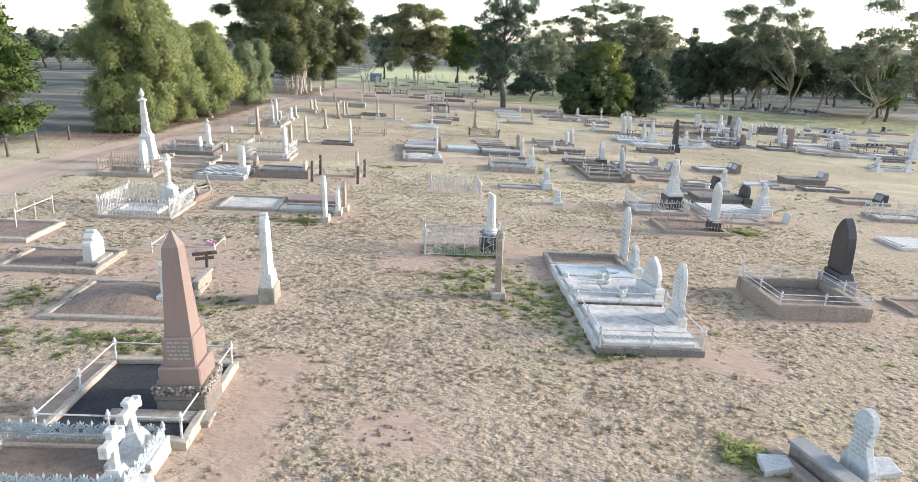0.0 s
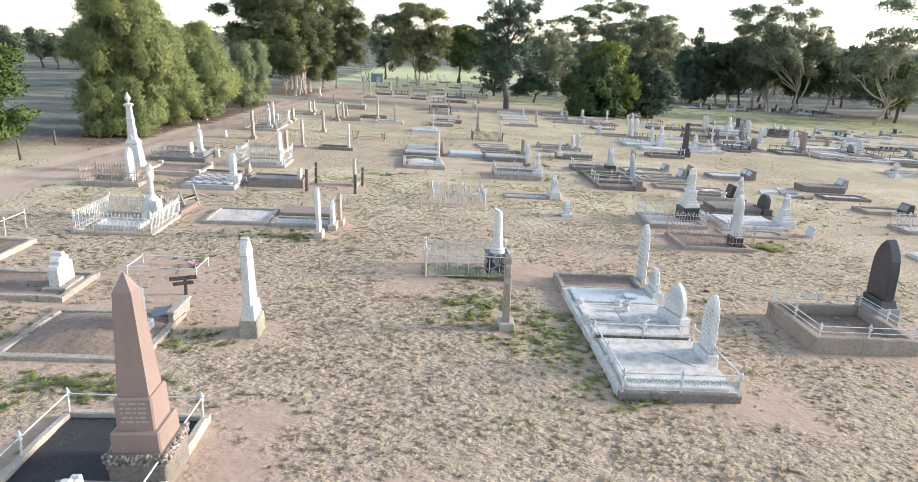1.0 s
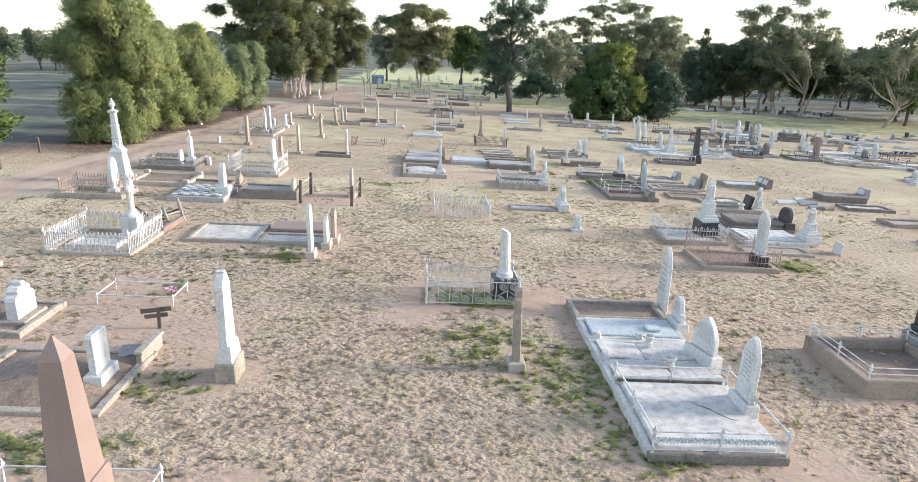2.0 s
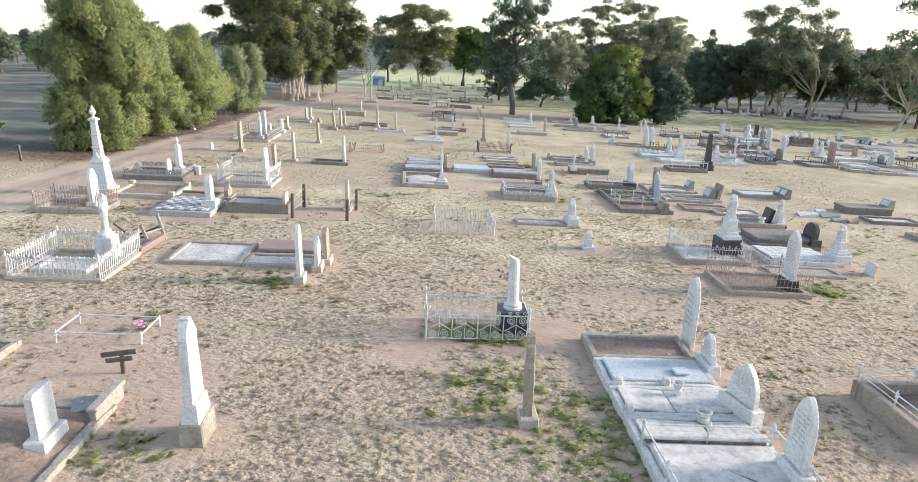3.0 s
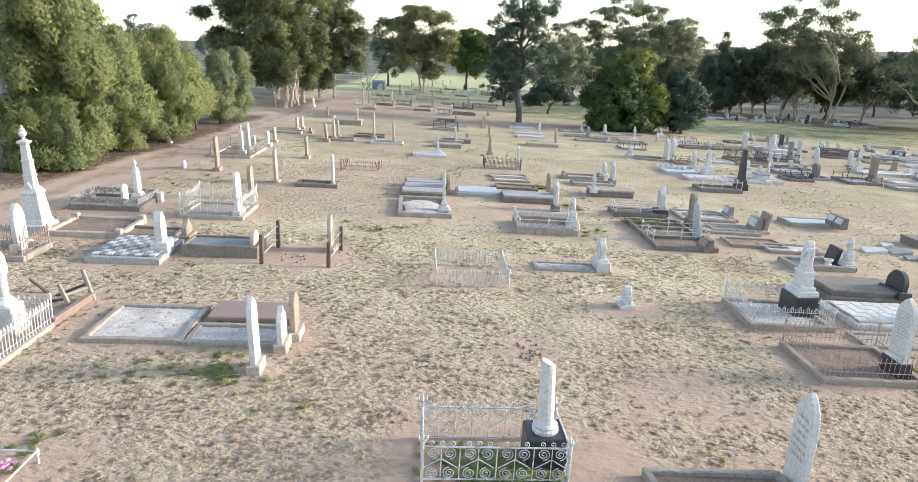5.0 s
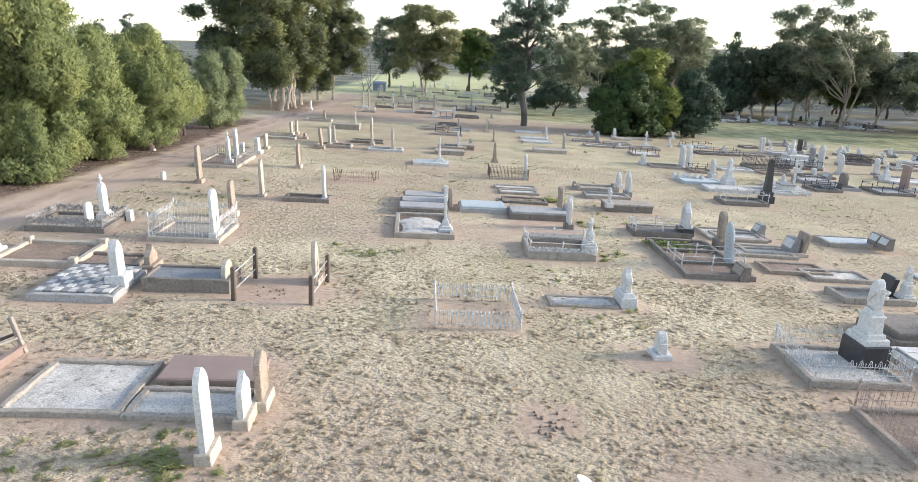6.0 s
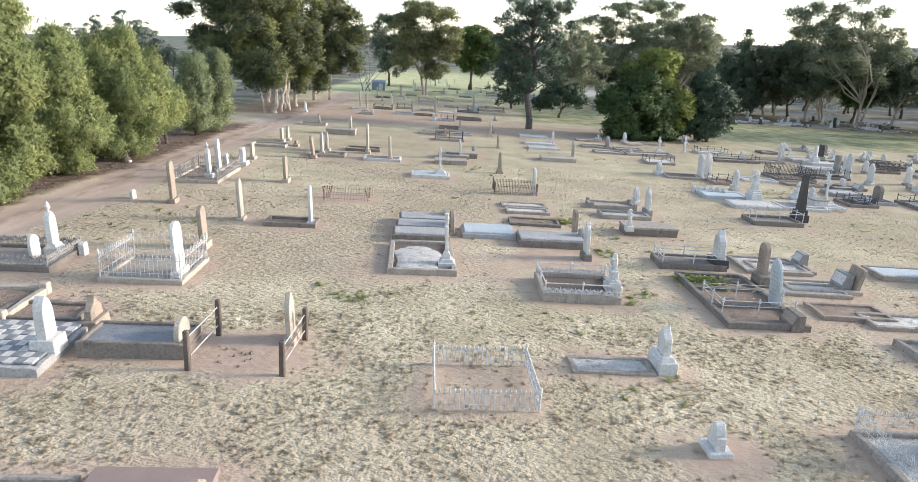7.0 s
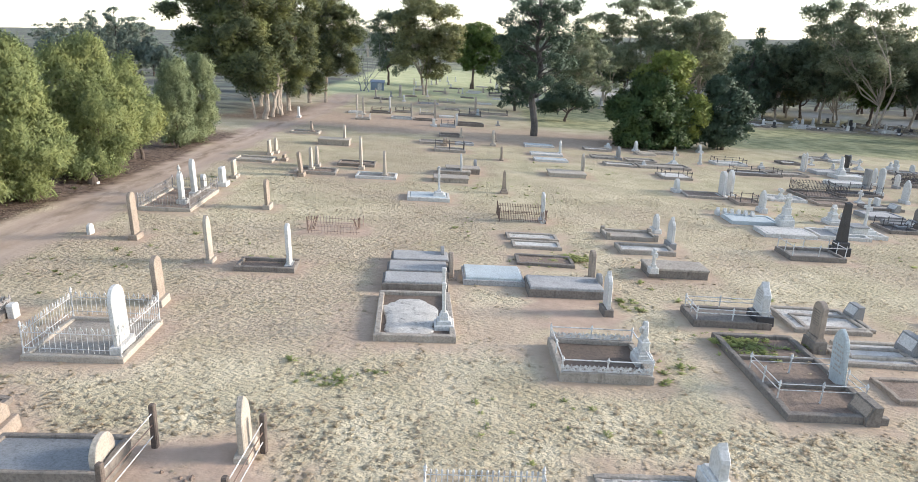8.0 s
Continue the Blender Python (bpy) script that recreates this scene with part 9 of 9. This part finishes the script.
rail_fence(3.59, 105.86, 4.80, 1.30, yaw=2.0, h=0.4, z0=0.2, mat='dark_iron', label='thin iron rail round a far grave', r=0.012)
plot(0.40, 77.40, 1.60, 1.20, yaw=2.0, kerb='pale_grey', fill='pale_grey', h=0.28)
plot(-4.61, 116.09, 3.00, 1.50, yaw=2.0, kerb='pale_grey', fill='concrete', h=0.28)
rail_fence(-4.61, 116.09, 2.80, 1.30, yaw=2.0, h=0.4, z0=0.2, mat='rusty_iron', label='thin iron rail round a far grave', r=0.012)
plot(-1.96, 120.13, 2.45, 1.50, yaw=2.0, kerb='cream', fill='soil', h=0.28)
rail_fence(-1.96, 120.13, 2.25, 1.30, yaw=2.0, h=0.4, z0=0.2, mat='white_iron', label='thin iron rail round a far grave', r=0.012)
plot(-1.07, 109.05, 1.98, 1.50, yaw=2.0, kerb='concrete', fill='gravel', h=0.28)
plot(3.45, 121.04, 2.46, 1.50, yaw=2.0, kerb='white_concrete', fill='white_concrete', h=0.28)
plot(6.86, 132.79, 2.93, 1.50, yaw=2.0, kerb='white_concrete', fill='gravel', h=0.28)
plot(6.64, 146.71, 2.80, 1.50, yaw=2.0, kerb='concrete', fill='grey', h=0.28)
plot(-11.60, 119.07, 2.21, 1.50, yaw=2.0, kerb='dark_concrete', fill='soil', h=0.28)
plot(-7.96, 127.46, 2.06, 1.50, yaw=2.0, kerb='brown', fill='soil', h=0.28)
plot(2.69, 148.76, 2.55, 1.50, yaw=2.0, kerb='white_concrete', fill='white_concrete', h=0.28)
plot(-3.79, 142.63, 2.38, 1.50, yaw=2.0, kerb='concrete', fill='gravel', h=0.28)

# strip of low graves along the far road
headstone(46.54, 123.97, 1.13, w=0.5, t=0.2, style='round', mat='marble', base=0.2, text=0)
desk_stone(60.43, 111.23, w=0.6, h=0.5, mat='black')
plot(50.06, 116.66, 2.50, 1.50, yaw=4.0, kerb='white_concrete', fill='grey', h=0.32)
plot(61.68, 116.46, 2.50, 1.50, yaw=4.0, kerb='white_concrete', fill='grey', h=0.32)
headstone(62.51, 117.83, 0.95, w=0.5, t=0.2, style='gothic', mat='marble', base=0.2, text=0)
desk_stone(61.52, 121.81, w=0.6, h=0.5, mat='grey')
plot(61.64, 111.69, 2.50, 1.50, yaw=4.0, kerb='concrete', fill='white_concrete', h=0.32)
plot(41.45, 112.21, 2.50, 1.50, yaw=4.0, kerb='concrete', fill='white_concrete', h=0.32)
headstone(64.77, 115.48, 0.62, w=0.5, t=0.2, style='square', mat='black', base=0.2, text=0)
desk_stone(68.76, 124.12, w=0.6, h=0.5, mat='black')
plot(65.60, 115.92, 2.50, 1.50, yaw=4.0, kerb='dark_concrete', fill='gravel', h=0.32)
plot(46.85, 125.26, 2.50, 1.50, yaw=4.0, kerb='dark_concrete', fill='gravel', h=0.32)
headstone(57.58, 117.34, 0.99, w=0.5, t=0.2, style='round', mat='marble', base=0.2, text=0)
desk_stone(68.44, 122.44, w=0.6, h=0.5, mat='grey')
plot(40.06, 112.97, 2.50, 1.50, yaw=4.0, kerb='white_concrete', fill='grey', h=0.32)
plot(40.58, 113.63, 2.50, 1.50, yaw=4.0, kerb='white_concrete', fill='grey', h=0.32)
headstone(42.79, 114.11, 0.97, w=0.5, t=0.2, style='gothic', mat='marble', base=0.2, text=0)
desk_stone(63.53, 116.89, w=0.6, h=0.5, mat='black')
plot(68.45, 123.77, 2.50, 1.50, yaw=4.0, kerb='concrete', fill='white_concrete', h=0.32)
plot(61.57, 121.71, 2.50, 1.50, yaw=4.0, kerb='concrete', fill='white_concrete', h=0.32)
headstone(62.01, 113.96, 0.82, w=0.5, t=0.2, style='square', mat='black', base=0.2, text=0)
desk_stone(59.77, 126.42, w=0.6, h=0.5, mat='grey')
plot(42.96, 117.94, 2.50, 1.50, yaw=4.0, kerb='dark_concrete', fill='gravel', h=0.32)
plot(52.11, 113.38, 2.50, 1.50, yaw=4.0, kerb='dark_concrete', fill='gravel', h=0.32)
headstone(61.11, 124.74, 0.86, w=0.5, t=0.2, style='round', mat='marble', base=0.2, text=0)
desk_stone(61.04, 117.44, w=0.6, h=0.5, mat='black')
plot(40.76, 114.21, 2.50, 1.50, yaw=4.0, kerb='white_concrete', fill='grey', h=0.32)
plot(68.46, 125.97, 2.50, 1.50, yaw=4.0, kerb='white_concrete', fill='grey', h=0.32)
headstone(56.98, 120.52, 1.04, w=0.5, t=0.2, style='gothic', mat='marble', base=0.2, text=0)
desk_stone(51.94, 122.81, w=0.6, h=0.5, mat='grey')
plot(51.26, 111.93, 2.50, 1.50, yaw=4.0, kerb='concrete', fill='white_concrete', h=0.32)
plot(48.23, 126.21, 2.50, 1.50, yaw=4.0, kerb='concrete', fill='white_concrete', h=0.32)
headstone(54.46, 112.56, 0.82, w=0.5, t=0.2, style='square', mat='black', base=0.2, text=0)
desk_stone(49.90, 112.60, w=0.6, h=0.5, mat='black')
plot(67.29, 126.37, 2.50, 1.50, yaw=4.0, kerb='dark_concrete', fill='gravel', h=0.32)
plot(68.59, 123.88, 2.50, 1.50, yaw=4.0, kerb='dark_concrete', fill='gravel', h=0.32)
headstone(47.15, 113.55, 0.79, w=0.5, t=0.2, style='round', mat='marble', base=0.2, text=0)
desk_stone(65.60, 123.50, w=0.6, h=0.5, mat='grey')
plot(68.63, 124.24, 2.50, 1.50, yaw=4.0, kerb='white_concrete', fill='grey', h=0.32)
plot(46.61, 119.46, 2.50, 1.50, yaw=4.0, kerb='white_concrete', fill='grey', h=0.32)
headstone(50.31, 118.06, 1.08, w=0.5, t=0.2, style='gothic', mat='marble', base=0.2, text=0)
desk_stone(65.06, 126.62, w=0.6, h=0.5, mat='black')
plot(50.34, 118.47, 2.50, 1.50, yaw=4.0, kerb='concrete', fill='white_concrete', h=0.32)
plot(53.28, 115.62, 2.50, 1.50, yaw=4.0, kerb='concrete', fill='white_concrete', h=0.32)
headstone(58.39, 126.05, 0.81, w=0.5, t=0.2, style='square', mat='black', base=0.2, text=0)
desk_stone(64.80, 120.11, w=0.6, h=0.5, mat='grey')
plot(57.70, 111.41, 2.50, 1.50, yaw=4.0, kerb='dark_concrete', fill='gravel', h=0.32)
plot(57.08, 116.09, 2.50, 1.50, yaw=4.0, kerb='dark_concrete', fill='gravel', h=0.32)
headstone(59.37, 121.62, 1.12, w=0.5, t=0.2, style='round', mat='marble', base=0.2, text=0)
desk_stone(50.27, 111.80, w=0.6, h=0.5, mat='black')
plot(47.69, 113.50, 2.50, 1.50, yaw=4.0, kerb='white_concrete', fill='grey', h=0.32)
plot(61.65, 116.93, 2.50, 1.50, yaw=4.0, kerb='white_concrete', fill='grey', h=0.32)
headstone(56.60, 124.88, 1.08, w=0.5, t=0.2, style='gothic', mat='marble', base=0.2, text=0)
desk_stone(49.67, 115.61, w=0.6, h=0.5, mat='grey')
plot(49.54, 126.77, 2.50, 1.50, yaw=4.0, kerb='concrete', fill='white_concrete', h=0.32)
plot(44.19, 114.51, 2.50, 1.50, yaw=4.0, kerb='concrete', fill='white_concrete', h=0.32)
headstone(43.68, 112.70, 0.76, w=0.5, t=0.2, style='square', mat='black', base=0.2, text=0)
desk_stone(57.82, 120.49, w=0.6, h=0.5, mat='black')
plot(62.75, 126.04, 2.50, 1.50, yaw=4.0, kerb='dark_concrete', fill='gravel', h=0.32)
plot(49.49, 112.43, 2.50, 1.50, yaw=4.0, kerb='dark_concrete', fill='gravel', h=0.32)
headstone(45.44, 116.42, 0.77, w=0.5, t=0.2, style='round', mat='marble', base=0.2, text=0)
desk_stone(53.59, 126.73, w=0.6, h=0.5, mat='grey')
plot(40.29, 112.57, 2.50, 1.50, yaw=4.0, kerb='white_concrete', fill='grey', h=0.32)
plot(60.88, 114.02, 2.50, 1.50, yaw=4.0, kerb='white_concrete', fill='grey', h=0.32)
headstone(58.33, 111.43, 0.64, w=0.5, t=0.2, style='gothic', mat='marble', base=0.2, text=0)
desk_stone(56.66, 118.06, w=0.6, h=0.5, mat='black')
plot(53.55, 112.25, 2.50, 1.50, yaw=4.0, kerb='concrete', fill='white_concrete', h=0.32)
plot(57.70, 111.66, 2.50, 1.50, yaw=4.0, kerb='concrete', fill='white_concrete', h=0.32)
headstone(43.89, 116.52, 0.94, w=0.5, t=0.2, style='square', mat='black', base=0.2, text=0)
desk_stone(59.56, 115.95, w=0.6, h=0.5, mat='grey')
plot(66.04, 122.03, 2.50, 1.50, yaw=4.0, kerb='dark_concrete', fill='gravel', h=0.32)
plot(67.39, 120.16, 2.50, 1.50, yaw=4.0, kerb='dark_concrete', fill='gravel', h=0.32)
headstone(53.84, 112.41, 0.91, w=0.5, t=0.2, style='round', mat='marble', base=0.2, text=0)
desk_stone(51.93, 122.87, w=0.6, h=0.5, mat='black')
plot(50.05, 117.15, 2.50, 1.50, yaw=4.0, kerb='white_concrete', fill='grey', h=0.32)
plot(63.94, 112.44, 2.50, 1.50, yaw=4.0, kerb='white_concrete', fill='grey', h=0.32)
headstone(53.08, 120.33, 1.06, w=0.5, t=0.2, style='gothic', mat='marble', base=0.2, text=0)
desk_stone(49.70, 119.74, w=0.6, h=0.5, mat='grey')
plot(45.44, 125.01, 2.50, 1.50, yaw=4.0, kerb='concrete', fill='white_concrete', h=0.32)
plot(54.80, 115.91, 2.50, 1.50, yaw=4.0, kerb='concrete', fill='white_concrete', h=0.32)
headstone(59.00, 120.74, 1.13, w=0.5, t=0.2, style='square', mat='black', base=0.2, text=0)
desk_stone(61.03, 123.89, w=0.6, h=0.5, mat='black')
plot(41.28, 112.18, 2.50, 1.50, yaw=4.0, kerb='dark_concrete', fill='gravel', h=0.32)
plot(63.53, 112.15, 2.50, 1.50, yaw=4.0, kerb='dark_concrete', fill='gravel', h=0.32)
bouquet(-6.92, 19.10)
WEEDS.append((5.2, 9.15, 0.42, 0.45, 0.0, 95))
WEEDS.append((8.5, 38.35, 1.1, 0.8, 0.1, 150))
WEEDS.append((10.55, 38.52, 0.5, 0.4, 0.1, 20))
WEEDS.append((-4.82, 22.63, 0.35, 0.35, 0, 24))
WEEDS.append((11.85, 24.26, 0.5, 0.35, 0, 60))
WEEDS.append((1.07, 19.74, 0.9, 0.4, 0, 240))
WEEDS.append((4.88, 46.10, 0.5, 0.3, 0.05, 140))
clods(-0.65, 9.44)
clods(2.03, 24.63)

# green weeds
GREEN.append((1.18, 16.59, 0.6, 0.4, 0.7))
GREEN.append((2.32, 15.44, 0.8, 0.5, 0.8))
GREEN.append((3.07, 14.53, 0.5, 0.7, 0.8))
GREEN.append((3.43, 13.17, 0.3, 0.5, 0.8))
GREEN.append((4.19, 12.80, 0.9, 0.15, 0.6))
GREEN.append((5.17, 9.12, 0.2, 0.25, 0.7))
GREEN.append((-5.34, 14.54, 0.5, 0.25, 0.8))
GREEN.append((-7.63, 12.28, 1.4, 0.3, 0.6))
GREEN.append((-5.83, 12.48, 1.0, 0.25, 0.6))
GREEN.append((-9.36, 14.40, 0.9, 0.4, 0.5))
GREEN.append((-4.81, 22.57, 0.25, 0.2, 0.6))
GREEN.append((-5.61, 22.45, 1.2, 0.3, 0.22))
GREEN.append((-5.10, 23.35, 0.3, 0.3, 0.4))
GREEN.append((-6.13, 23.13, 1.0, 0.4, 0.12))
GREEN.append((11.99, 24.90, 0.5, 0.2, 0.7))
GREEN.append((5.60, 41.45, 0.3, 0.4, 0.6))
GREEN.append((5.54, 36.45, 0.4, 0.4, 0.5))
GREEN.append((-3.17, 35.39, 0.8, 0.5, 0.3))
GREEN.append((1.29, 17.17, 1.0, 0.8, 0.5))
GREEN.append((2.59, 16.51, 0.7, 0.4, 0.6))
GREEN.append((-6.92, 19.79, 0.5, 0.4, 0.2))
GREEN.append((11.89, 24.10, 0.4, 0.2, 0.4))
GREEN.append((-6.79, 43.84, 0.5, 0.2, 0.5))
GREEN.append((4.45, 46.41, 0.5, 0.3, 0.6))
BARE.append((-0.41, 9.37, 0.5, 0.4, 0.6))
BARE.append((4.90, 22.88, 0.8, 0.5, 0.6))
BARE.append((5.21, 22.07, 1.4, 0.3, 0.6))
BARE.append((-0.81, 18.83, 0.6, 0.6, 0.8))
BARE.append((2.74, 20.07, 0.5, 0.8, 0.9))
BARE.append((-3.03, 9.53, 0.3, 2.2, 0.9))
BARE.append((5.26, 27.80, 0.5, 0.3, 0.8))
BARE.append((-3.22, 38.24, 0.25, 1.6, 0.5))
BARE.append((1.27, 38.89, 0.9, 1.6, 0.6))
BARE.append((7.23, 36.33, 0.3, 2.0, 0.5))
BARE.append((6.42, 12.60, 0.5, 0.4, 0.9))

# wire fence posts beyond the track
fence_post = thing('fence_post', stand(-21.35, 32.39, 0, False), 'dark weathered timber fence post in dry grass', 'fence post', 'wire fence posts')
part('post', block(B(), 0.12, 0.12, -0.2, 0.92, 0, 0, 0.9, 0.02), 'timber', fence_post)
fence_post = thing('fence_post', stand(-20.73, 33.83, 0, False), 'dark weathered timber fence post in dry grass', 'fence post', 'wire fence posts')
part('post', block(B(), 0.12, 0.12, -0.2, 1.05, 0, 0, 0.9, 0.02), 'timber', fence_post)
fence_post = thing('fence_post', stand(-21.81, 38.68, 0, False), 'dark weathered timber fence post in dry grass', 'fence post', 'wire fence posts')
part('post', block(B(), 0.12, 0.12, -0.2, 0.82, 0, 0, 0.9, 0.02), 'timber', fence_post)
wire_fence = thing('wire_fence', stand(-20.73, 33.83, 0, False), 'thin rusty wires strung between timber posts', 'fence')
part('wire', tube(B(), [(-0.62, -1.44, 0.41), (0, 0, 0.35), (-1.08, 4.85, 0.29)], 0.008, 4), 'dark_iron', wire_fence)
part('wire', tube(B(), [(-0.62, -1.44, 0.68), (0, 0, 0.62), (-1.08, 4.85, 0.56)], 0.008, 4), 'dark_iron', wire_fence)
part('wire', tube(B(), [(-0.62, -1.44, 0.94), (0, 0, 0.88), (-1.08, 4.85, 0.82)], 0.008, 4), 'dark_iron', wire_fence)
stump = thing('tree_stump', stand(-19.27, 54.56, 20, False), 'burnt dark hollow tree stump among leaf litter', 'stump')
part('stump', limb_stump(), 'bark', stump, at=Matrix.Scale(0.55, 4))
rubble(-19.22, 54.58, w=0.5, d=0.3, h=0.1, label='pale broken slab leaning at a stump')
shed = thing('garden_shed', stand(-14.54, 137.90, 5), 'small faded blue shed among far trees', 'shed')
part('wall', block(B(), 2.3, 1.6, -0.2, 1.3, 0, 0, 1, 0.02), 'blue_paint', shed)
part('roof', loft(B(), [rect(2.5, 1.8, 1.3), rect(2.5, 1.8, 1.36), rect(2.5, 0.1, 1.75)]), 'blue_paint', shed)
part('door', block(B(), 0.7, 0.04, 0.0, 1.2, 0.4, -0.83, 1, 0.01), 'white_iron', shed)
fence = thing('white_fence', stand(75.26, 161.61, -10, False), 'row of white posts with rails along the road', 'fence')
for i in range(14):
    part('post', block(B(), 0.22, 0.22, -0.4, 1.15, 0.58 * i, 0, 1, 0.03), 'white_iron', fence)
part('rail', block(B(), 7.57, 0.1, 0.8, 0.92, 3.79, -0.16, 1, 0.02), 'white_iron', fence)

finish_ground()
sow()
